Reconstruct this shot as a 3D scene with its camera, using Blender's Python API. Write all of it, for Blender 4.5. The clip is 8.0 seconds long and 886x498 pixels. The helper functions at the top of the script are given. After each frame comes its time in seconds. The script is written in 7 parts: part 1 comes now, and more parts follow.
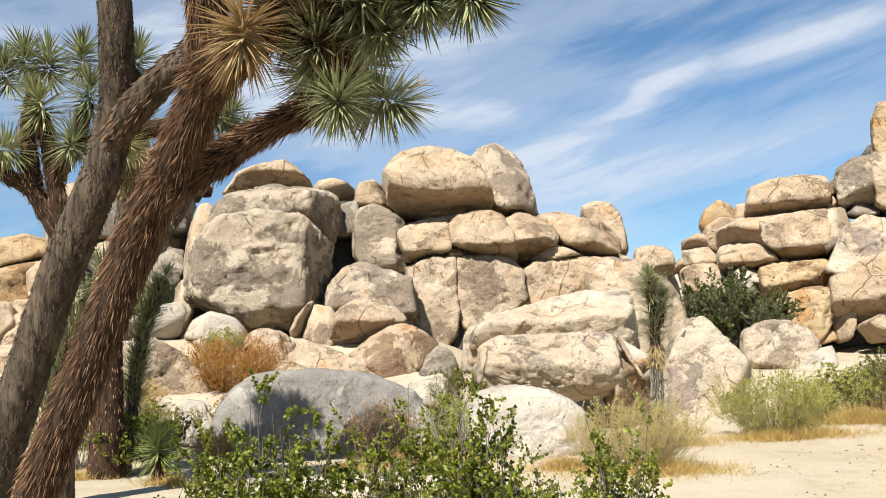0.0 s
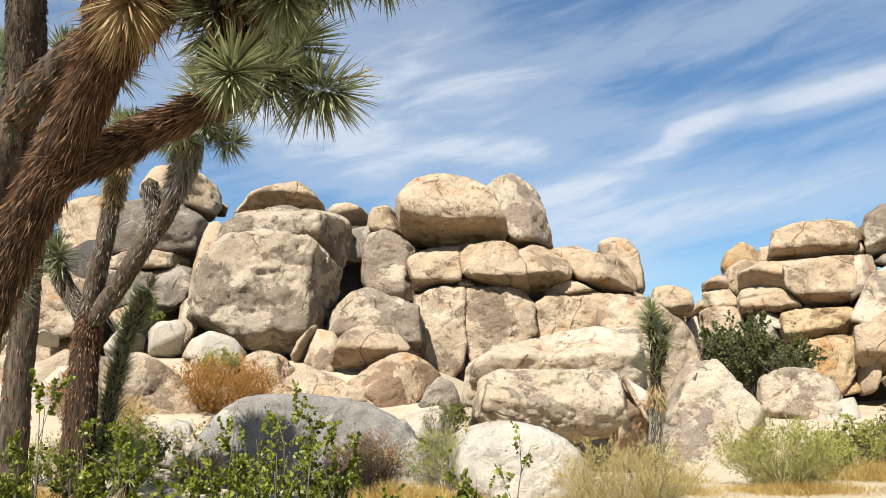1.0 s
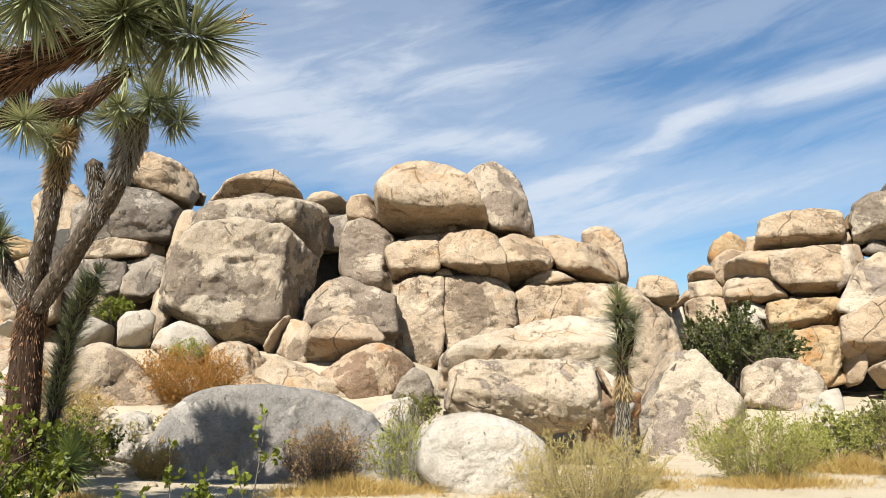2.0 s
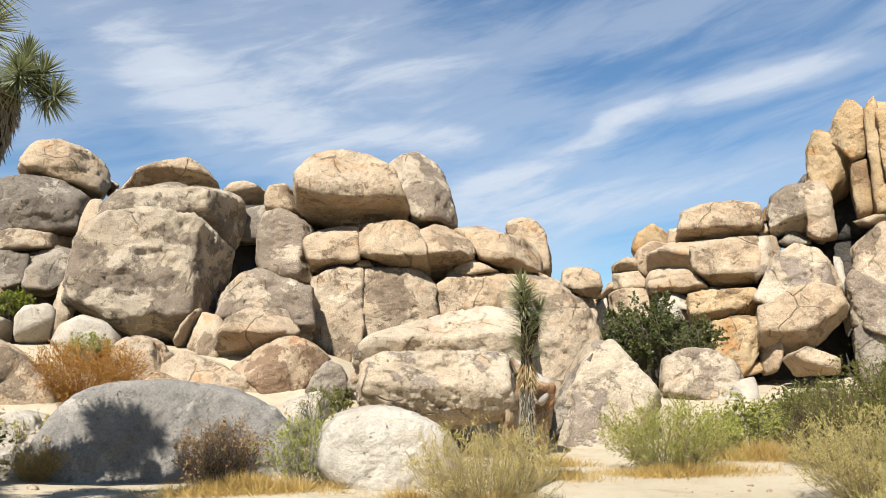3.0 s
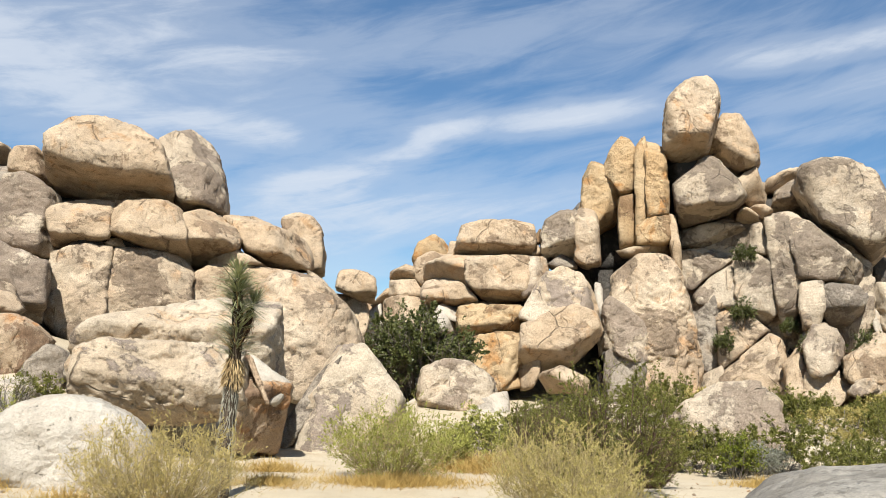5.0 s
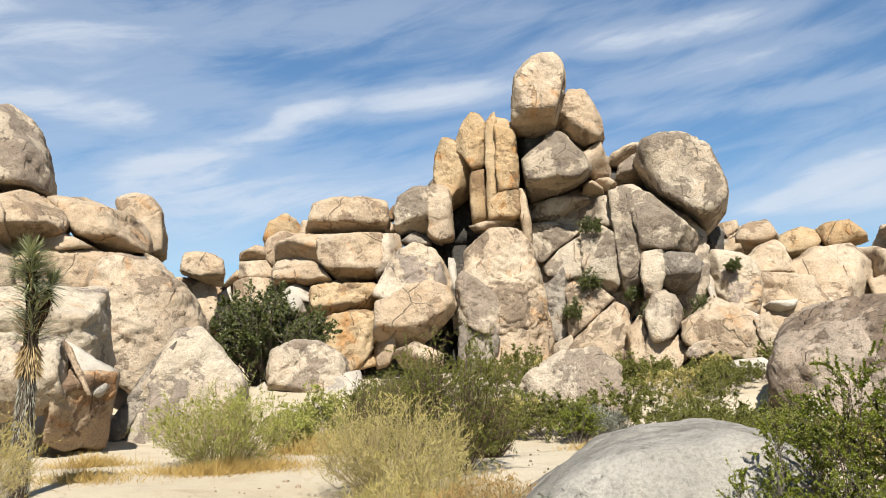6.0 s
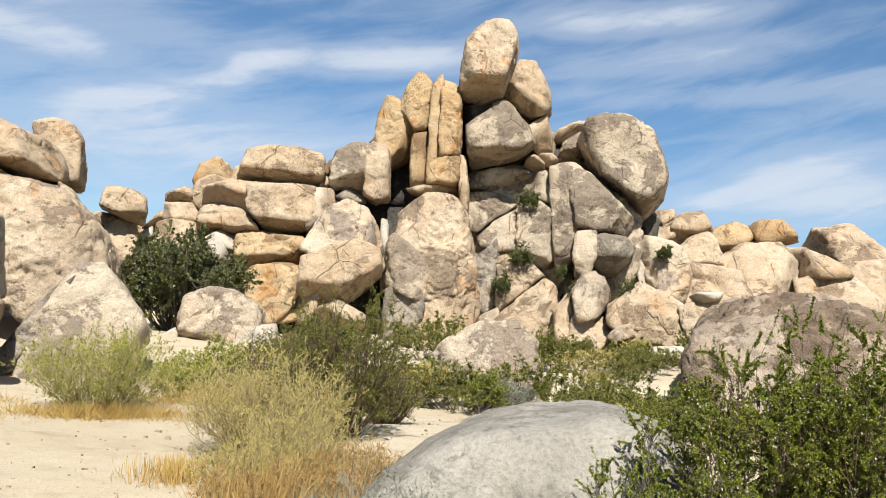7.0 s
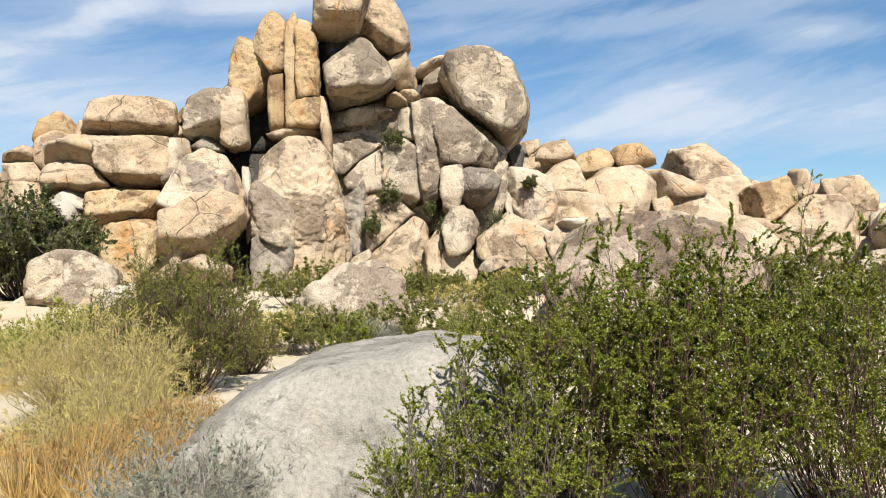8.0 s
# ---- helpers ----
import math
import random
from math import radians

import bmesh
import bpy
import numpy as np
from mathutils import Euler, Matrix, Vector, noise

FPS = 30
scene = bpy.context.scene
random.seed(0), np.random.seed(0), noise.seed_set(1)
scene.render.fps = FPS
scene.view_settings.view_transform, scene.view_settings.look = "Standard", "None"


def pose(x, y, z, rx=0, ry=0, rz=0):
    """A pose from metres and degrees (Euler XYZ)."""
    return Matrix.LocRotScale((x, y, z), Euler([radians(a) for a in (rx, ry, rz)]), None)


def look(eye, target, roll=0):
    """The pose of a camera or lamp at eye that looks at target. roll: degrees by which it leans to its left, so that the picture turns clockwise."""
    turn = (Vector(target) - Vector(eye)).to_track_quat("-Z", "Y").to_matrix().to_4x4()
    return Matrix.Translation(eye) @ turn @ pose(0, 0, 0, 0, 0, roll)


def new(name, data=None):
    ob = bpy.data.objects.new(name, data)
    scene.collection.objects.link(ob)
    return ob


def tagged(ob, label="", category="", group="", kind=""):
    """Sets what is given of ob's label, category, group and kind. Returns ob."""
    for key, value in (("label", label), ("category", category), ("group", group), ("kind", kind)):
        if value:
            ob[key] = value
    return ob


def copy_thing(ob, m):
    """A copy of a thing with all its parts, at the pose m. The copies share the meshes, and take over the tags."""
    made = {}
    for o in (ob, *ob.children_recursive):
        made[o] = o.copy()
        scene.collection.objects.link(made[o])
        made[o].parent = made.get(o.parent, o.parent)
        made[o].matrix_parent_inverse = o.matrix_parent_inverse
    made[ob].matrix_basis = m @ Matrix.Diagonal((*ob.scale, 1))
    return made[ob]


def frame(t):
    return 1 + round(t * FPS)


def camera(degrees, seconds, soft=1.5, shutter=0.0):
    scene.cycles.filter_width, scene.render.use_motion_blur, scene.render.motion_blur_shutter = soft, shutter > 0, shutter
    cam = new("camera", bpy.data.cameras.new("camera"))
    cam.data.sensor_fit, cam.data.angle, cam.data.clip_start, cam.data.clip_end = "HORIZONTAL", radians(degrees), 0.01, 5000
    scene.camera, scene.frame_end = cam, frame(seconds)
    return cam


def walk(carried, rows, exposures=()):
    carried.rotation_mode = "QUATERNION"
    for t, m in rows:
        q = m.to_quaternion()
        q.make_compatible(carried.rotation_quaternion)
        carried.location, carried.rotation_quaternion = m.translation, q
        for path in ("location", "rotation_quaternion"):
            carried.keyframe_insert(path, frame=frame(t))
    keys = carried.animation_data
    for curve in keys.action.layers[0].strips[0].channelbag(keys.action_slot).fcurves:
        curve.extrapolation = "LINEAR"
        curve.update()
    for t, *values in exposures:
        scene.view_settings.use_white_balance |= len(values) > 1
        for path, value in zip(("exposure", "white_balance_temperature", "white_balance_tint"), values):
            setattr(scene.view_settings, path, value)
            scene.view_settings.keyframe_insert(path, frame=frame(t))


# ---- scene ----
cam = camera(56.1, 8.0, 0.65)
METRES, EYE, TILT, LEAN, TURN = 6.5, 1.6, 8.0, 3.0, 0.0
ROWS = [
    (0.0, 0.0, 0.0, 0.0, 0.0, 0.0, -0.0),
    (0.5, 0.0453, 0.0487, -0.0113, 2.11, 1.16, -1.46),
    (1.0, 0.0888, 0.1009, -0.0204, 1.78, 2.26, -2.55),
    (2.5, 0.2267, 0.2392, -0.0421, 0.93, 1.57, -2.29),
    (3.0, 0.2739, 0.2761, -0.0491, -2.81, 1.6, -2.35),
    (3.5, 0.3256, 0.2927, -0.0501, -3.52, 0.38, -5.44),
    (4.0, 0.3756, 0.3302, -0.0572, -10.14, 0.8, -6.37),
    (5.5, 0.5427, 0.3869, -0.0603, -19.44, 3.76, -7.08),
    (6.0, 0.6007, 0.4049, -0.0681, -25.43, 2.83, -5.62),
    (6.5, 0.6659, 0.4166, -0.0724, -28.34, 0.48, -6.74),
    (7.0, 0.7277, 0.4576, -0.0712, -29.38, 1.08, -10.93),
    (7.5, 0.7871, 0.459, -0.0773, -35.77, 0.85, -10.94),
    (8.0, 0.8257, 0.4513, -0.0746, -37.58, -1.58, -6.78),
]
walk(cam, [(t, pose(0, 0, EYE, TILT, LEAN, TURN) @ pose(METRES * x, METRES * y, METRES * z, 90 + pitch, roll, yaw)) for t, x, y, z, yaw, pitch, roll in ROWS], ((0.0, 1.1, 6230, 9), (2.5, 1.06, 6210, 9), (5.5, 1.02, 6180, 9), (7.0, 1.03, 6210, 9), (8.0, 1.09, 6230, 9)))

# ---- world, sun, exposure ----
SUN_FROM = Vector((-0.33, -0.77, 0.93)).normalized()
world = bpy.data.worlds.new("desert_sky")
scene.world = world
world.use_nodes = True
SKY_STRENGTH = 0.05
CLOUD_COLOUR = (7.6, 7.9, 8.4)
CLOUD_BANKS = (
    (-14, 19.5, -27, 14, 2.8, 0.55), (-4, 21.5, -12, 16, 5.0, 0.4), (1, 17, -2, 7, 0.8, 0.4), (-28, 20, -20, 8, 3, 0.4),
    (16.5, 18.1, 22, 4.5, 1.4, 0.5), (25.5, 19, 6, 10, 0.9, 0.6), (10, 15.2, 22, 8, 1.4, 0.4), (9, 12, 4, 10, 3.2, 0.55), (22, 12.6, 5, 9, 2.2, 0.35),
    (42, 22.4, 4, 10, 0.8, 0.45), (46, 20, 5, 10, 1.2, 0.25), (15, 23.6, 8, 14, 1.6, 0.25),
    (52, 12.4, 13, 9, 1.2, 0.5), (56, 11, 4, 9, 1.8, 0.4), (66, 11, -6, 6, 2.4, 0.35), (62, 16, -5, 6, 0.8, 0.4), (50, 17.7, 2, 16, 0.8, 0.3),
)
CLOUD_TURN = 13


def tree_of(owner):
    nt = owner.node_tree
    nt.nodes.clear()

    def node(kind, **kw):
        n = nt.nodes.new(kind)
        for k, v in kw.items():
            if k in n.inputs:
                n.inputs[k].default_value = v
        return n

    def join(a, b):
        nt.links.new(a, b)

    return nt, node, join


def maths(node, join, op, a, b=None, clamp=False):
    n = node("ShaderNodeMath")
    n.operation, n.use_clamp = op, clamp
    for i, v in enumerate((a, b)):
        if v is None:
            continue
        if isinstance(v, (int, float)):
            n.inputs[i].default_value = v
        else:
            join(v, n.inputs[i])
    return n.outputs[0]


def ramp(node, join, fac, stops, smooth=False):
    n = node("ShaderNodeValToRGB")
    el = n.color_ramp.elements
    n.color_ramp.interpolation = "EASE" if smooth else "LINEAR"
    while len(el) < len(stops):
        el.new(0.5)
    for e, (p, c) in zip(el, stops):
        e.position = p
        e.color = (*c, 1) if isinstance(c, tuple) else (c, c, c, 1)
    join(fac, n.inputs[0])
    return n.outputs[0]


def mixed(node, join, fac, a, b, how="MIX"):
    n = node("ShaderNodeMix")
    n.data_type, n.blend_type = "RGBA", how
    for sock, v in ((n.inputs[0], fac), (n.inputs[6], a), (n.inputs[7], b)):
        if isinstance(v, (int, float)):
            sock.default_value = v
        elif isinstance(v, tuple):
            sock.default_value = (*v, 1)
        else:
            join(v, sock)
    return n.outputs[2]


def make_sky():
    nt, node, join = tree_of(world)
    sky = node("ShaderNodeTexSky")
    sky.sky_type, sky.sun_disc = "NISHITA", False
    sky.sun_elevation = math.asin(SUN_FROM.z)
    sky.sun_rotation = math.atan2(SUN_FROM.x, SUN_FROM.y)
    sky.air_density, sky.dust_density, sky.ozone_density, sky.altitude = 1.25, 0.1, 3.0, 1300
    # thin cirrus, laid out by compass bearing and height in degrees
    co = node("ShaderNodeTexCoord")
    sep = node("ShaderNodeSeparateXYZ")
    join(co.outputs["Generated"], sep.inputs[0])
    bearing = maths(node, join, "MULTIPLY", maths(node, join, "ARCTAN2", sep.outputs[0], sep.outputs[1]), 57.2958)
    height = maths(node, join, "MULTIPLY", maths(node, join, "ARCSINE", sep.outputs[2]), 57.2958)
    flat = node("ShaderNodeCombineXYZ")
    join(bearing, flat.inputs[0]), join(height, flat.inputs[1])

    def layer(turn, stretch, scale, shift, detail, rough, warp):
        rot = node("ShaderNodeMapping")
        rot.inputs["Rotation"].default_value = (0, 0, radians(-turn))
        rot.inputs["Location"].default_value = (*shift, 0)
        join(flat.outputs[0], rot.inputs[0])
        m = node("ShaderNodeMapping")
        m.inputs["Scale"].default_value = (scale / stretch, scale, 1)
        join(rot.outputs[0], m.inputs[0])
        n = node("ShaderNodeTexNoise", Scale=1.0, Detail=detail, Roughness=rough, Distortion=warp)
        join(m.outputs[0], n.inputs["Vector"])
        return n

    # ragged outlines: bend the layout a little
    ragged = layer(10, 2.6, 0.22, (3.0, 7.0), 5.0, 0.5, 0.3)
    off = node("ShaderNodeVectorMath")
    off.operation = "MULTIPLY_ADD"
    join(ragged.outputs["Color"], off.inputs[0])
    off.inputs[1].default_value = (7.0, 1.6, 0.0)
    join(flat.outputs[0], off.inputs[2])
    total = None
    for cx, cy, turn, rx, ry, gain in CLOUD_BANKS:
        m = node("ShaderNodeMapping")
        m.vector_type = "TEXTURE"
        m.inputs["Location"].default_value = (cx + 3.5, cy + 0.8, 0)
        m.inputs["Rotation"].default_value = (0, 0, radians(turn))
        m.inputs["Scale"].default_value = (rx * 1.35, ry * 1.7, 50)
        join(off.outputs[0], m.inputs[0])
        far = node("ShaderNodeVectorMath")
        far.operation = "LENGTH"
        join(m.outputs[0], far.inputs[0])
        blob = ramp(node, join, far.outputs["Value"], ((0.0, 1.0), (1.0, 0.0)), True)
        blob = maths(node, join, "MULTIPLY", blob, gain)
        total = blob if total is None else maths(node, join, "ADD", total, blob)
    streak = layer(CLOUD_TURN, 5.0, 0.55, (1.7, 0.4), 8.0, 0.6, 0.5).outputs[0]
    wisp = layer(CLOUD_TURN - 14, 3.5, 1.5, (9.7, 3.4), 7.0, 0.62, 0.7).outputs[0]
    veil = layer(4, 3.0, 0.12, (2.1, 5.2), 4.0, 0.5, 0.3).outputs[0]
    grainy = maths(node, join, "ADD", maths(node, join, "MULTIPLY", streak, 1.0), maths(node, join, "MULTIPLY", wisp, 0.4))
    grainy = maths(node, join, "ADD", grainy, 0.28)
    dense = maths(node, join, "MULTIPLY", total, grainy)
    thin = maths(node, join, "ADD", maths(node, join, "MULTIPLY", streak, 0.55), maths(node, join, "MULTIPLY", veil, 0.5))
    thin = maths(node, join, "SUBTRACT", thin, 0.42)
    mix = maths(node, join, "ADD", dense, thin)
    cover = ramp(node, join, mix, ((0.0, 0.06), (0.32, 0.36), (0.72, 0.78), (1.0, 0.92)), True)
    deep = node("ShaderNodeHueSaturation", Hue=0.497, Saturation=1.2, Value=1.1)
    join(sky.outputs[0], deep.inputs["Color"])
    col = mixed(node, join, cover, deep.outputs[0], CLOUD_COLOUR)
    bg = node("ShaderNodeBackground", Strength=SKY_STRENGTH)
    join(col, bg.inputs[0])
    out = node("ShaderNodeOutputWorld")
    join(bg.outputs[0], out.inputs[0])


make_sky()
sun = new("sun", bpy.data.lights.new("sun", "SUN"))
sun.data.energy, sun.data.angle, sun.data.color = 5.0, radians(0.55), (1.0, 0.955, 0.88)
sun.matrix_world = look(SUN_FROM * 60, (0, 0, 0))


# ---- materials ----
def base_material(name, rough=0.9, spec=0.25):
    mat = bpy.data.materials.new(name)
    mat.use_nodes = True
    nt, node, join = tree_of(mat)
    bsdf = node("ShaderNodeBsdfPrincipled", Roughness=rough)
    bsdf.inputs["Specular IOR Level"].default_value = spec
    out = node("ShaderNodeOutputMaterial")
    join(bsdf.outputs[0], out.inputs[0])
    return mat, nt, node, join, bsdf


def place(node, join, per_object=True):
    """Object coordinates in metres, shifted for every object by its own random number."""
    co = node("ShaderNodeTexCoord")
    if not per_object:
        return co.outputs["Object"]
    info = node("ShaderNodeObjectInfo")
    add = node("ShaderNodeVectorMath")
    add.operation = "MULTIPLY_ADD"
    comb = node("ShaderNodeCombineXYZ")
    for i in range(3):
        join(info.outputs["Random"], comb.inputs[i])
    join(comb.outputs[0], add.inputs[0])
    add.inputs[1].default_value = (37.0, 53.0, 71.0)
    join(co.outputs["Object"], add.inputs[2])
    return add.outputs[0]


def noise_of(node, join, vec, scale, detail=4.0, rough=0.55, warp=0.0, stretch=None):
    if stretch:
        m = node("ShaderNodeMapping")
        m.inputs["Scale"].default_value = stretch
        join(vec, m.inputs[0])
        vec = m.outputs[0]
    n = node("ShaderNodeTexNoise", Scale=scale, Detail=detail, Roughness=rough, Distortion=warp)
    join(vec, n.inputs["Vector"])
    return n.outputs[0]


def granite(name, pale, mid, varnish, coverage, rust=0.25, speckle=0.95, relief=1.0, rough=0.92):
    """Weathered granite: pale fresh grain, tan weathering, dark varnish in ragged patches and faint streaks."""
    mat, nt, node, join, bsdf = base_material(name, rough, 0.2)
    vec = place(node, join)
    broad = noise_of(node, join, vec, 0.38, 5.0, 0.6, 0.4)
    patch = noise_of(node, join, vec, 0.6, 12.0, 0.68, 0.3)
    grain = noise_of(node, join, vec, 26.0, 3.0, 0.7)
    speck = noise_of(node, join, vec, 9.0, 5.0, 0.75)
    streak = noise_of(node, join, vec, 1.3, 5.0, 0.6, 0.2, (1.0, 1.0, 0.18))
    stain = noise_of(node, join, vec, 0.9, 6.0, 0.6, 0.8)
    col = mixed(node, join, ramp(node, join, broad, ((0.36, 0.0), (0.62, 1.0)), True), pale, mid)
    warm = tuple(c * k for c, k in zip(mid, (1.02, 0.80, 0.58)))
    col = mixed(node, join, maths(node, join, "MULTIPLY", ramp(node, join, stain, ((0.54, 0.0), (0.7, 1.0)), True), rust * 2.0, True), col, warm)
    edge = 0.62 - 0.26 * coverage
    mask = ramp(node, join, patch, ((edge - 0.012, 0.0), (edge + 0.012, 0.9), (edge + 0.08, 1.0)))
    inner = ramp(node, join, speck, ((0.36, 0.45), (0.43, 1.0)))
    col = mixed(node, join, maths(node, join, "MULTIPLY", mask, inner), col, varnish)
    mottle = noise_of(node, join, vec, 2.6, 9.0, 0.72, 0.6)
    col = mixed(node, join, speckle, col, ramp(node, join, mottle, ((0.34, 0.56), (0.44, 0.94), (0.6, 1.05), (0.68, 1.14))), "MULTIPLY")
    tone = ramp(node, join, streak, ((0.3, 0.84), (0.6, 1.06)))
    col = mixed(node, join, 1.0, col, tone, "MULTIPLY")
    gr = ramp(node, join, grain, ((0.3, 0.68), (0.5, 1.0), (0.72, 1.24)))
    col = mixed(node, join, speckle, col, gr, "MULTIPLY")
    dots = ramp(node, join, speck, ((0.31, 0.5), (0.37, 1.0)))
    col = mixed(node, join, speckle * 0.9, col, dots, "MULTIPLY")
    pock = noise_of(node, join, vec, 6.5, 6.0, 0.8, 0.3)
    hole = ramp(node, join, pock, ((0.33, 1.0), (0.37, 0.0)))
    col = mixed(node, join, maths(node, join, "MULTIPLY", hole, 0.6), col, (0.13, 0.1, 0.08))
    # hairline fissures drawn as thin dark lines
    bend = node("ShaderNodeVectorMath")
    bend.operation = "MULTIPLY_ADD"
    wob = node("ShaderNodeTexNoise", Scale=1.3, Detail=4.0, Roughness=0.55)
    join(vec, wob.inputs["Vector"])
    join(wob.outputs["Color"], bend.inputs[0])
    bend.inputs[1].default_value = (0.34, 0.34, 0.34)
    join(vec, bend.inputs[2])
    cell = node("ShaderNodeTexVoronoi", Scale=0.3)
    cell.feature = "DISTANCE_TO_EDGE"
    join(bend.outputs[0], cell.inputs["Vector"])
    line = ramp(node, join, cell.outputs["Distance"], ((0.0, 1.0), (0.003, 1.0), (0.006, 0.0)))
    where = ramp(node, join, broad, ((0.52, 0.0), (0.57, 1.0)))
    line = maths(node, join, "MULTIPLY", line, maths(node, join, "MULTIPLY", where, min(1.0, relief * relief)))
    col = mixed(node, join, maths(node, join, "MULTIPLY", line, 0.5), col, (0.07, 0.055, 0.042))
    # closer upright cracks in patches
    tall = node("ShaderNodeMapping")
    tall.inputs["Scale"].default_value = (0.8, 0.8, 0.34)
    join(bend.outputs[0], tall.inputs[0])
    cell2 = node("ShaderNodeTexVoronoi", Scale=1.0)
    cell2.feature = "DISTANCE_TO_EDGE"
    join(tall.outputs[0], cell2.inputs["Vector"])
    crack = ramp(node, join, cell2.outputs["Distance"], ((0.0, 1.0), (0.008, 1.0), (0.018, 0.0)))
    spots = ramp(node, join, stain, ((0.54, 0.0), (0.6, 1.0)))
    crack = maths(node, join, "MULTIPLY", crack, maths(node, join, "MULTIPLY", spots, min(1.0, relief * relief)))
    col = mixed(node, join, maths(node, join, "MULTIPLY", crack, 0.35), col, (0.07, 0.055, 0.042))
    join(col, bsdf.inputs["Base Color"])
    pits = node("ShaderNodeTexVoronoi", Scale=5.0)
    join(vec, pits.inputs["Vector"])
    pit = ramp(node, join, pits.outputs["Distance"], ((0.0, 0.0), (0.45, 1.0)))
    h = maths(node, join, "ADD", maths(node, join, "MULTIPLY", speck, 0.7), maths(node, join, "MULTIPLY", mask, 0.3))
    h = maths(node, join, "ADD", h, maths(node, join, "MULTIPLY", maths(node, join, "ADD", line, crack), -0.7))
    h = maths(node, join, "ADD", h, maths(node, join, "MULTIPLY", grain, 0.3))
    h = maths(node, join, "ADD", h, maths(node, join, "MULTIPLY", pit, 0.25))
    chip = node("ShaderNodeTexVoronoi", Scale=1.6)
    join(bend.outputs[0], chip.inputs["Vector"])
    h = maths(node, join, "ADD", h, maths(node, join, "MULTIPLY", chip.outputs["Distance"], 0.3))
    h = maths(node, join, "ADD", h, maths(node, join, "MULTIPLY", hole, -0.5))
    h = maths(node, join, "ADD", h, maths(node, join, "MULTIPLY", mottle, 1.3))
    bump = node("ShaderNodeBump", Strength=1.0, Distance=0.08 * relief)
    join(h, bump.inputs["Height"])
    join(bump.outputs[0], bsdf.inputs["Normal"])
    return mat


GRANITE = {
    "tan": granite("tan_granite", (0.444, 0.346, 0.236), (0.384, 0.281, 0.176), (0.235, 0.163, 0.101), 0.16, 0.35),
    "gold": granite("golden_granite", (0.421, 0.307, 0.174), (0.367, 0.244, 0.123), (0.212, 0.132, 0.0687), 0.16, 0.5),
    "pale": granite("pale_granite", (0.412, 0.366, 0.295), (0.372, 0.318, 0.246), (0.283, 0.244, 0.191), 0.1, 0.2, 0.5, 0.6),
    "slab": granite("layered_pale_granite", (0.48, 0.395, 0.285), (0.425, 0.33, 0.222), (0.25, 0.195, 0.148), 0.16, 0.35, 0.7),
    "tanv": granite("patched_tan_granite", (0.452, 0.356, 0.244), (0.39, 0.289, 0.187), (0.21, 0.153, 0.101), 0.25, 0.4),
    "cliff": granite("cliff_granite", (0.425, 0.348, 0.25), (0.365, 0.288, 0.198), (0.2, 0.154, 0.11), 0.42, 0.25),
    "varnish": granite("varnished_granite", (0.46, 0.375, 0.27), (0.4, 0.315, 0.218), (0.238, 0.182, 0.131), 0.36, 0.25),
    "grey": granite("grey_granite", (0.333, 0.281, 0.214), (0.27, 0.223, 0.168), (0.17, 0.138, 0.105), 0.5, 0.2),
    "greysm": granite("smooth_grey_granite", (0.337, 0.301, 0.25), (0.282, 0.253, 0.21), (0.209, 0.186, 0.157), 0.55, 0.1, 0.75, 0.5),
    "greyd": granite("pale_grey_granite", (0.272, 0.245, 0.2), (0.24, 0.215, 0.175), (0.19, 0.168, 0.135), 0.42, 0.08, 0.75, 0.45),
    "rust": granite("red_brown_granite", (0.423, 0.314, 0.202), (0.361, 0.241, 0.145), (0.221, 0.14, 0.0835), 0.4, 0.6),
    "brown": granite("brown_grey_granite", (0.365, 0.288, 0.21), (0.29, 0.216, 0.149), (0.163, 0.115, 0.077), 0.5, 0.2),
    # near-black filler rock: shade of the gaps put into its colour
    "dark": granite("gap_shade_granite", (0.127, 0.107, 0.0848), (0.102, 0.0844, 0.0654), (0.0677, 0.06, 0.0501), 0.6, 0.2),
}
LOOKS = {
    "tan": "rounded tan granite boulder, weathered and bare",
    "gold": "golden brown granite block with rough weathered faces",
    "pale": "pale sun-bleached granite boulder with smooth rounded top",
    "slab": "pale layered granite slab stained with dark varnish",
    "tanv": "tan granite boulder with dark varnish patches",
    "cliff": "massive jointed granite block streaked with grey-brown varnish",
    "varnish": "granite block mottled with grey desert varnish",
    "grey": "dark grey varnished granite boulder, cracked and blocky",
    "greysm": "broad smooth grey granite boulder with thin cracks",
    "greyd": "low pale grey granite dome with scaly surface",
    "rust": "red-brown broken granite block with freshly split face",
    "brown": "broad low brown-grey granite outcrop among brush",
    "dark": "filler granite block behind the boulders, coloured dark as gap shade",
}


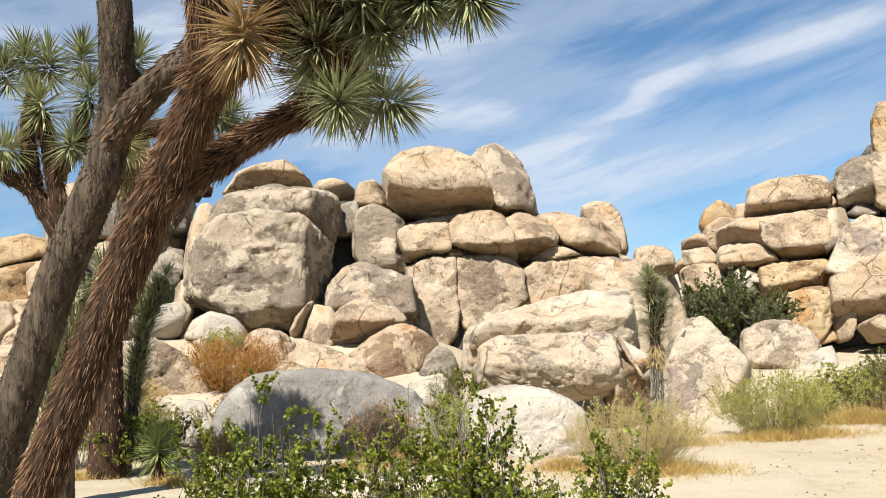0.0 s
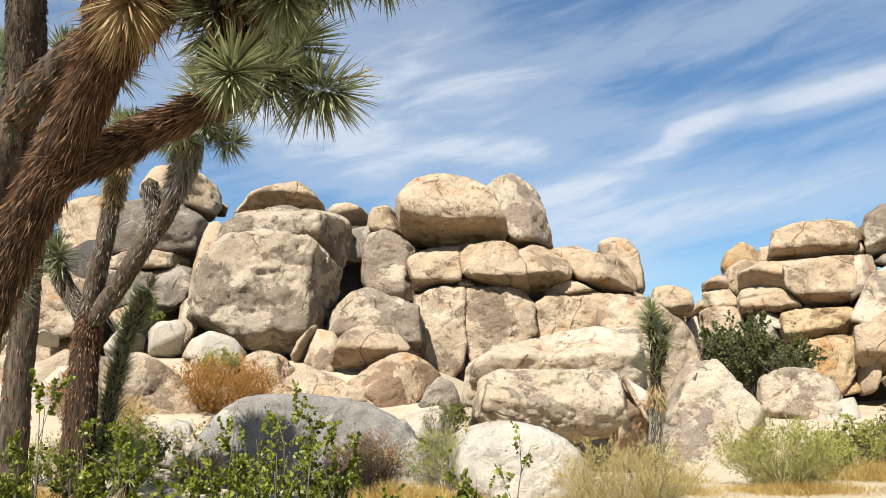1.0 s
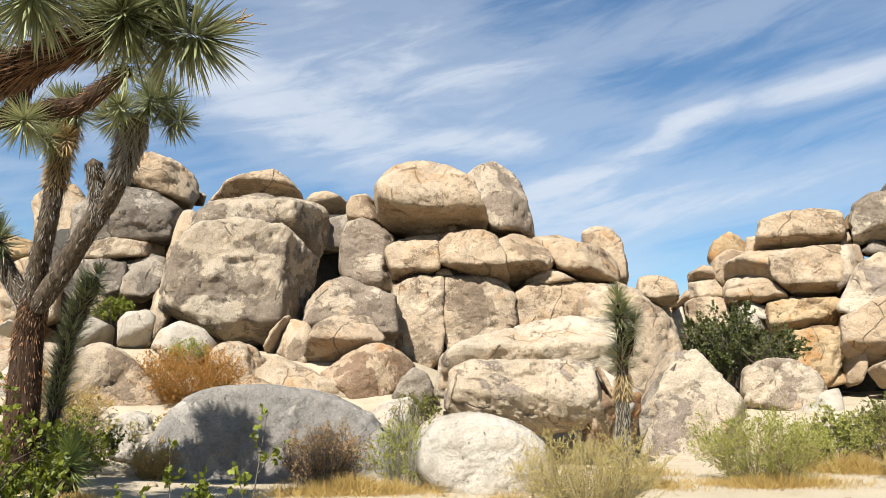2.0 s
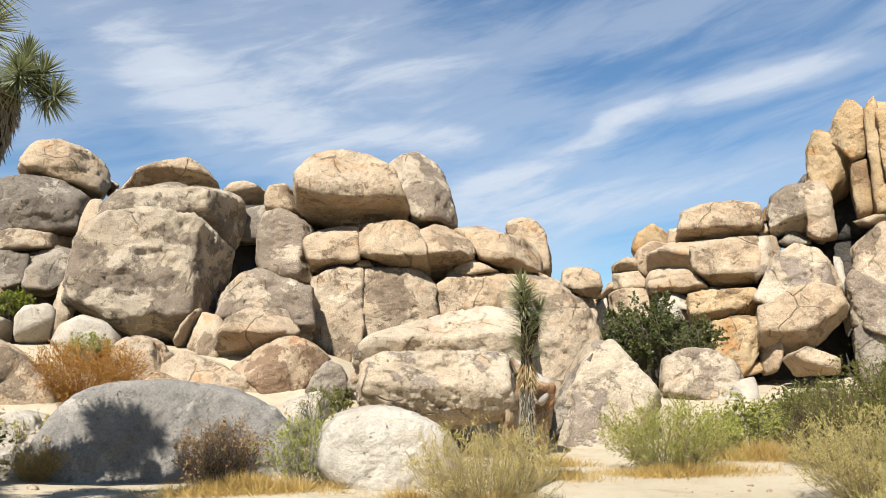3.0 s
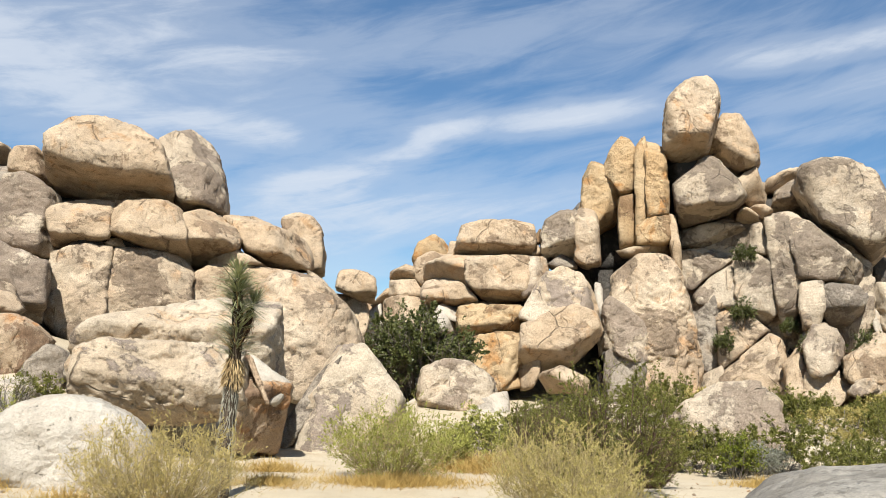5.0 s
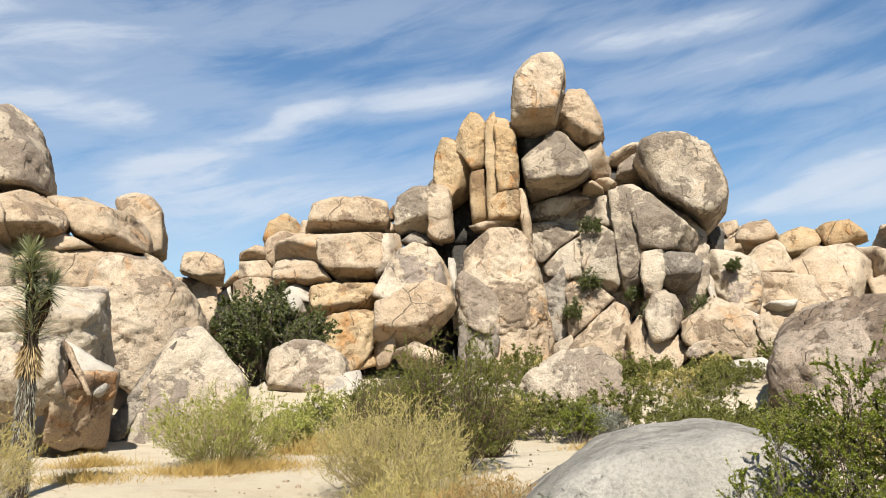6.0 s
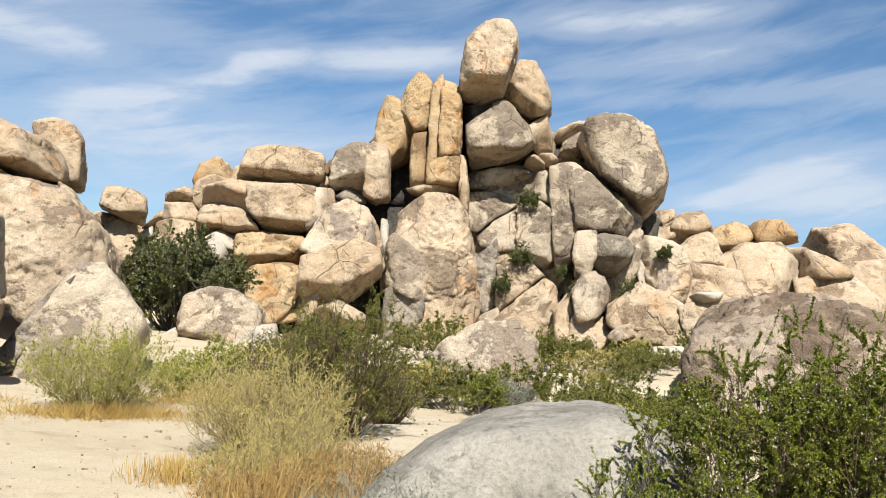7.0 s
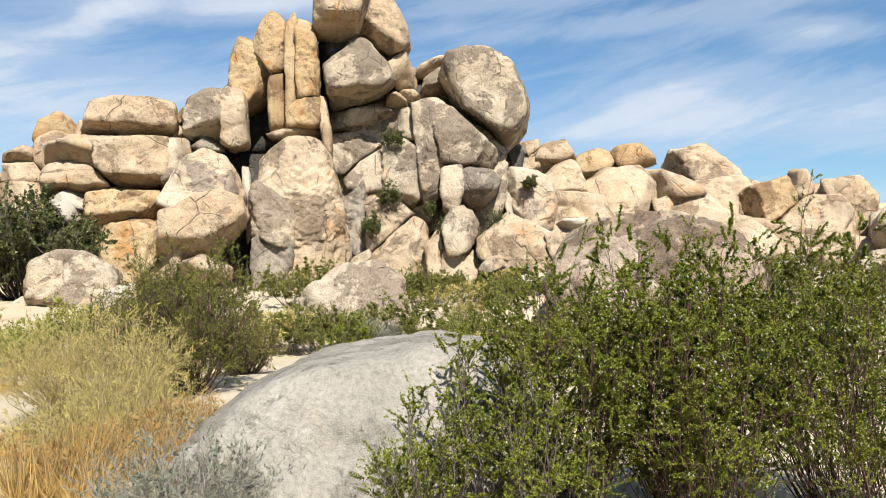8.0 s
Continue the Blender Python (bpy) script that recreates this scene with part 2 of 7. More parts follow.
def sand_material():
    mat, nt, node, join, bsdf = base_material("desert_sand", 0.95, 0.15)
    vec = place(node, join, False)
    broad = noise_of(node, join, vec, 0.22, 5.0, 0.6)
    mid = noise_of(node, join, vec, 1.7, 6.0, 0.65)
    grain = noise_of(node, join, vec, 45.0, 3.0, 0.7)
    litter = noise_of(node, join, vec, 0.55, 7.0, 0.7, 0.5)
    col = mixed(node, join, ramp(node, join, broad, ((0.35, 0.0), (0.65, 1.0))), (0.416, 0.35, 0.249), (0.37, 0.301, 0.2))
    col = mixed(node, join, ramp(node, join, mid, ((0.5, 0.0), (0.72, 0.6))), col, (0.281, 0.221, 0.14))
    col = mixed(node, join, ramp(node, join, litter, ((0.57, 0.0), (0.68, 0.7))), col, (0.247, 0.181, 0.0972))
    col = mixed(node, join, 0.6, col, ramp(node, join, grain, ((0.32, 0.6), (0.55, 1.05))), "MULTIPLY")
    join(col, bsdf.inputs["Base Color"])
    h = maths(node, join, "ADD", maths(node, join, "MULTIPLY", grain, 0.25), mid)
    bump = node("ShaderNodeBump", Strength=0.6, Distance=0.05)
    join(h, bump.inputs["Height"])
    join(bump.outputs[0], bsdf.inputs["Normal"])
    return mat


def plant_material(name, a, b, rough=0.6, through_light=0.25, spec=0.3):
    """Leaf or stem colour that varies from leaf to leaf."""
    mat, nt, node, join, bsdf = base_material(name, rough, spec)
    geo = node("ShaderNodeNewGeometry")
    vec = place(node, join)
    n = noise_of(node, join, vec, 2.5, 3.0, 0.6)
    f = maths(node, join, "ADD", maths(node, join, "MULTIPLY", geo.outputs["Random Per Island"], 0.65), maths(node, join, "MULTIPLY", n, 0.5), True)
    col = mixed(node, join, f, a, b)
    join(col, bsdf.inputs["Base Color"])
    if through_light:
        tr = node("ShaderNodeBsdfTranslucent")
        join(col, tr.inputs[0])
        mx = node("ShaderNodeMixShader")
        mx.inputs[0].default_value = through_light
        join(bsdf.outputs[0], mx.inputs[1]), join(tr.outputs[0], mx.inputs[2])
        out = [k for k in nt.nodes if k.type == "OUTPUT_MATERIAL"][0]
        join(mx.outputs[0], out.inputs[0])
    return mat


def bark_material(name, a, b, scale=1.0):
    mat, nt, node, join, bsdf = base_material(name, 0.95, 0.15)
    vec = place(node, join)
    fibre = noise_of(node, join, vec, 22.0 * scale, 5.0, 0.65, 0.3, (1, 1, 0.16))
    broad = noise_of(node, join, vec, 2.6, 4.0, 0.6)
    col = mixed(node, join, ramp(node, join, fibre, ((0.35, 0.0), (0.66, 1.0))), a, b)
    col = mixed(node, join, 0.7, col, ramp(node, join, broad, ((0.3, 0.6), (0.65, 1.1))), "MULTIPLY")
    join(col, bsdf.inputs["Base Color"])
    bump = node("ShaderNodeBump", Strength=1.0, Distance=0.03)
    join(fibre, bump.inputs["Height"])
    join(bump.outputs[0], bsdf.inputs["Normal"])
    return mat


SAND = sand_material()
CREOSOTE = plant_material("creosote_leaf", (0.022, 0.036, 0.004), (0.225, 0.24, 0.026), 0.5, 0.25, 0.25)
OAK_LEAF = plant_material("oak_leaf", (0.02, 0.026, 0.006), (0.125, 0.132, 0.036), 0.5, 0.2)
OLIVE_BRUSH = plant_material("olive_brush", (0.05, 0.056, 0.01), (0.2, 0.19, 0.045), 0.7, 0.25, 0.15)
SAGE_LEAF = plant_material("straw_green_shrub", (0.25, 0.2, 0.05), (0.49, 0.41, 0.15), 0.85, 0.3, 0.15)
PALE_STRAW = plant_material("pale_straw_shrub", (0.28, 0.215, 0.06), (0.49, 0.4, 0.15), 0.85, 0.3, 0.15)
GREEN_SAGE = plant_material("pale_green_shrub", (0.164, 0.168, 0.0287), (0.369, 0.353, 0.0861), 0.8, 0.3)
GREY_SAGE = plant_material("grey_green_shrub", (0.142, 0.148, 0.104), (0.251, 0.246, 0.18), 0.8, 0.3)
RUST_LEAF = plant_material("rust_dry_shrub", (0.246, 0.102, 0.0189), (0.426, 0.221, 0.0492), 0.9, 0.3)
RED_LEAF = plant_material("red_brown_shrub", (0.164, 0.0779, 0.041), (0.361, 0.254, 0.123), 0.9, 0.3)
STRAW = plant_material("dry_grass", (0.328, 0.205, 0.0492), (0.476, 0.336, 0.115), 0.8, 0.3)
RUST_GRASS = plant_material("rust_dry_grass", (0.25, 0.13, 0.034), (0.42, 0.28, 0.1), 0.8, 0.3)
GREY_GRASS = plant_material("bleached_grass", (0.23, 0.213, 0.153), (0.36, 0.328, 0.251), 0.8, 0.3)
SEED_FLUFF = plant_material("seed_fluff", (0.2, 0.19, 0.14), (0.36, 0.34, 0.26), 0.9, 0.2)
STRAW_STEM = plant_material("straw_stem", (0.17, 0.125, 0.055), (0.42, 0.33, 0.155), 0.9, 0.0)
RED_STEM = plant_material("red_brown_stem", (0.041, 0.0221, 0.0148), (0.111, 0.0656, 0.0451), 0.9, 0.0)
STEM = plant_material("shrub_stem", (0.0656, 0.0492, 0.0353), (0.148, 0.121, 0.0927), 0.9, 0.0)
STEM_GREY = plant_material("bleached_stem", (0.18, 0.159, 0.125), (0.285, 0.257, 0.218), 0.9, 0.0)
YUCCA_LEAF = plant_material("joshua_leaf", (0.03, 0.04, 0.016), (0.36, 0.37, 0.18), 0.36, 0.2, 0.5)
YUCCA_BRIGHT = plant_material("bright_yucca_leaf", (0.082, 0.115, 0.0246), (0.262, 0.303, 0.0902), 0.4, 0.18, 0.5)
YUCCA_PALE = plant_material("pale_joshua_leaf", (0.164, 0.184, 0.0697), (0.385, 0.377, 0.189), 0.4, 0.18, 0.5)
DEAD_LEAF = plant_material("dead_joshua_leaf", (0.197, 0.111, 0.041), (0.459, 0.344, 0.172), 0.8, 0.2)
# darker brown leaves for some rosettes of the near tree's crown
DARK_LEAF = plant_material("dark_brown_leaf", (0.02, 0.013, 0.007), (0.13, 0.095, 0.045), 0.8, 0.15)
THATCH = plant_material("trunk_thatch", (0.0213, 0.0115, 0.00656), (0.246, 0.135, 0.0672), 0.9, 0.1)
THATCH_OLD = plant_material("weathered_trunk_thatch", (0.012, 0.008, 0.006), (0.115, 0.08, 0.05), 0.9, 0.1)
THATCH_GREY = plant_material("grey_thatch", (0.131, 0.115, 0.0927), (0.262, 0.235, 0.196), 0.9, 0.1)
BARK = bark_material("joshua_bark", (0.0182, 0.0109, 0.00667), (0.0728, 0.0425, 0.0243))
BARK_GREY = bark_material("old_grey_bark", (0.0287, 0.0205, 0.0139), (0.131, 0.0984, 0.0656))

# ---- building helpers ----
rng = np.random.default_rng(7)


def lattice(ix, iy, iz, seed):
    h = (ix * 374761393 + iy * 668265263 + iz * 2147483647 + seed * 974634777) & 0xFFFFFFFF
    h = ((h ^ (h >> 13)) * 1274126177) & 0xFFFFFFFF
    return ((h ^ (h >> 16)) & 0xFFFFFF) / float(0xFFFFFF)


def value_noise(p, seed=0):
    """Smooth value noise in -1..1 at the points p (n, 3)."""
    i = np.floor(p).astype(np.int64)
    f = p - i
    f = f * f * f * (f * (f * 6 - 15) + 10)
    total = 0
    for dx in (0, 1):
        for dy in (0, 1):
            for dz in (0, 1):
                w = (f[:, 0] if dx else 1 - f[:, 0]) * (f[:, 1] if dy else 1 - f[:, 1]) * (f[:, 2] if dz else 1 - f[:, 2])
                total = total + w * lattice(i[:, 0] + dx, i[:, 1] + dy, i[:, 2] + dz, seed)
    return total * 2 - 1


def fractal(p, seed, octaves, gain=0.5):
    total, amp = 0, 1.0
    for k in range(octaves):
        total = total + amp * value_noise(p * (2.03 ** k) + 17.3 * k, seed + k)
        amp *= gain
    return total


def mesh_of(name, verts, faces, material, smooth=False):
    """A mesh from an array of points and an array (or list) of faces."""
    me = bpy.data.meshes.new(name)
    if isinstance(faces, np.ndarray):
        n, k = faces.shape
        me.vertices.add(len(verts))
        me.vertices.foreach_set("co", np.asarray(verts, dtype=np.float32).ravel())
        me.loops.add(n * k)
        me.loops.foreach_set("vertex_index", faces.astype(np.int32).ravel())
        me.polygons.add(n)
        me.polygons.foreach_set("loop_start", np.arange(0, n * k, k, dtype=np.int32))
        me.update(calc_edges=True)
    else:
        me.from_pydata([tuple(v) for v in verts], [], faces)
    if smooth:
        me.polygons.foreach_set("use_smooth", [True] * len(me.polygons))
    me.materials.append(material)
    return me


def part(name, me, parent, label=""):
    ob = new(name, me)
    ob.parent = parent
    if label:
        ob["label"] = label
    return ob


def thing(name, at, label, category, group="", kind="", turn=0.0):
    ob = new(name)
    ob.location = at
    ob.rotation_euler = (0, 0, turn)
    return tagged(ob, label, category, group, kind)


SPHERES = {}


def sphere(level):
    if level not in SPHERES:
        bm = bmesh.new()
        bmesh.ops.create_icosphere(bm, subdivisions=level, radius=1.0)
        v = np.array([w.co[:] for w in bm.verts])
        f = np.array([[w.index for w in q.verts] for q in bm.faces])
        bm.free()
        SPHERES[level] = (v / np.linalg.norm(v, axis=1)[:, None], f)
    return SPHERES[level]


def smoothstep(a, b, x):
    s = np.clip((x - a) / (b - a), 0, 1)
    return s * s * (3 - 2 * s)


def unit(v):
    return v / (np.linalg.norm(v, axis=-1, keepdims=True) + 1e-9)


# ---- ground ----
def ground_height(x, y):
    x, y = np.asarray(x, float), np.asarray(y, float)
    r = np.hypot(x - 3.0, y - 1.0)
    left = smoothstep(4.0, -1.0, x)
    z = -0.2 * smoothstep(1.0, 9.0, r)
    z = z + left * (1.25 * smoothstep(19.0, 22.5, r) + 1.6 * smoothstep(22.5, 28.0, r))
    z = z + (1 - left) * (1.35 * smoothstep(21.0, 34.0, r) + 1.2 * smoothstep(34.0, 46.0, r))
    z = z + 0.2 * smoothstep(-3.0, -6.0, x) * smoothstep(6.0, 12.0, r)
    z = z - 0.12 * smoothstep(3.0, 6.0, x) * smoothstep(12.0, 6.0, r)
    p = np.stack([x, y, 0 * x], -1).reshape(-1, 3)
    bumps = (0.05 * fractal(p * 0.45, 5, 3) + 0.014 * fractal(p * 3.1, 9, 2)).reshape(x.shape)
    return z + bumps


def make_ground():
    def axis(lo, hi, step):
        core = np.arange(lo, hi, step)
        grow = step * np.cumsum(1.22 ** np.arange(1, 38))
        return np.concatenate([lo - grow[::-1], core, hi + grow])
    xs, ys = axis(-14, 40, 0.3), axis(-4, 40, 0.3)
    gx, gy = np.meshgrid(xs, ys, indexing="ij")
    v = np.stack([gx, gy, ground_height(gx, gy)], -1).reshape(-1, 3)
    nx, ny = len(xs), len(ys)
    i = (np.arange(nx - 1)[:, None] * ny + np.arange(ny - 1)[None]).ravel()
    f = np.stack([i, i + ny, i + ny + 1, i + 1], -1)
    ob = new("ground", mesh_of("ground", v, f, SAND, True))
    tagged(ob, "pale sandy desert ground with scattered dry litter", "ground", kind="structure")


make_ground()


def on_ground(x, y):
    return float(ground_height(np.array([x]), np.array([y]))[0])


# ---- boulders ----
COUNT = [0]


def boulder(look_of, at, turn, depth, sharp, cuts, faces=(), joints=2, facets=1):
    """A boulder hewn by planes and worn round. cuts: (degrees, metres, lean) of the planes round its front; faces: further
    planes (degrees to the side of the front, degrees up, metres). sharp: how crisp its edges stay."""
    COUNT[0] += 1
    seed = COUNT[0] * 13
    r = np.random.default_rng(seed)
    planes = []
    for a, d, lean in cuts:
        c = math.cos(radians(lean))
        planes.append((math.cos(radians(a)), 0, math.sin(radians(a)), d))
        planes.append((math.cos(radians(a)) * c, math.sin(radians(lean)), math.sin(radians(a)) * c, d * c))
    size = sum(d for _, d, _ in cuts) / len(cuts)
    half = depth / 2
    if not faces:
        faces = ((r.uniform(-14, 14), r.uniform(4, 24), half), (r.choice((-1, 1)) * r.uniform(38, 55), r.uniform(-10, 25), half * 1.06 + 0.2 * size))
    for az, el, d in (*faces, (180, 0, half), (140, 20, half * 1.15), (-140, -5, half * 1.15)):
        ca = math.cos(radians(el))
        planes.append((math.sin(radians(az)) * ca, -math.cos(radians(az)) * ca, math.sin(radians(el)), d))
    for _ in range(facets):
        n = r.normal(size=3) * (1, 0.6, 1)
        n /= np.linalg.norm(n)
        n[1] = -max(abs(n[1]), 0.5)
        n /= np.linalg.norm(n)
        reach = 1 / max(max(0.0, n @ np.array(q[:3]) / q[3]) for q in planes)
        planes.append((*n, reach * r.uniform(0.95, 1.1)))
    seen = size / math.hypot(at[0] - 3, at[1] - 2)
    level = 4 if look_of == "dark" else 7 if seen > 0.18 else 6 if seen > 0.06 else 5 if seen > 0.024 else 4
    u, f = sphere(level)
    u = unit(u - np.array((0, 0.42, -0.12)))
    s = max(size, 0.4)
    step = 0.8 * size / 2 ** (level - 1)
    w = np.stack([fractal(u * 2.1 + seed + 31 * k, seed + k, 3, 0.55) for k in range(3)], -1)
    q = u + 0.04 * w
    q /= np.linalg.norm(q, axis=1)[:, None]
    total = 0
    power = sharp
    for nx, ny, nz, d in planes:
        total = total + np.maximum(0, (q @ np.array((nx, ny, nz))) / d) ** power
    rad = total ** (-1 / power)
    p = u * rad[:, None]
    wear = 0.03 * s * fractal(p * (1.0 / s) + seed, seed, 3)
    wear = wear + 0.028 * s ** 0.5 * fractal(p * 1.3 + seed, seed + 5, 5, 0.58)
    # scoops and broken ledges
    ridge = 1 - np.abs(fractal(p * (1.1 / s ** 0.4) + 3, seed + 11, 4, 0.6))
    wear = wear - 0.05 * s ** 0.6 * smoothstep(0.72, 0.98, ridge)
    # flakes: shallow steps where a layer has split away
    for size_of, deep, edge in ((1.2, 0.045, 0.16), (2.6, 0.022, 0.24)):
        flake = fractal(p * (size_of / s ** 0.6) + 9, seed + 21, 5, 0.6)
        wear = wear - deep * s ** 0.6 * smoothstep(edge, edge + 0.02, flake)
    # joints across the rock
    for k in range(joints if size > 1.0 else min(joints, 1)):
        n = r.normal(size=3) * (1, 0.25, 1)
        n /= np.linalg.norm(n)
        off = r.uniform(-0.6, 0.6) * size
        gap = p @ n - off + 0.1 * s * fractal(p * 0.9, seed + 40 + k, 4)
        part_of = smoothstep(-0.15, 0.15, value_noise(p * (0.6 / s) + 5 * k, seed + 60 + k))
        wear = wear - part_of * (0.11 * s ** 0.6) * np.exp(-(gap / max(0.018 * s ** 0.7 + 0.012, 1.3 * step)) ** 2)
    wear = (wear - np.mean(wear)) * (0.45 if look_of in ("pale", "greysm", "greyd") else 1.0)
    p = p * (1 + wear / rad)[:, None]
    ob = new("boulder", mesh_of("boulder", p, f, GRANITE[look_of], True))
    ob.location, ob.rotation_euler = at, (0, 0, radians(turn))
    return tagged(ob, LOOKS[look_of], "boulder", "granite boulders")



# left formation
boulder("tan", (-11.60, 35.24, 10.36), 21.8, 4.00, 31, ((-133, 1.24, 8), (-105, 0.77, 12), (-34, 1.84, 5), (12, 1.69, -6), (52, 1.25, -13), (75, 1.14, -15), (104, 1.32, -16), (143, 1.55, -11), (162, 1.63, -7)), faces=((-8, 25, 1.79), (10, -12, 1.95), (55, 0, 2),))
boulder("tan", (-10.33, 37.31, 10.17), 18.8, 2.00, 31, ((-86, 0.36, 13), (-12, 0.21, 3), (62, 0.21, -12), (179, 0.22, -1)), joints=0)
boulder("grey", (-11.95, 33.47, 8.40), 23.4, 4.00, 41, ((-176, 2.08, -3), (-84, 1.26, 9), (-83, 1.26, 9), (-25, 1.83, 2), (46, 1.79, -11), (68, 1.43, -13), (85, 1.28, -13), (109, 1.41, -13), (134, 1.64, -11)), faces=((-10, 20, 1.89), (5, -4, 2), (58, 0, 2.22),), joints=0)
boulder("tanv", (-11.90, 32.73, 6.99), 23.9, 3.00, 54, ((-176, 1.67, -2), (-84, 0.46, 9), (-7, 1.68, -2), (87, 0.48, -10), (114, 0.64, -10)), joints=0)
boulder("grey", (-12.32, 32.10, 5.73), 25.0, 3.00, 47, ((-176, 0.90, -1), (-88, 0.81, 6), (-70, 0.76, 6), (-13, 0.79, 0), (8, 0.95, -3), (92, 0.79, -9)), joints=0)
boulder("grey", (-10.96, 32.59, 5.87), 22.5, 3.00, 47, ((-154, 1.00, 2), (-93, 0.93, 6), (-60, 0.87, 5), (-14, 0.77, 1), (-3, 0.80, -1), (74, 1.02, -9), (109, 0.82, -9), (171, 0.73, -3)), joints=0)
boulder("tan", (-8.93, 30.92, 6.47), 20.2, 2.40, 31, ((-165, 0.76, 1), (-16, 0.16, 2), (22, 1.06, -5), (110, 1.53, -11), (153, 0.73, -6), (168, 0.46, -3), (170, 0.45, -3)), joints=0)
boulder("tan", (-9.19, 29.96, 4.27), 21.3, 2.40, 28, ((-125, 0.99, 3), (-25, 0.36, 2), (-14, 0.32, 1), (-1, 0.41, -1), (50, 0.99, -6), (129, 0.76, -6), (170, 0.35, -2), (177, 0.36, -1)), joints=0)
boulder("tan", (-6.73, 32.98, 9.43), 15.3, 4.00, 28, ((-109, 1.17, 11), (-84, 0.74, 13), (21, 1.57, -8), (49, 1.18, -13), (62, 1.03, -14), (100, 0.73, -15), (113, 0.75, -14), (145, 1.13, -10)), faces=((-5, 35, 1.43), (10, 0, 1.96),), joints=0)
boulder("cliff", (-6.30, 31.44, 7.28), 15.2, 6.00, 47, ((-153, 2.43, 0), (-88, 1.51, 8), (-40, 2.26, 3), (-20, 2.43, -1), (3, 2.63, -6), (62, 2.07, -13), (86, 1.52, -13), (101, 1.51, -13), (135, 2.10, -11), (173, 2.38, -6)), faces=((-8, 34, 2.79), (-4, 6, 3.02), (62, 0, 2.58),), joints=0)
boulder("cliff", (-6.59, 30.32, 5.33), 16.3, 6.20, 70, ((-119, 2.02, 3), (-101, 2.13, 3), (-35, 2.50, 0), (-8, 2.60, -4), (44, 2.63, -10), (85, 2.44, -12), (104, 2.44, -12), (135, 2.53, -10), (162, 2.54, -7), (177, 2.52, -5)), faces=((-5, 7, 3.11), (64, -2, 2.62), (-3, -60, 2.99),), joints=0, facets=0)
boulder("grey", (-5.83, 29.39, 3.63), 15.4, 2.20, 54, ((-160, 0.86, 0), (-95, 0.42, 4), (-33, 0.74, 1), (18, 0.92, -3), (96, 0.39, -5), (109, 0.33, -5)), joints=0)
boulder("tan", (-4.46, 35.55, 9.30), 10.5, 3.00, 31, ((-123, 0.56, 10), (-76, 0.68, 11), (-4, 1.00, -1), (43, 0.82, -10), (71, 0.65, -13), (107, 0.68, -13), (140, 0.75, -10)), joints=0)
boulder("grey", (-3.80, 32.93, 7.58), 10.2, 3.00, 47, ((-96, 0.88, 9), (-87, 0.86, 9), (-7, 0.63, 0), (108, 0.62, -12), (158, 0.39, -5), (159, 0.40, -5)), faces=((-10, 14, 1.35), (0, -74, 1.2),), joints=0)
boulder("tan", (-2.33, 33.05, 8.46), 7.5, 2.40, 28, ((-177, 0.86, -1), (-101, 0.56, 11), (11, 0.72, -4), (38, 0.50, -9), (50, 0.53, -11), (101, 0.77, -14), (153, 0.90, -7)), joints=0)
boulder("varnish", (-2.23, 31.86, 6.50), 7.6, 2.80, 47, ((-163, 1.11, 1), (-107, 1.41, 6), (-85, 1.44, 7), (2, 1.02, -2), (53, 1.23, -10), (64, 1.26, -11), (99, 1.47, -12), (154, 1.29, -7), (179, 1.02, -2)), faces=((-10, 8, 1.35), (50, 0, 1.34),), joints=0)
boulder("tan", (0.19, 32.38, 8.79), 3.0, 5.20, 34, ((-178, 2.18, -4), (-166, 2.18, -1), (-90, 1.53, 11), (11, 1.88, -6), (26, 1.73, -9), (60, 1.52, -14), (73, 1.46, -15), (100, 1.56, -16), (136, 1.99, -13)), faces=((4, 28, 2.15), (3, 2, 2.56), (2, -76, 1.43), (-48, -74, 1.38),), joints=0, facets=0)
boulder("varnish", (2.82, 33.80, 9.02), -1.9, 4.40, 30, ((-160, 0.96, 3), (-106, 1.55, 10), (-93, 1.63, 11), (6, 1.22, -3), (16, 1.09, -6), (37, 1.16, -10), (57, 1.36, -14), (107, 1.68, -16), (130, 1.71, -13)), faces=((-8, 16, 2.08), (48, 0, 2.05),), joints=0)
boulder("tan", (-0.55, 31.53, 6.38), 4.5, 3.60, 34, ((-173, 0.97, -1), (-158, 0.97, 2), (-79, 0.77, 8), (1, 1.01, -2), (94, 0.86, -11), (103, 0.79, -11), (134, 0.95, -9)), faces=((-6, 16, 1.65), (0, -74, 1.09),), joints=0)
boulder("tan", (1.64, 31.52, 6.37), 0.3, 3.80, 28, ((-175, 1.37, -2), (-107, 0.73, 8), (-99, 0.83, 8), (8, 1.29, -4), (9, 1.27, -4), (31, 1.18, -7), (62, 1.12, -10), (93, 1.05, -11), (97, 1.09, -11)), faces=((2, 22, 1.73), (0, -74, 1.06),), joints=1)
boulder("tan", (0.88, 31.11, 5.77), 1.7, 2.00, 31, ((-132, 0.49, 5), (-86, 0.20, 8), (-78, 0.21, 8), (50, 0.37, -7), (94, 0.22, -9), (131, 0.38, -7)), joints=0)
boulder("tan", (3.60, 31.67, 6.18), -3.5, 3.60, 28, ((-169, 0.88, 0), (-159, 0.95, 1), (-91, 1.12, 7), (-47, 0.85, 5), (-16, 0.99, 1), (26, 1.02, -6), (62, 0.94, -10), (72, 0.96, -10), (116, 1.21, -10)), faces=((-6, 24, 1.71), (4, -74, 0.73), (50, -8, 1.61),), joints=0)
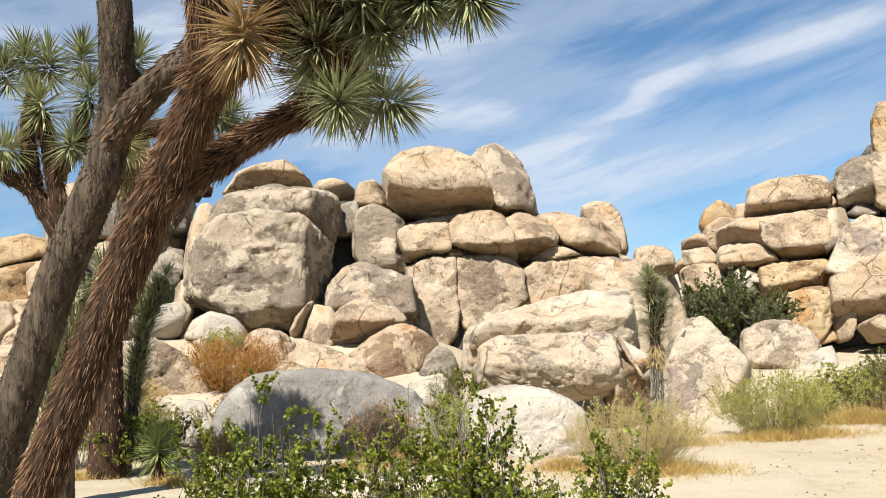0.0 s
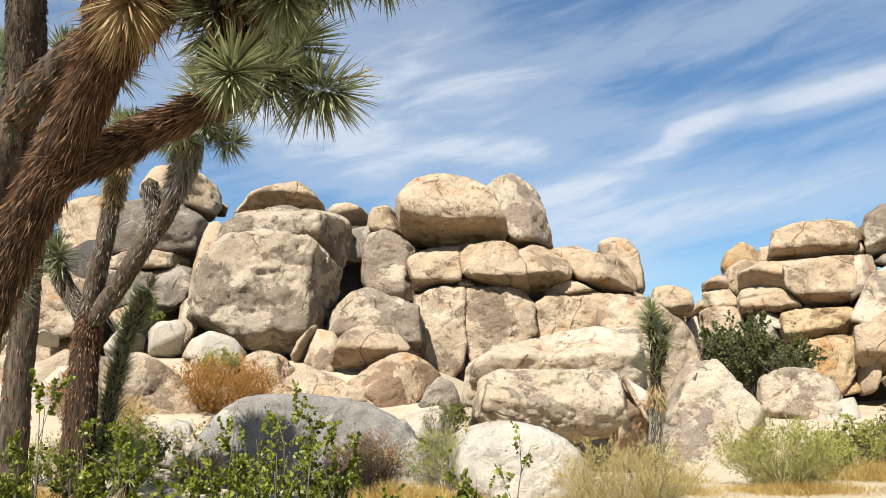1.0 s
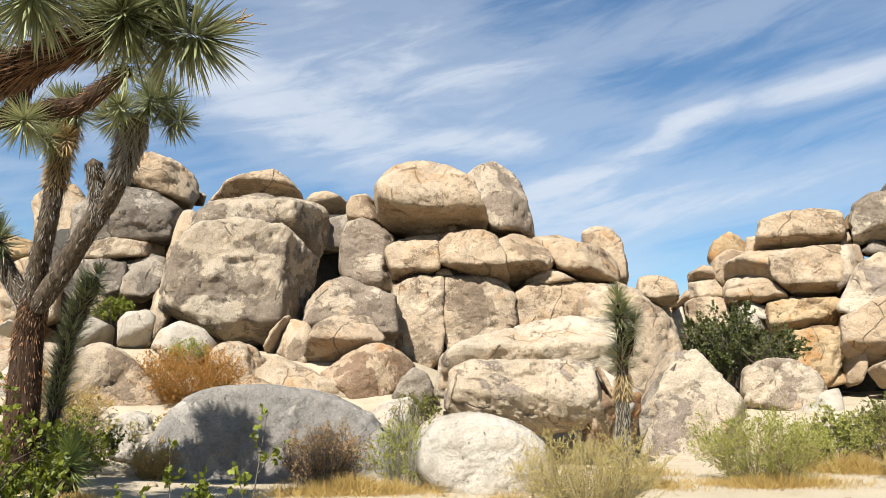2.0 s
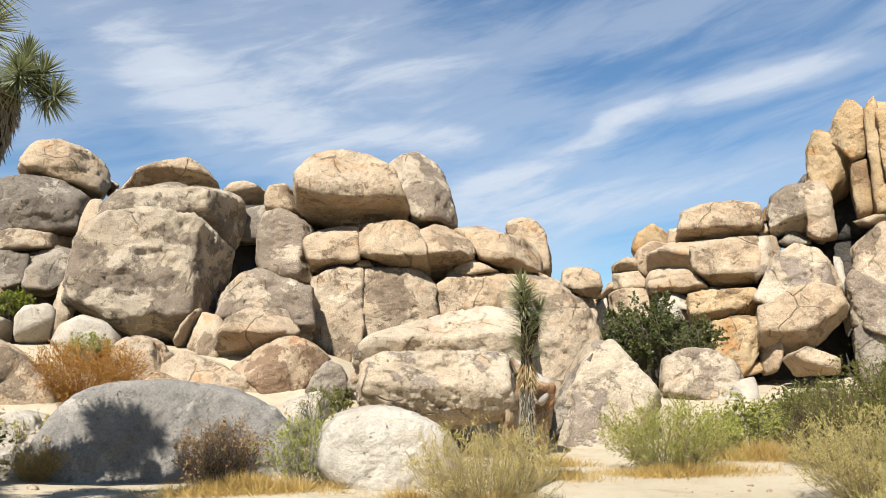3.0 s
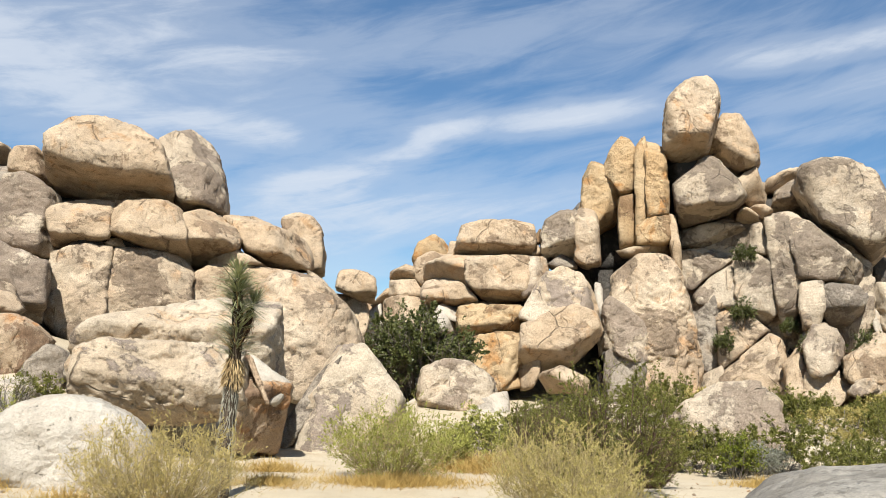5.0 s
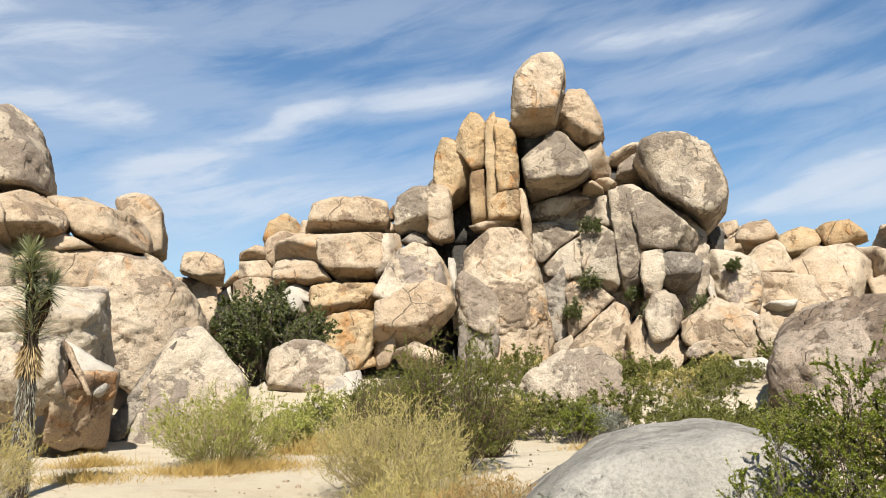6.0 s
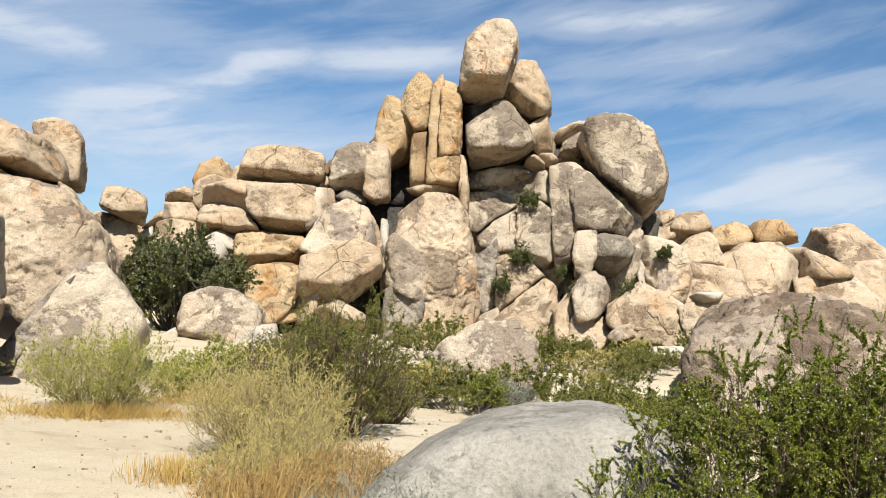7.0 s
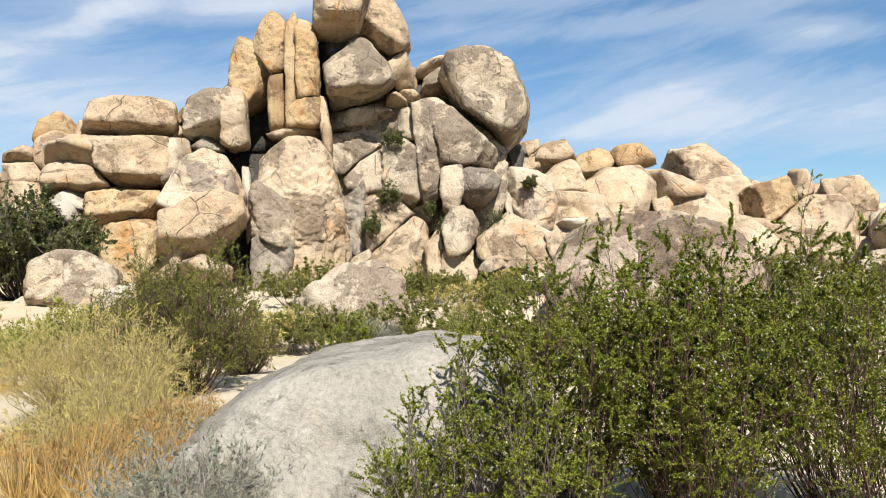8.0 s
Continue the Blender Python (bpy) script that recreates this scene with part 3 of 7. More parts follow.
boulder("tan", (5.64, 32.58, 6.46), -7.2, 3.60, 33, ((-147, 0.95, 3), (-141, 0.89, 4), (-114, 0.74, 7), (-95, 0.86, 8), (-87, 0.99, 7), (5, 1.59, -4), (37, 1.18, -8), (72, 0.71, -10), (77, 0.68, -10), (101, 1.18, -11)), faces=((2, 22, 1.6), (4, -74, 1.08),), joints=0)
boulder("tan", (7.22, 35.38, 7.05), -9.2, 3.00, 31, ((-175, 0.83, -1), (-141, 0.44, 5), (-85, 1.30, 7), (-1, 0.92, -1), (12, 0.82, -3), (40, 0.96, -8), (76, 1.17, -11), (114, 1.31, -11)), joints=0)
boulder("tan", (4.52, 31.39, 5.61), -5.3, 2.00, 31, ((-93, 0.36, 7), (-81, 0.33, 7), (64, 0.33, -8), (66, 0.32, -8), (112, 0.34, -8), (140, 0.63, -6)), joints=0)
boulder("tan", (7.46, 32.60, 5.28), -10.5, 2.00, 28, ((-169, 0.30, 1), (-79, 0.34, 6), (34, 0.17, -4), (60, 0.16, -6)), joints=0)
boulder("tan", (5.08, 34.15, 7.38), -5.8, 3.00, 28, ((-149, 0.76, 4), (-92, 0.35, 10), (27, 0.73, -6), (70, 0.34, -10), (96, 0.34, -11)), joints=0)
boulder("tanv", (-0.36, 31.14, 3.92), 4.2, 3.00, 47, ((-171, 0.97, -1), (-135, 1.17, 1), (-117, 1.35, 2), (-38, 1.44, 0), (0, 1.00, -2), (1, 1.00, -2), (91, 1.76, -8), (114, 1.65, -8), (174, 0.99, -2)), faces=((-6, 5, 1.47), (-40, 0, 1.6),), joints=0)
boulder("tanv", (1.82, 31.32, 4.25), -0.1, 3.00, 44, ((-170, 1.39, -2), (-87, 1.38, 3), (-64, 1.21, 3), (-49, 1.23, 2), (4, 1.41, -3), (39, 1.55, -6), (67, 1.51, -8), (91, 1.48, -8), (169, 1.44, -4)), faces=((0, 6, 1.49), (0, 45, 1.81),), joints=0)
boulder("tan", (4.87, 31.46, 4.38), -6.0, 2.60, 41, ((-98, 1.12, 3), (-80, 1.14, 3), (-2, 1.75, -3), (71, 1.32, -8), (83, 1.16, -8), (95, 1.13, -8), (126, 1.52, -7), (179, 1.76, -3)), faces=((2, 8, 1.29), (0, 48, 1.39),), joints=0)
boulder("rust", (3.23, 32.09, 4.48), -2.7, 1.60, 38, ((-179, 0.16, 0), (-91, 0.63, 5), (-1, 0.18, 0), (103, 0.58, -7)), joints=0)
boulder("tanv", (7.17, 30.52, 3.04), -10.6, 6.40, 34, ((-132, 1.87, -1), (-91, 2.10, -1), (-18, 1.98, -3), (5, 1.70, -4), (24, 1.57, -4), (42, 1.57, -5), (51, 1.64, -6), (75, 1.92, -7), (85, 2.07, -7), (130, 2.50, -7), (178, 1.86, -4)), faces=((-4, 18, 3.05), (35, 12, 2.83),), joints=1)
boulder("slab", (3.05, 23.68, 2.31), -3.3, 4.40, 54, ((-94, 1.10, -1), (-73, 1.44, -2), (7, 2.42, -7), (86, 1.23, -5), (95, 1.04, -5), (103, 0.99, -5), (107, 1.03, -5), (113, 1.17, -5), (171, 2.37, -7)), faces=((0, 60, 1.39), (-2, -28, 1.86), (72, 0, 2.5),), facets=0, joints=0)
boulder("slab", (2.71, 22.40, 1.35), -2.6, 3.80, 50, ((-115, 1.09, -3), (-94, 0.90, -3), (-80, 0.98, -3), (-60, 1.37, -4), (5, 1.88, -5), (88, 0.92, -2), (117, 1.46, -4), (173, 1.89, -5)), faces=((0, 30, 1.79), (-2, -34, 1.65), (2, -64, 1.15),), facets=0, joints=0)
boulder("rust", (4.82, 21.70, 0.73), -3.9, 1.70, 70, ((-117, 0.88, -4), (-88, 0.85, -4), (-8, 0.58, -2), (83, 0.82, -1), (113, 0.92, -1), (179, 0.65, -2)), faces=((38, -24, 0.48), (0, 60, 1.03),), facets=0, joints=0)
boulder("rust", (4.66, 20.91, 1.54), -3.5, 0.40, 70, ((-154, 0.06, 0), (-77, 0.54, -1), (26, 0.06, 0), (92, 0.53, -2)), joints=0)
boulder("slab", (7.12, 24.97, 1.01), -7.2, 3.00, 70, ((-92, 1.59, -5), (-18, 1.78, -5), (38, 1.54, -3), (44, 1.55, -3), (95, 1.58, -3), (146, 0.87, -2), (151, 0.84, -2), (156, 0.94, -2)), faces=((6, 16, 1.45), (-60, 6, 1.3), (56, -16, 1.8),), facets=0, joints=0)
boulder("grey", (6.16, 24.37, 1.10), -4.9, 1.00, 70, ((-92, 1.36, -4), (-47, 0.68, -2), (-24, 0.30, -1), (138, 0.24, 0), (149, 0.09, 0)), faces=((-30, 10, 0.36),), facets=0, joints=0)
boulder("tan", (-4.60, 27.75, 3.29), 13.8, 1.60, 38, ((-161, 0.50, 0), (-122, 0.63, 2), (-23, 0.16, 1), (-19, 0.18, 1), (95, 0.65, -5), (137, 0.31, -3), (160, 0.30, -2)), joints=0)
boulder("tanv", (-4.08, 27.67, 3.09), 12.8, 1.80, 38, ((-115, 0.61, 2), (-107, 0.61, 2), (-11, 0.54, 0), (31, 0.68, -3), (73, 0.72, -5), (151, 0.43, -3), (158, 0.41, -2)), joints=0)
boulder("tanv", (-2.51, 27.67, 3.00), 9.4, 3.00, 38, ((-154, 1.40, -2), (-81, 0.74, 2), (-60, 0.50, 2), (40, 1.20, -5), (86, 0.94, -5), (113, 0.99, -5), (150, 1.13, -4), (167, 1.21, -3)), faces=((0, 26, 1.49), (2, -60, 0.68),), joints=0)
boulder("varnish", (-2.62, 29.47, 4.17), 9.0, 3.00, 47, ((-128, 1.43, 1), (-99, 1.02, 3), (-96, 1.06, 3), (-6, 1.78, -3), (6, 1.67, -4), (72, 1.13, -8), (108, 1.25, -8), (136, 1.26, -6), (159, 1.39, -5)), faces=((-4, 24, 1.4), (0, 4, 1.48),), joints=0)
boulder("rust", (-1.57, 26.19, 2.01), 7.8, 3.00, 38, ((-128, 0.85, -1), (-120, 0.84, -1), (-61, 0.85, -1), (-47, 0.87, -1), (-38, 0.95, -1), (51, 1.16, -4), (67, 1.06, -4), (95, 0.94, -4), (120, 0.87, -3), (130, 0.92, -3)), faces=((-10, 28, 1.39), (20, -5, 1.48),), joints=0)
boulder("grey", (-0.23, 25.74, 1.52), 4.8, 2.00, 44, ((-146, 0.60, -1), (-98, 0.69, -1), (-29, 0.58, -1), (-17, 0.56, -1), (26, 0.63, -2), (67, 0.70, -2), (134, 0.50, -1), (153, 0.49, -1)), joints=0)
boulder("tan", (0.19, 25.67, 1.13), 3.8, 1.50, 38, ((-108, 0.47, -2), (-46, 0.33, -1), (-8, 0.30, -1), (50, 0.46, -1), (150, 0.11, 0)), joints=0)
boulder("tan", (-3.11, 25.52, 1.60), 11.7, 2.60, 34, ((-163, 1.45, -3), (-105, 0.57, -1), (-102, 0.62, -1), (11, 1.52, -4), (59, 0.56, -2), (63, 0.49, -2), (82, 0.80, -2), (135, 1.52, -4)), faces=((-4, 34, 1.09), (10, -5, 1.28),), joints=0)
boulder("tan", (-5.42, 25.56, 2.28), 16.9, 2.60, 30, ((-138, 0.91, -1), (-111, 0.71, 0), (-90, 0.75, 0), (-17, 1.11, -2), (8, 1.03, -3), (50, 0.80, -3), (73, 0.74, -4), (97, 0.74, -4), (132, 0.75, -3), (151, 0.80, -3)), faces=((-4, 30, 1.18), (0, -12, 1.31),), joints=0)
boulder("pale", (-7.13, 26.25, 3.15), 20.0, 2.00, 34, ((-101, 0.47, 3), (-94, 0.48, 3), (-14, 1.00, -1), (45, 0.59, -4), (73, 0.49, -5), (118, 0.55, -5), (155, 0.73, -3)), joints=0)
boulder("pale", (-8.74, 26.69, 3.45), 22.9, 2.00, 30, ((-178, 0.55, -1), (-106, 0.59, 3), (-72, 0.58, 3), (-6, 0.49, -1), (47, 0.69, -5), (95, 0.60, -5), (141, 0.60, -4)), joints=0)
boulder("tan", (-4.42, 27.69, 1.40), 13.5, 1.60, 54, ((-177, 4.95, -11), (-92, 1.14, -3), (11, 5.23, -11), (85, 1.10, -2), (94, 1.21, -3), (96, 1.33, -3)), faces=((0, 20, 0.79),), joints=0)
boulder("grey", (-7.68, 30.82, 3.17), 18.1, 2.00, 54, ((-177, 2.24, -4), (-93, 0.81, 2), (13, 2.14, -5), (80, 0.48, -4)), joints=0)
# right stack
boulder("tan", (10.03, 38.46, 5.90), -10.3, 2.40, 34, ((-111, 0.52, 6), (-98, 0.59, 6), (-9, 0.96, 0), (11, 0.92, -3), (60, 0.79, -7), (82, 0.73, -8), (96, 0.77, -8), (143, 0.98, -6), (175, 0.91, -2)), faces=((-4, 10, 1.17), (0, -74, 0.71),), joints=0)
boulder("tan", (10.03, 39.58, 4.49), -10.0, 3.00, 31, ((-176, 0.89, -1), (-126, 1.08, 2), (-73, 1.12, 3), (-15, 0.86, 0), (12, 0.89, -2), (58, 1.11, -6), (93, 1.23, -7)), joints=0)
boulder("tan", (11.71, 42.21, 3.23), -11.7, 3.00, 44, ((-176, 2.70, -4), (-89, 2.49, -1), (2, 2.76, -4), (59, 2.31, -5), (82, 2.26, -6), (128, 2.84, -6)), faces=((0, 6, 1.52),), joints=0)
boulder("tan", (12.53, 40.08, 6.91), -13.5, 2.00, 38, ((-85, 0.40, 8), (11, 0.56, -2), (79, 0.45, -9), (118, 0.33, -8), (180, 0.59, -1)), joints=0)
boulder("tan", (12.65, 39.95, 6.16), -13.7, 2.00, 38, ((-89, 0.47, 6), (-15, 0.83, 1), (34, 0.65, -5), (95, 0.46, -8), (177, 0.78, -1)), joints=0)
boulder("tan", (12.47, 39.48, 4.74), -13.6, 3.00, 34, ((-92, 1.02, 4), (2, 0.98, -2), (44, 1.20, -5), (87, 1.07, -7), (117, 1.11, -6), (178, 0.89, -2)), joints=0)
boulder("tan", (11.72, 40.67, 5.75), -12.1, 2.00, 34, ((-94, 0.46, 6), (-53, 0.37, 5), (-11, 0.44, 1), (83, 0.49, -7), (141, 0.15, -4)), joints=0)
boulder("pale", (11.29, 40.15, 4.53), -11.7, 2.00, 34, ((-88, 0.89, 3), (6, 0.39, -1), (124, 0.59, -5), (177, 0.35, -1)), joints=0)
boulder("gold", (14.15, 41.11, 8.33), -15.4, 2.60, 30, ((-148, 1.06, 4), (-79, 0.66, 9), (-14, 0.98, 1), (28, 0.83, -6), (61, 0.74, -10), (120, 0.64, -9), (159, 0.73, -5)), faces=((-4, 15, 1.25), (0, -15, 1.33),), joints=0)
boulder("tan", (13.85, 40.15, 7.16), -15.4, 2.80, 28, ((-143, 0.93, 4), (-122, 0.94, 6), (-52, 0.66, 6), (-26, 0.65, 3), (47, 1.04, -8), (74, 0.96, -10), (122, 0.83, -8), (161, 0.83, -4)), faces=((-4, 20, 1.37), (0, -12, 1.44),), joints=0)
boulder("tan", (16.46, 38.49, 8.55), -19.8, 4.00, 38, ((-91, 1.01, 9), (-91, 1.02, 9), (-83, 1.08, 9), (-15, 1.99, 0), (10, 1.94, -5), (81, 1.12, -12), (95, 1.02, -12), (106, 1.12, -12), (166, 1.67, -5)), faces=((-4, 20, 1.84), (0, -2, 2.01), (0, -74, 1),), joints=0, facets=0)
boulder("tan", (15.35, 41.07, 8.41), -17.1, 2.00, 31, ((-88, 0.47, 9), (-5, 0.39, 0), (95, 0.45, -10), (169, 0.33, -2)), joints=0)
boulder("gold", (18.15, 37.18, 8.69), -22.9, 1.00, 28, ((-148, 0.25, 6), (-32, 0.21, 6), (22, 0.24, -5), (146, 0.18, -6)), joints=0)
boulder("tan", (18.10, 37.20, 8.03), -22.8, 1.00, 28, ((-175, 0.26, 0), (-89, 0.37, 9), (-21, 0.26, 3), (36, 0.20, -6), (142, 0.24, -7)), joints=0)
boulder("tan", (14.84, 38.29, 6.86), -17.6, 3.40, 26, ((-102, 0.73, 7), (-71, 0.95, 6), (-18, 1.64, 0), (58, 1.25, -9), (91, 0.85, -10), (114, 1.06, -9), (176, 1.78, -3)), faces=((0, 20, 1.63), (0, -74, 0.84),), joints=0)
boulder("tan", (16.39, 37.45, 6.50), -20.2, 3.80, 26, ((-175, 1.59, -2), (-125, 1.12, 5), (-101, 1.06, 6), (-58, 1.28, 5), (-20, 1.41, 0), (20, 1.71, -5), (93, 1.17, -10)), faces=((2, 14, 1.87), (2, -74, 1.15),), joints=0)
boulder("varnish", (17.67, 36.73, 6.57), -22.5, 3.00, 34, ((-170, 0.64, 0), (-47, 0.52, 5), (-16, 0.60, 1), (17, 0.91, -4), (91, 1.12, -10), (111, 1.14, -9)), joints=0)
boulder("tan", (14.27, 38.05, 5.84), -16.8, 3.00, 28, ((-173, 1.37, -1), (-83, 0.66, 6), (33, 0.90, -5), (49, 0.73, -6), (83, 0.72, -8), (106, 0.86, -8), (148, 1.25, -6)), faces=((-4, 16, 1.44), (0, -74, 0.79),), joints=0)
boulder("pale", (13.79, 37.67, 4.88), -16.3, 1.80, 31, ((-103, 0.28, 5), (-19, 0.83, 1), (27, 0.81, -4), (81, 0.48, -6), (123, 0.41, -5)), joints=0)
boulder("pale", (13.84, 37.45, 4.47), -16.5, 1.80, 31, ((-140, 0.36, 3), (-88, 0.48, 4), (19, 0.50, -2), (56, 0.34, -5), (112, 0.48, -5)), joints=0)
boulder("tan", (15.85, 37.43, 5.48), -19.5, 1.60, 31, ((-145, 0.39, 3), (-83, 0.23, 6), (33, 0.35, -4), (106, 0.19, -6)), joints=0)
boulder("gold", (15.77, 36.61, 4.49), -19.8, 3.00, 34, ((-164, 1.52, -1), (-129, 1.36, 2), (-83, 0.83, 4), (-10, 1.54, -2), (18, 1.56, -4), (88, 0.89, -6), (103, 1.03, -6), (169, 1.58, -3)), faces=((-4, 22, 1.42), (6, -60, 0.88),), joints=1)
boulder("gold", (15.71, 35.99, 2.85), -20.0, 2.80, 38, ((-160, 1.05, -1), (-137, 1.11, 0), (-88, 1.31, 0), (-37, 1.06, 0), (-29, 1.03, -1), (5, 1.29, -2), (82, 1.39, -5), (102, 1.23, -4), (152, 1.37, -3)), faces=((-4, 10, 1.38), (40, -5, 1.49),), joints=1)
boulder("gold", (16.25, 35.47, 2.26), -21.1, 1.50, 34, ((-78, 0.56, 0), (3, 0.45, -1), (147, 0.01, -1)), joints=0)
boulder("slab", (18.37, 35.34, 5.45), -24.4, 3.40, 41, ((-112, 1.37, 4), (-93, 1.51, 4), (-1, 1.75, -3), (16, 1.56, -4), (36, 1.53, -6), (72, 1.62, -9), (119, 1.43, -8), (149, 1.25, -5), (161, 1.39, -4)), faces=((-6, 16, 1.64), (40, 0, 2.03),), joints=0)
boulder("tan", (18.30, 35.04, 3.95), -24.4, 3.80, 28, ((-131, 1.95, 0), (-80, 1.28, 2), (-50, 1.23, 1), (-38, 1.30, 0), (18, 1.80, -4), (69, 1.62, -6), (106, 1.31, -6), (122, 1.38, -6), (176, 1.74, -3)), faces=((-2, 16, 1.86), (2, -60, 1.51),), joints=0)
boulder("tan", (17.10, 35.35, 2.52), -22.5, 2.40, 31, ((-174, 0.49, -1), (-67, 0.69, 1), (-26, 0.45, 0), (10, 0.51, -1), (71, 0.77, -3), (161, 0.58, -2)), joints=0)
boulder("cliff", (19.19, 37.16, 8.83), -24.4, 3.60, 41, ((-177, 0.90, -1), (-89, 1.24, 9), (3, 0.84, -2), (93, 1.23, -13), (124, 1.00, -11), (161, 0.87, -5)), faces=((-8, 6, 1.74),), joints=0)
boulder("tanv", (20.20, 36.35, 8.67), -26.3, 3.40, 38, ((-178, 0.60, -1), (-116, 1.31, 8), (-70, 1.37, 8), (3, 0.57, -1), (19, 0.71, -5), (85, 1.44, -13), (144, 1.16, -8)), faces=((0, 4, 1.68), (50, 0, 1.35),), joints=0)
boulder("grey", (19.05, 36.68, 7.51), -24.5, 1.80, 31, ((-113, 0.45, 8), (-86, 0.35, 9), (1, 0.78, -1), (71, 0.35, -9), (124, 0.31, -8)), joints=0)
boulder("pale", (20.23, 35.11, 4.85), -27.2, 1.40, 41, ((-180, 0.21, 0), (-176, 0.19, 0), (-36, 0.94, 2), (2, 0.18, 0), (77, 1.65, -8)), joints=0)
# fins and spire
boulder("gold", (21.35, 37.35, 10.89), -27.1, 2.70, 41, ((-156, 1.16, 4), (-112, 1.74, 10), (-58, 1.51, 10), (-32, 1.29, 5), (1, 0.96, -2), (34, 1.09, -9), (68, 1.57, -15), (154, 1.19, -8), (175, 0.91, -3)), faces=((-14, 6, 1.31), (42, -4, 1.31),), joints=0)
boulder("gold", (21.81, 36.40, 12.21), -28.4, 2.29, 38, ((-143, 0.83, 8), (-143, 0.83, 8), (-68, 1.46, 13), (-10, 0.85, 2), (3, 0.81, -2), (37, 1.19, -11), (75, 1.50, -17), (146, 0.85, -10), (162, 0.70, -6)), faces=((-10, 8, 1.06), (45, -6, 1.2),), joints=0)
boulder("gold", (22.08, 36.14, 9.55), -28.9, 2.29, 44, ((-173, 0.43, 1), (-76, 1.30, 10), (1, 0.41, -1), (107, 1.25, -13), (177, 0.43, -1)), faces=((-6, 2, 1.14), (46, 0, 0.93),), joints=0)
boulder("gold", (22.32, 35.28, 10.86), -29.9, 2.08, 44, ((-178, 0.27, 0), (-16, 0.60, 3), (-1, 0.33, 0), (13, 0.71, -4), (151, 1.29, -9)), faces=((-8, 2, 1.03), (48, 0, 0.83),), joints=0)
boulder("gold", (22.85, 34.73, 11.44), -31.0, 2.29, 44, ((-179, 0.53, 0), (-86, 1.97, 12), (-1, 0.58, -1), (5, 0.47, -2), (10, 0.52, -3), (34, 1.10, -10), (91, 2.06, -18)), faces=((-10, 3, 1.13), (45, 0, 0.99),), joints=0)
boulder("gold", (22.71, 34.81, 8.97), -30.7, 2.50, 47, ((-88, 0.75, 10), (-51, 0.87, 8), (2, 0.73, -1), (87, 0.78, -13), (111, 0.75, -12), (180, 0.76, -1)), faces=((-6, 4, 1.23),), joints=0)
boulder("tan", (22.44, 35.10, 7.96), -30.2, 2.50, 38, ((-133, 0.80, 6), (-96, 0.26, 9), (7, 1.26, -3), (91, 0.38, -10), (102, 0.44, -10)), joints=0)
boulder("tan", (23.46, 34.23, 8.27), -32.2, 2.08, 41, ((-169, 0.26, 2), (-150, 0.49, 5), (2, 0.24, -1), (9, 0.23, -2), (68, 1.31, -12), (178, 0.33, -1)), joints=0)
boulder("tanv", (22.52, 34.32, 4.34), -30.9, 4.16, 60, ((-160, 1.37, -1), (-88, 3.40, -1), (-5, 2.08, -3), (9, 1.65, -3), (18, 1.82, -4), (34, 2.35, -6), (84, 3.44, -10), (126, 3.24, -9), (175, 2.14, -4)), faces=((-6, 5, 2.11), (46, 2, 2.11),), joints=0, facets=0)
boulder("varnish", (20.95, 34.03, 4.40), -29.0, 2.70, 47, ((-176, 1.00, -1), (-112, 1.14, 3), (-72, 1.59, 2), (1, 1.00, -2), (21, 0.75, -3), (50, 0.78, -5), (60, 0.93, -6), (149, 1.40, -5)), faces=((-14, 10, 1.33), (36, 4, 1.33),), joints=0)
boulder("grey", (20.83, 33.97, 2.50), -28.8, 2.50, 50, ((-178, 0.87, -1), (-88, 1.22, 0), (0, 0.88, -1), (34, 0.98, -3), (77, 1.12, -4), (123, 1.21, -3)), joints=0)
boulder("tanv", (24.22, 34.07, 14.15), -33.3, 4.80, 33, ((-178, 1.31, -1), (-109, 2.19, 15), (-71, 1.89, 15), (-16, 1.14, 4), (-12, 1.13, 2), (7, 1.36, -4), (32, 1.84, -13), (89, 2.18, -22), (117, 1.87, -19), (146, 1.49, -13), (170, 1.24, -5)), faces=((6, 14, 2.16), (0, -74, 2.02), (-52, -8, 2.13),), joints=0, facets=0)
boulder("tan", (26.54, 34.32, 13.28), -35.9, 4.36, 31, ((-128, 1.21, 12), (-124, 1.21, 12), (-66, 1.59, 13), (-29, 1.48, 6), (7, 1.14, -4), (24, 1.07, -9), (30, 1.12, -10), (87, 1.64, -19), (159, 1.02, -8)), faces=((-4, 12, 2.01), (50, 0, 2.03),), joints=0)
boulder("tan", (27.15, 33.87, 11.25), -37.0, 3.27, 34, ((-174, 0.59, 1), (-146, 0.67, 7), (-79, 1.00, 12), (5, 0.54, -2), (15, 0.56, -5), (120, 0.75, -13)), joints=0)
boulder("cliff", (25.05, 33.91, 10.85), -34.5, 4.58, 38, ((-175, 1.58, -1), (-75, 1.25, 12), (-71, 1.22, 12), (-39, 1.42, 7), (26, 1.30, -8), (40, 1.29, -11), (75, 1.64, -16), (133, 1.42, -12)), faces=((-8, 22, 2.07), (-2, 4, 2.24), (0, -74, 1.6), (-52, 0, 2.29),), joints=0, facets=0)
# dark block added where there is only shade left of the spire rocks
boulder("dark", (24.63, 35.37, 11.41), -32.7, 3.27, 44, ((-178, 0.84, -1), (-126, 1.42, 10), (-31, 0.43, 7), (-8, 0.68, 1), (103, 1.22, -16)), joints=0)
boulder("tan", (26.52, 33.25, 9.74), -36.8, 2.40, 34, ((-101, 0.38, 12), (9, 0.44, -2), (52, 0.35, -10), (116, 0.44, -12), (168, 0.47, -3)), joints=0)
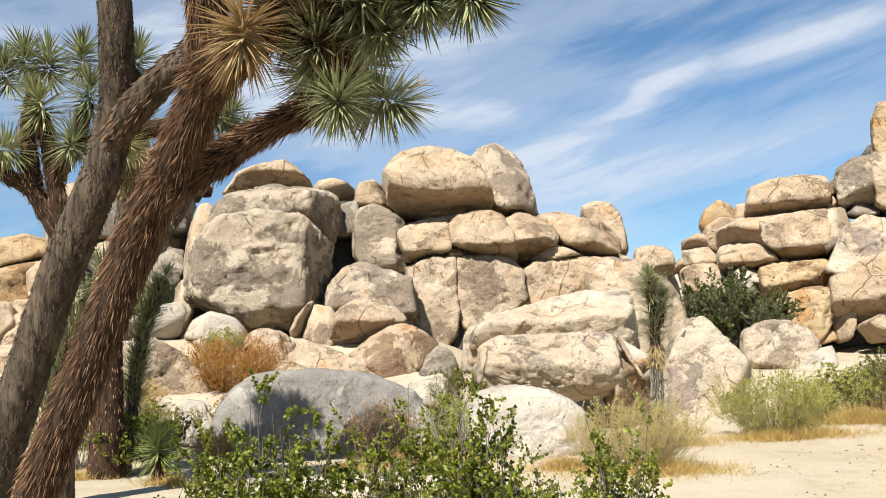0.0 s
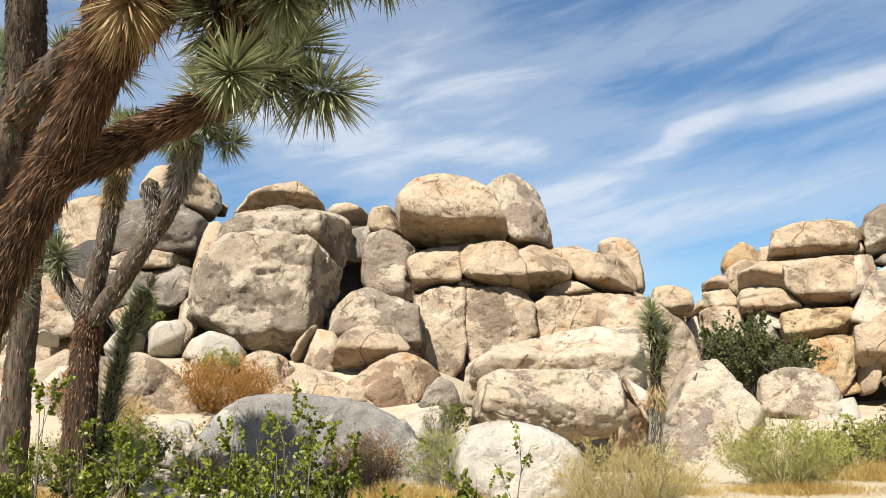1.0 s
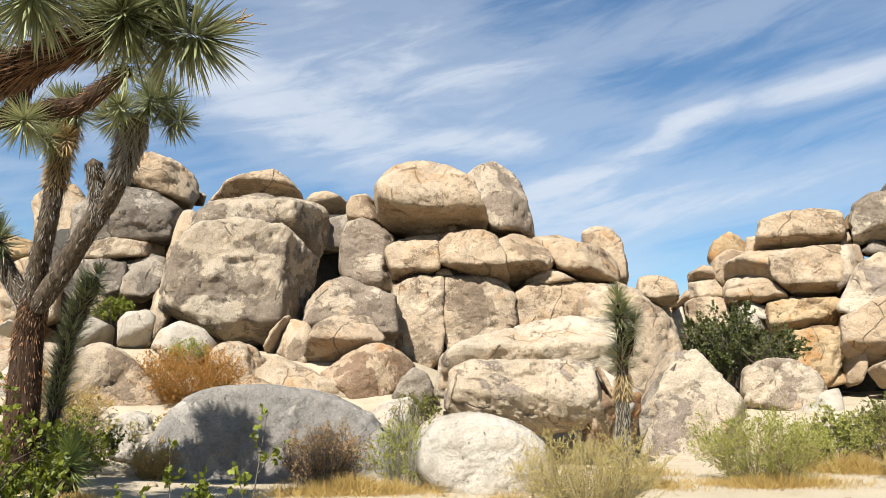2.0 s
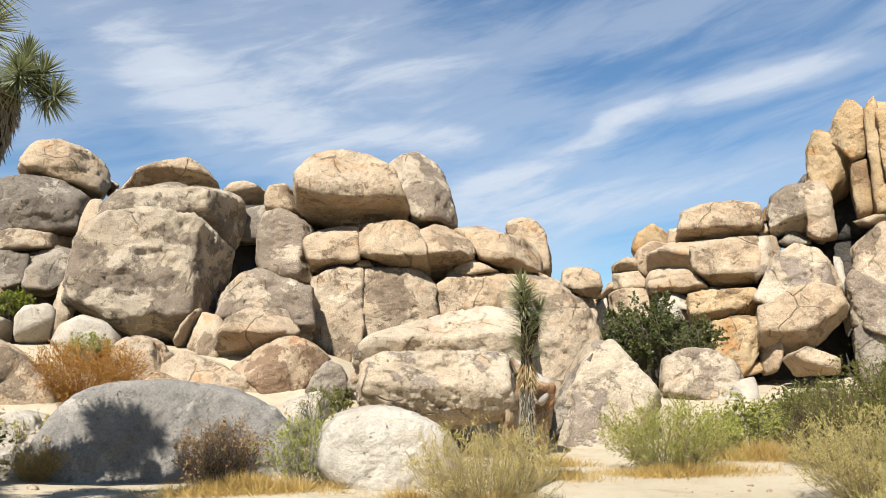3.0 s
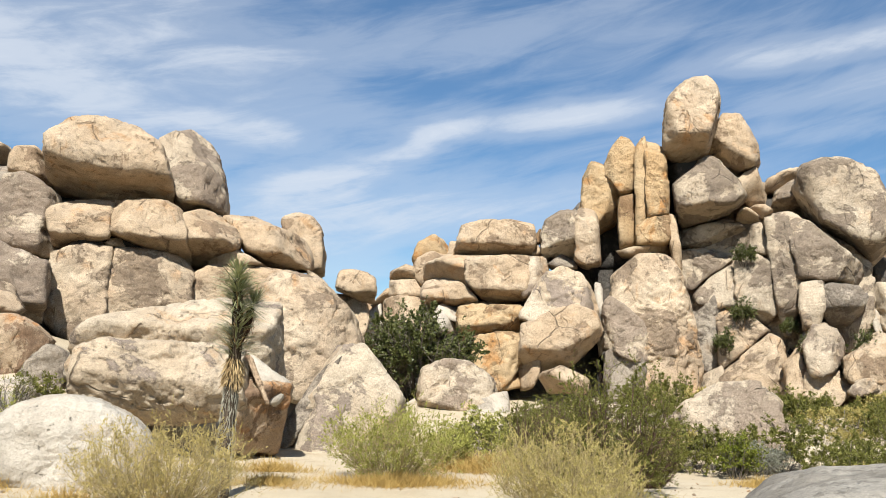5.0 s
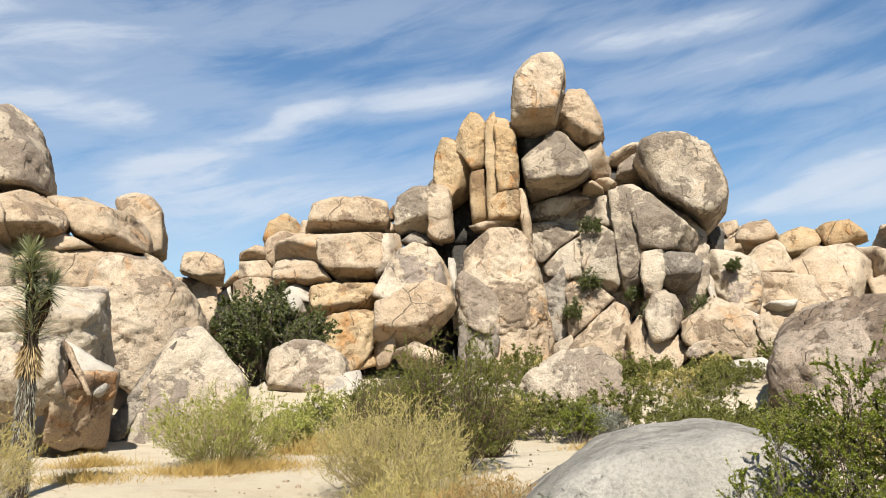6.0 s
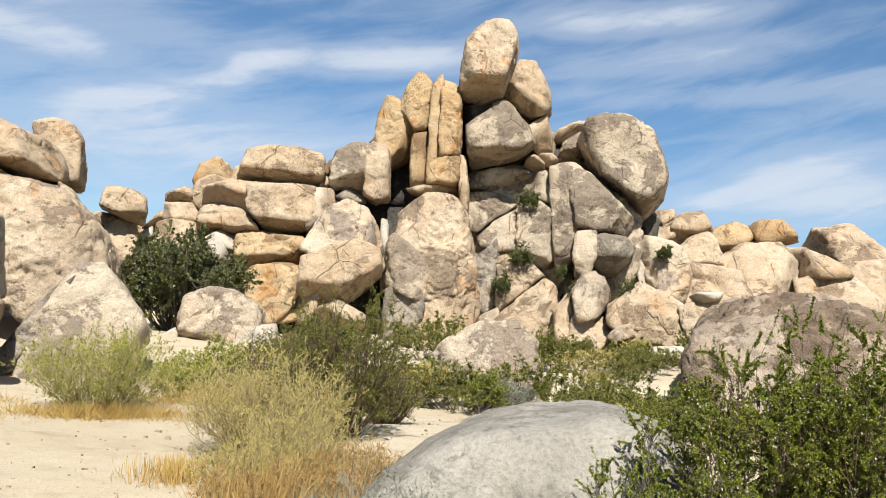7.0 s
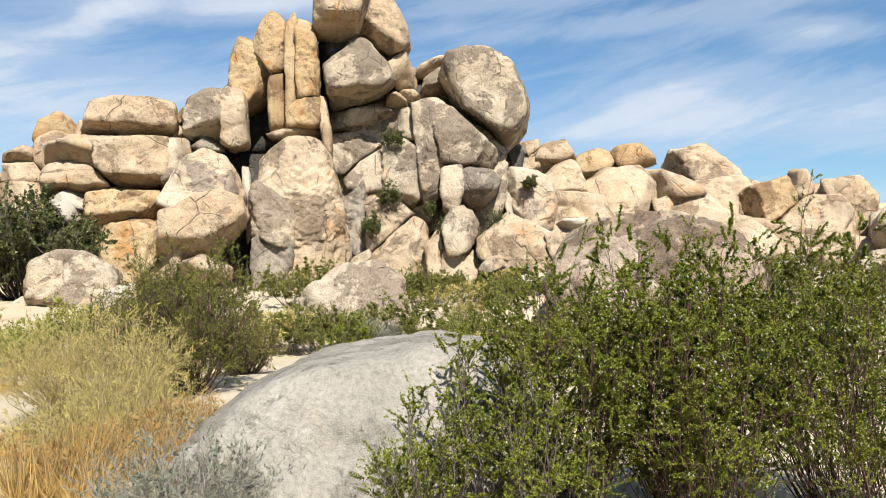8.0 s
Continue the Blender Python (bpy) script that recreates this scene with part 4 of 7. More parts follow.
boulder("tan", (26.99, 33.03, 9.92), -37.6, 2.40, 31, ((-133, 0.31, 9), (-116, 0.31, 11), (-47, 0.39, 9), (45, 0.47, -10), (91, 0.40, -13), (122, 0.46, -11)), joints=0)
# cliff
boulder("cliff", (25.72, 34.87, 9.03), -34.5, 3.16, 70, ((-92, 0.71, 10), (-67, 0.94, 9), (-17, 1.43, 1), (42, 1.40, -9), (93, 0.64, -12), (108, 0.68, -11), (153, 1.16, -7)), faces=((-8, 8, 1.5),), joints=0)
boulder("cliff", (25.47, 34.90, 7.39), -34.1, 3.16, 70, ((-173, 1.21, -1), (-103, 1.19, 7), (-50, 0.43, 6), (41, 1.41, -8), (93, 1.03, -10)), faces=((-6, 0, 1.58),), joints=0)
boulder("cliff", (25.48, 34.21, 6.68), -34.7, 2.94, 70, ((-158, 1.12, 1), (-103, 1.18, 6), (-79, 1.20, 6), (-1, 1.01, -1), (120, 0.52, -8), (137, 0.45, -6)), faces=((-4, 12, 1.36),), joints=0)
boulder("cliff", (26.77, 32.99, 6.40), -37.4, 3.16, 63, ((-143, 1.26, 3), (-114, 1.43, 5), (-38, 1.27, 3), (3, 0.91, -2), (16, 0.97, -3), (55, 1.40, -8), (111, 1.62, -9), (179, 0.99, -2)), faces=((-10, 8, 1.56), (44, 0, 1.54),), joints=0)
boulder("cliff", (27.12, 33.58, 8.69), -37.2, 2.94, 63, ((-102, 0.77, 9), (6, 0.64, -2), (23, 0.64, -5), (107, 0.79, -11), (168, 0.65, -3)), joints=0)
boulder("grey", (24.89, 34.20, 4.66), -34.0, 2.71, 60, ((-170, 0.61, 0), (-150, 1.06, 1), (-63, 1.74, 2), (1, 0.69, -1), (12, 0.80, -2), (36, 1.30, -5), (122, 1.64, -7), (159, 1.01, -3)), faces=((-10, 4, 1.34), (46, 0, 1.19),), joints=0)
boulder("tanv", (26.11, 33.20, 4.42), -36.4, 2.94, 63, ((-178, 1.12, -2), (-109, 1.61, 2), (-49, 0.62, 3), (47, 0.93, -5), (110, 1.45, -6)), faces=((-4, 22, 1.38), (0, 2, 1.46),), joints=0)
boulder("tanv", (26.06, 32.39, 2.81), -37.1, 3.16, 54, ((-178, 1.40, -2), (-148, 1.70, -1), (-88, 1.64, 0), (-16, 1.48, -2), (4, 1.28, -2), (7, 1.31, -2), (64, 1.77, -5), (131, 0.88, -3), (136, 0.83, -3)), faces=((-8, 12, 1.51), (46, 2, 1.64),), joints=0)
boulder("cliff", (24.67, 33.26, 2.12), -34.6, 2.26, 60, ((-173, 0.58, -1), (-88, 0.95, 0), (1, 0.61, -1), (19, 0.64, -1), (116, 0.72, -2)), joints=0)
boulder("cliff", (27.41, 32.20, 6.78), -38.9, 3.16, 70, ((-173, 0.41, 0), (-170, 0.48, 1), (-26, 1.20, 2), (2, 0.78, -1), (6, 0.84, -2), (22, 1.28, -5), (86, 2.85, -12)), faces=((-12, 3, 1.55), (46, 0, 1.44),), joints=0)
boulder("cliff", (28.57, 30.93, 8.02), -41.4, 3.39, 57, ((-168, 1.27, 0), (-102, 1.50, 8), (-91, 1.46, 8), (3, 1.40, -3), (46, 0.57, -8), (64, 0.90, -10), (118, 1.86, -12)), faces=((-4, 24, 1.51), (-2, 0, 1.7),), joints=1)
boulder("cliff", (27.85, 30.96, 5.65), -40.6, 2.94, 63, ((-171, 0.55, 0), (-79, 1.02, 5), (-17, 0.54, 1), (3, 0.53, -1), (97, 1.05, -8), (174, 0.53, -1)), joints=0)
boulder("grey", (28.73, 30.18, 5.62), -42.4, 2.94, 63, ((-176, 0.87, -1), (-148, 0.89, 2), (-76, 0.82, 5), (-46, 0.68, 4), (-22, 0.73, 1), (37, 1.01, -5), (84, 0.93, -8), (109, 1.05, -8)), faces=((-6, 6, 1.46), (0, -74, 0.87),), joints=0)
boulder("cliff", (27.48, 30.23, 3.66), -40.9, 2.49, 50, ((-176, 0.66, -1), (-89, 1.20, 2), (-33, 0.53, 1), (-13, 0.60, 0), (35, 0.94, -4), (95, 1.18, -5), (134, 0.99, -4)), joints=0)
boulder("tan", (26.68, 30.46, 2.76), -39.7, 2.26, 54, ((-174, 0.58, -1), (-89, 1.05, 1), (15, 0.30, -1), (19, 0.32, -1), (142, 0.69, -2)), joints=0)
boulder("cliff", (28.22, 34.01, 5.55), -38.1, 4.52, 70, ((-172, 3.91, -5), (-171, 3.89, -5), (-88, 4.54, -1), (-49, 3.75, -1), (-29, 3.70, -2), (0, 4.19, -6), (53, 4.39, -11), (92, 4.66, -12), (103, 4.82, -13)), faces=((-4, 4, 2.24),), joints=2, facets=0)
# filler whose dark colour stands for a shaded gap in the cliff
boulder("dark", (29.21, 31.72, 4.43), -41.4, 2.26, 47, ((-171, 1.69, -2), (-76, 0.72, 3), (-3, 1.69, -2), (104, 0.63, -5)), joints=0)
boulder("cliff", (30.93, 32.28, 10.15), -42.7, 7.20, 41, ((-151, 1.41, 4), (-148, 1.37, 5), (-130, 1.37, 8), (-40, 2.37, 5), (-10, 2.12, -1), (15, 1.98, -6), (31, 1.98, -9), (58, 2.23, -13), (87, 2.59, -16), (107, 2.80, -15), (161, 2.41, -7)), faces=((4, 8, 3.5), (-50, -4, 3.06), (6, -74, 3.1),), joints=0, facets=0)
boulder("cliff", (29.84, 34.03, 10.69), -39.9, 3.84, 44, ((-112, 0.91, 11), (-109, 0.89, 11), (6, 1.04, -3), (20, 0.88, -6), (67, 1.16, -13), (124, 1.21, -12), (165, 1.13, -5)), faces=((20, -74, 0.37), (-30, 20, 1.78),), joints=0)
boulder("grey", (31.49, 32.90, 12.07), -42.7, 7.68, 34, ((-140, 1.12, 8), (-109, 0.66, 13), (-103, 0.73, 13), (23, 1.19, -7), (56, 0.76, -13), (75, 0.85, -15), (122, 1.44, -14)), faces=((0, 30, 2.92),), joints=0)
boulder("tan", (30.34, 35.49, 12.23), -39.1, 3.60, 30, ((-155, 1.17, 5), (-74, 0.49, 13), (-67, 0.45, 13), (-16, 0.83, 3), (89, 0.78, -15), (110, 0.58, -14), (156, 0.82, -7)), joints=0)
boulder("tan", (30.34, 32.00, 8.14), -42.3, 2.88, 44, ((-145, 0.24, 5), (-128, 0.30, 7), (-25, 1.16, 2), (0, 1.03, -1), (57, 0.65, -9), (78, 0.82, -11)), joints=0)
# dark block put in as the shade under the big rounded rock
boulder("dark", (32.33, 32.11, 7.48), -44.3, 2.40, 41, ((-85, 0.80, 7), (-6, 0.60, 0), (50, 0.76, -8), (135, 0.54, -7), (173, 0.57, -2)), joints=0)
boulder("pale", (1.53, 17.35, 0.27), 3.4, 2.80, 11, ((-151, 1.28, -7), (-116, 1.01, -8), (-101, 0.91, -8), (-87, 0.95, -8), (-52, 1.30, -8), (8, 1.40, -5), (35, 1.22, -2), (71, 0.89, 1), (96, 0.96, 1), (112, 1.09, 0), (153, 1.37, -3), (177, 1.37, -5)), faces=((-4, 26, 1.43), (0, -4, 1.39),), joints=0, facets=0)
boulder("greyd", (10.00, 9.71, -0.10), -40.2, 4.40, 16, ((-178, 2.05, -13), (-89, 0.95, -14), (-77, 0.88, -14), (10, 1.70, -9), (36, 1.50, -4), (59, 1.25, 0), (77, 1.06, 2), (92, 0.95, 3), (106, 0.97, 2), (129, 1.17, -1), (137, 1.31, -2)), faces=((0, 30, 2.23),), joints=0, facets=0)
# right pile
boulder("grey", (35.05, 34.98, 8.66), -42.9, 2.36, 34, ((-154, 0.87, 3), (-88, 0.46, 9), (21, 0.71, -4), (61, 0.44, -9), (121, 0.43, -9)), joints=0)
boulder("grey", (34.82, 34.55, 7.67), -43.0, 2.36, 41, ((-170, 0.83, 0), (-91, 0.65, 8), (-27, 0.67, 3), (63, 0.73, -9), (96, 0.60, -9)), joints=0)
boulder("tan", (36.88, 35.68, 8.97), -43.9, 2.83, 30, ((-141, 0.37, 6), (-139, 0.37, 6), (-57, 0.47, 8), (12, 0.71, -3), (99, 0.44, -10)), joints=0)
boulder("tan", (36.00, 32.73, 7.90), -45.8, 3.54, 30, ((-173, 1.05, 0), (-118, 1.15, 6), (-56, 0.65, 7), (-47, 0.66, 6), (27, 1.01, -5), (98, 0.97, -10), (144, 1.02, -7)), faces=((-2, 18, 1.67), (4, -74, 0.97),), joints=0)
boulder("tan", (34.92, 33.48, 7.46), -44.1, 2.36, 31, ((-119, 0.46, 7), (-17, 0.68, 2), (12, 0.64, -3), (117, 0.46, -8), (136, 0.39, -6)), joints=0)
boulder("tan", (35.13, 31.08, 6.28), -46.6, 3.54, 31, ((-175, 1.15, -1), (-142, 0.96, 3), (-118, 0.97, 5), (-56, 1.45, 4), (15, 0.89, -3), (50, 1.18, -7), (105, 1.26, -8), (129, 1.19, -7)), faces=((-4, 26, 1.58), (4, -74, 0.91),), joints=0)
boulder("slab", (31.77, 30.61, 5.29), -43.7, 3.54, 34, ((-147, 0.67, 2), (-138, 0.69, 3), (-104, 1.28, 4), (-16, 1.62, -1), (-1, 1.49, -2), (19, 1.48, -4), (65, 1.53, -8), (84, 1.55, -8), (130, 1.78, -7)), faces=((16, 12, 1.81), (-50, -6, 1.31),), joints=0)
boulder("pale", (30.84, 30.36, 4.75), -42.9, 1.65, 34, ((-162, 0.32, 1), (-156, 0.32, 2), (-97, 1.08, 4), (15, 0.40, -2), (27, 0.25, -3), (28, 0.25, -3), (69, 0.85, -6)), joints=0)
boulder("gold", (39.81, 33.48, 7.84), -48.5, 3.54, 33, ((-167, 1.09, 1), (-79, 0.97, 7), (-55, 0.78, 6), (-34, 0.84, 3), (15, 1.20, -4), (70, 1.16, -9), (112, 1.05, -9), (153, 1.17, -5)), faces=((-6, 10, 1.73), (4, -74, 0.88),), joints=0)
boulder("gold", (41.13, 31.92, 8.38), -51.0, 3.54, 33, ((-154, 1.06, 3), (-150, 1.04, 3), (-84, 0.70, 8), (-75, 0.71, 8), (21, 1.11, -5), (45, 0.89, -7), (91, 0.79, -10), (122, 1.00, -9)), faces=((-4, 20, 1.64), (2, -14, 1.82),), joints=0)
boulder("tan", (38.52, 30.27, 5.60), -50.5, 7.08, 38, ((-147, 1.63, 1), (-145, 1.62, 1), (-91, 1.97, 3), (3, 2.23, -3), (19, 1.89, -4), (38, 1.79, -6), (94, 1.88, -8), (126, 2.07, -7)), faces=((2, 40, 2.74),), joints=0)
boulder("tan", (40.18, 28.52, 6.33), -53.7, 7.08, 38, ((-152, 1.26, 2), (-86, 0.85, 6), (-83, 0.87, 6), (42, 1.01, -6), (66, 0.66, -7), (90, 0.98, -8)), faces=((4, 42, 2.4),), joints=0)
boulder("tan", (40.30, 27.13, 4.36), -55.3, 7.08, 38, ((-158, 1.78, -1), (-91, 1.63, 2), (21, 1.61, -4), (39, 1.42, -5), (85, 1.59, -6), (106, 1.89, -7)), faces=((4, 40, 2.6),), joints=0)
boulder("tan", (35.43, 29.17, 5.02), -48.9, 2.36, 31, ((-168, 0.61, 0), (-81, 0.62, 4), (21, 0.46, -3), (68, 0.62, -6), (125, 0.67, -5)), joints=0)
boulder("tan", (29.13, 28.56, 3.42), -42.9, 3.54, 31, ((-159, 1.42, -1), (-91, 1.07, 2), (1, 1.38, -2), (66, 0.91, -5), (128, 0.98, -4), (143, 1.00, -4)), faces=((0, 26, 1.57),), joints=0)
boulder("pale", (29.97, 27.25, 2.95), -45.4, 1.65, 31, ((-145, 0.25, 1), (-43, 0.87, 0), (20, 0.64, -2), (61, 0.65, -4), (110, 0.99, -4)), joints=0)
boulder("tan", (29.76, 26.96, 2.41), -45.5, 1.42, 31, ((-113, 0.41, 1), (1, 0.30, -1), (55, 0.35, -2), (172, 0.28, -1)), joints=0)
boulder("pale", (33.07, 29.14, 4.18), -46.6, 2.36, 31, ((-123, 0.57, 3), (-76, 0.28, 4), (-21, 0.77, 0), (93, 0.32, -5), (114, 0.35, -5)), joints=0)
boulder("tanv", (45.93, 30.94, 7.95), -55.4, 4.48, 41, ((-113, 0.99, 6), (-111, 1.02, 6), (-51, 2.15, 4), (12, 2.09, -4), (48, 1.33, -7), (96, 1.51, -9), (155, 2.17, -6)), faces=((8, 22, 2.01), (-54, -14, 1.88),), joints=0)
boulder("tan", (47.66, 29.33, 6.87), -58.1, 3.36, 34, ((-147, 0.95, 2), (-87, 0.80, 6), (-19, 0.84, 1), (71, 0.62, -7), (164, 0.91, -3)), joints=0)
boulder("gold", (41.20, 24.09, 5.24), -59.5, 3.12, 44, ((-166, 1.15, 0), (-151, 1.21, 1), (-72, 0.96, 4), (-50, 0.89, 3), (-8, 1.22, -1), (22, 1.33, -4), (102, 0.98, -7), (137, 1.23, -5)), faces=((10, 14, 1.53), (-56, -10, 1.17),), joints=0)
boulder("tan", (45.53, 24.88, 6.40), -61.4, 2.50, 34, ((-158, 0.47, 2), (-136, 0.51, 4), (-50, 0.77, 4), (8, 0.64, -2), (23, 0.67, -3), (86, 0.88, -7), (145, 0.86, -5)), joints=0)
boulder("tan", (47.95, 24.74, 6.24), -62.9, 3.12, 31, ((-174, 0.89, 0), (-93, 0.58, 5), (-2, 0.93, -1), (66, 0.52, -6), (104, 0.58, -6)), joints=0)
boulder("tan", (46.55, 22.90, 4.79), -64.2, 4.16, 44, ((-161, 0.58, 1), (-58, 1.76, 2), (-5, 1.22, -1), (35, 1.64, -5), (93, 1.96, -7)), faces=((-6, 8, 2.02), (46, 0, 1.99),), joints=1)
boulder("tan", (42.44, 22.73, 4.18), -61.9, 4.16, 38, ((-150, 1.85, -1), (-81, 1.19, 2), (-75, 1.18, 2), (1, 1.85, -3), (32, 1.89, -5), (92, 1.34, -6), (129, 1.08, -5), (132, 1.09, -4)), faces=((0, 24, 1.87), (2, -74, 1.25),), joints=1)
boulder("tan", (39.18, 23.41, 3.18), -58.9, 3.12, 34, ((-161, 0.88, 0), (-144, 0.76, 1), (-91, 1.19, 1), (-12, 1.32, -1), (26, 0.81, -2), (52, 0.77, -3), (107, 1.24, -4)), faces=((0, 26, 1.41),), joints=0)
boulder("tan", (40.79, 20.47, 2.34), -63.7, 2.70, 38, ((-152, 0.79, 0), (-77, 0.75, 0), (-30, 0.58, 0), (41, 0.77, -2), (106, 0.77, -3), (172, 0.79, -1)), faces=((0, 10, 1.36), (2, -74, 0.49),), joints=0)
boulder("tan", (40.42, 21.86, 2.54), -61.7, 2.50, 41, ((-172, 0.93, -1), (-91, 0.63, 1), (2, 0.93, -1), (98, 0.47, -3)), joints=0)
boulder("varnish", (44.41, 20.10, 3.70), -66.3, 3.12, 38, ((-157, 0.86, 0), (-87, 1.30, 2), (4, 0.63, -1), (109, 1.06, -5), (178, 0.79, -1)), joints=0)
boulder("pale", (42.11, 20.13, 2.78), -65.0, 2.08, 31, ((-168, 0.74, -1), (-107, 0.41, 1), (-39, 0.64, 0), (49, 0.57, -2), (94, 0.51, -3)), joints=0)
boulder("varnish", (39.52, 18.28, 1.94), -65.9, 2.50, 34, ((-179, 0.78, -1), (-114, 0.71, 0), (-39, 0.50, 0), (53, 0.63, -2), (113, 0.71, -2)), joints=0)
boulder("tan", (44.51, 28.62, 5.55), -56.8, 3.12, 44, ((-172, 1.59, -1), (-92, 1.77, 3), (-5, 1.73, -2), (39, 1.88, -6), (96, 1.62, -7)), joints=0)
# lower and outer rocks
boulder("tan", (-15.78, 35.67, 8.75), 26.8, 5.00, 23, ((-176, 1.04, -1), (-104, 1.65, 8), (-64, 1.45, 8), (3, 1.06, -2), (40, 1.45, -9), (101, 1.57, -13), (124, 1.46, -11)))
boulder("tan", (-15.24, 35.10, 6.15), 26.3, 4.00, 23, ((-112, 1.67, 4), (-71, 1.56, 5), (-5, 1.47, -1), (32, 1.49, -6), (94, 1.58, -9), (179, 1.32, -2)))
boulder("gold", (-17.45, 33.64, 7.00), 27.2, 5.00, 23, ((-169, 1.59, -1), (-79, 0.68, 7), (-72, 0.73, 7), (7, 1.74, -3), (76, 0.98, -9), (103, 0.74, -9), (107, 0.76, -9)))
boulder("gold", (-16.96, 32.91, 5.00), 27.1, 5.00, 23, ((-179, 1.70, -2), (-103, 1.64, 3), (-74, 1.64, 3), (-20, 1.54, 0), (3, 1.68, -3), (88, 1.67, -8), (109, 1.43, -7), (111, 1.43, -7)))
boulder("tan", (-13.94, 30.22, 4.94), 26.2, 4.00, 23, ((-177, 0.93, -1), (-114, 1.25, 3), (-63, 1.18, 3), (4, 0.97, -2), (67, 1.17, -7), (130, 1.23, -6)))
boulder("pale", (-13.07, 27.44, 3.52), 27.1, 2.00, 23, ((-155, 0.51, 1), (-89, 0.23, 3), (4, 0.47, -1), (70, 0.31, -4), (125, 0.31, -4)))
boulder("tan", (-11.79, 24.55, 2.73), 27.4, 2.50, 23, ((-157, 0.46, 0), (-81, 0.38, 2), (4, 0.45, -1), (75, 0.42, -3), (124, 0.41, -3)))
boulder("tan", (-11.78, 23.17, 1.84), 28.6, 3.00, 23, ((-175, 0.46, -1), (-85, 0.75, -1), (-5, 0.54, -1), (22, 0.51, -1), (104, 0.79, -2)))
boulder("pale", (-10.25, 22.74, 1.75), 26.2, 3.00, 23, ((-161, 0.70, -1), (-86, 0.73, -1), (-22, 0.76, -1), (24, 0.72, -2), (95, 0.72, -2), (161, 0.77, -2)))
# two added dark fillers, their colour stands for shade between the rocks
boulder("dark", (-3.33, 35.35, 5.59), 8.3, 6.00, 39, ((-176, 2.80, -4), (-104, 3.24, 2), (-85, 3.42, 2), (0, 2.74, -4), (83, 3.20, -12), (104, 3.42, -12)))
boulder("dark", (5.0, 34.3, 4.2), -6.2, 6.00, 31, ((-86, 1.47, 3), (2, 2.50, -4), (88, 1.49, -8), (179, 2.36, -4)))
boulder("greysm", (-3.02, 20.06, -0.24), 14.3, 3.60, 35, ((-173, 3.05, -8), (-92, 1.64, -10), (0, 2.88, -9), (19, 2.72, -7), (36, 2.60, -5), (62, 2.21, -2), (81, 1.97, -1), (91, 1.97, 0), (110, 2.24, -1), (137, 2.53, -3), (159, 2.69, -5), (172, 2.86, -7)), faces=((2, 14, 1.75),), joints=0, facets=0)
boulder("pale", (-0.37, 21.53, 0.91), 5.2, 1.50, 23, ((-144, 0.55, -2), (-91, 0.30, -2), (-27, 0.52, -2), (29, 0.50, 0), (82, 0.35, 1), (133, 0.40, 0)))
boulder("tan", (-6.72, 25.09, 2.42), 19.3, 1.50, 23, ((-151, 0.50, 0), (-114, 0.35, 1), (-51, 0.56, 0), (58, 0.34, -3), (104, 0.47, -3)))
boulder("tanv", (-7.97, 22.97, 1.22), 23.6, 4.50, 23, ((-174, 1.22, -3), (-92, 1.31, -4), (-9, 1.40, -3), (13, 1.28, -3), (40, 1.25, -2), (63, 1.35, -2), (100, 1.58, -3), (171, 1.26, -3)))
boulder("tan", (-10.13, 23.52, 1.38), 27.7, 4.00, 23, ((-176, 1.03, -2), (-88, 1.42, -3), (4, 1.03, -2), (21, 1.18, -2), (73, 1.55, -3), (125, 1.48, -3)))
boulder("pale", (-10.54, 27.84, 3.38), 24.6, 2.40, 23, ((-151, 0.63, 1), (-83, 0.43, 3), (-3, 0.60, -1), (68, 0.49, -4), (142, 0.50, -3)))
boulder("tan", (-11.22, 29.37, 4.40), 24.5, 2.40, 23, ((-147, 0.43, 2), (-61, 0.38, 4), (43, 0.44, -4), (112, 0.39, -6)))
boulder("pale", (-6.16, 20.83, 0.51), 21.6, 1.20, 23, ((-180, 0.51, -1), (-92, 0.51, -4), (-10, 0.55, -2), (33, 0.53, 0), (77, 0.58, 1), (137, 0.57, 0)))
boulder("pale", (-5.74, 19.26, 0.49), 16.5, 1.20, 23, ((-95, 0.56, -5), (-21, 0.57, -3), (28, 0.49, 0), (73, 0.62, 1), (112, 0.66, 1), (177, 0.47, -1)))
boulder("pale", (4.98, 21.78, 1.47), -4.3, 1.20, 31, ((-156, 0.27, -1), (-148, 0.29, -1), (-37, 0.50, -1), (-14, 0.50, -1), (58, 0.30, -1)))
boulder("tan", (17.58, 32.99, 2.08), -24.8, 2.00, 23, ((-149, 0.80, -1), (-88, 0.49, 0), (-6, 1.00, -1), (67, 0.53, -2), (113, 0.65, -2)), joints=0, facets=2)
# dark fillers behind fins and cliff, coloured as the shade in the clefts
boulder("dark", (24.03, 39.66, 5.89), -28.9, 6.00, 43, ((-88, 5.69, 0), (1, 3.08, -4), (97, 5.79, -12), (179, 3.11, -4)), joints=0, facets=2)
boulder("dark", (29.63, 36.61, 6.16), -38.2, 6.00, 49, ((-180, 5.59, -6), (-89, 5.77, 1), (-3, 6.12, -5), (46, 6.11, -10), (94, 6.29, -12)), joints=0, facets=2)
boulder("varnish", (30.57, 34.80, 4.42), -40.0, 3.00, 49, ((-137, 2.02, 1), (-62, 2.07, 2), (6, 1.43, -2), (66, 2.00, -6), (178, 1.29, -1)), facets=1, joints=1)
# another filler coloured dark for gap shade
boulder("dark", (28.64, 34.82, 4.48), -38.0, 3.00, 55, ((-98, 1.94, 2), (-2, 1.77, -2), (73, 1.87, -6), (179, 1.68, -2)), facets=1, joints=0)
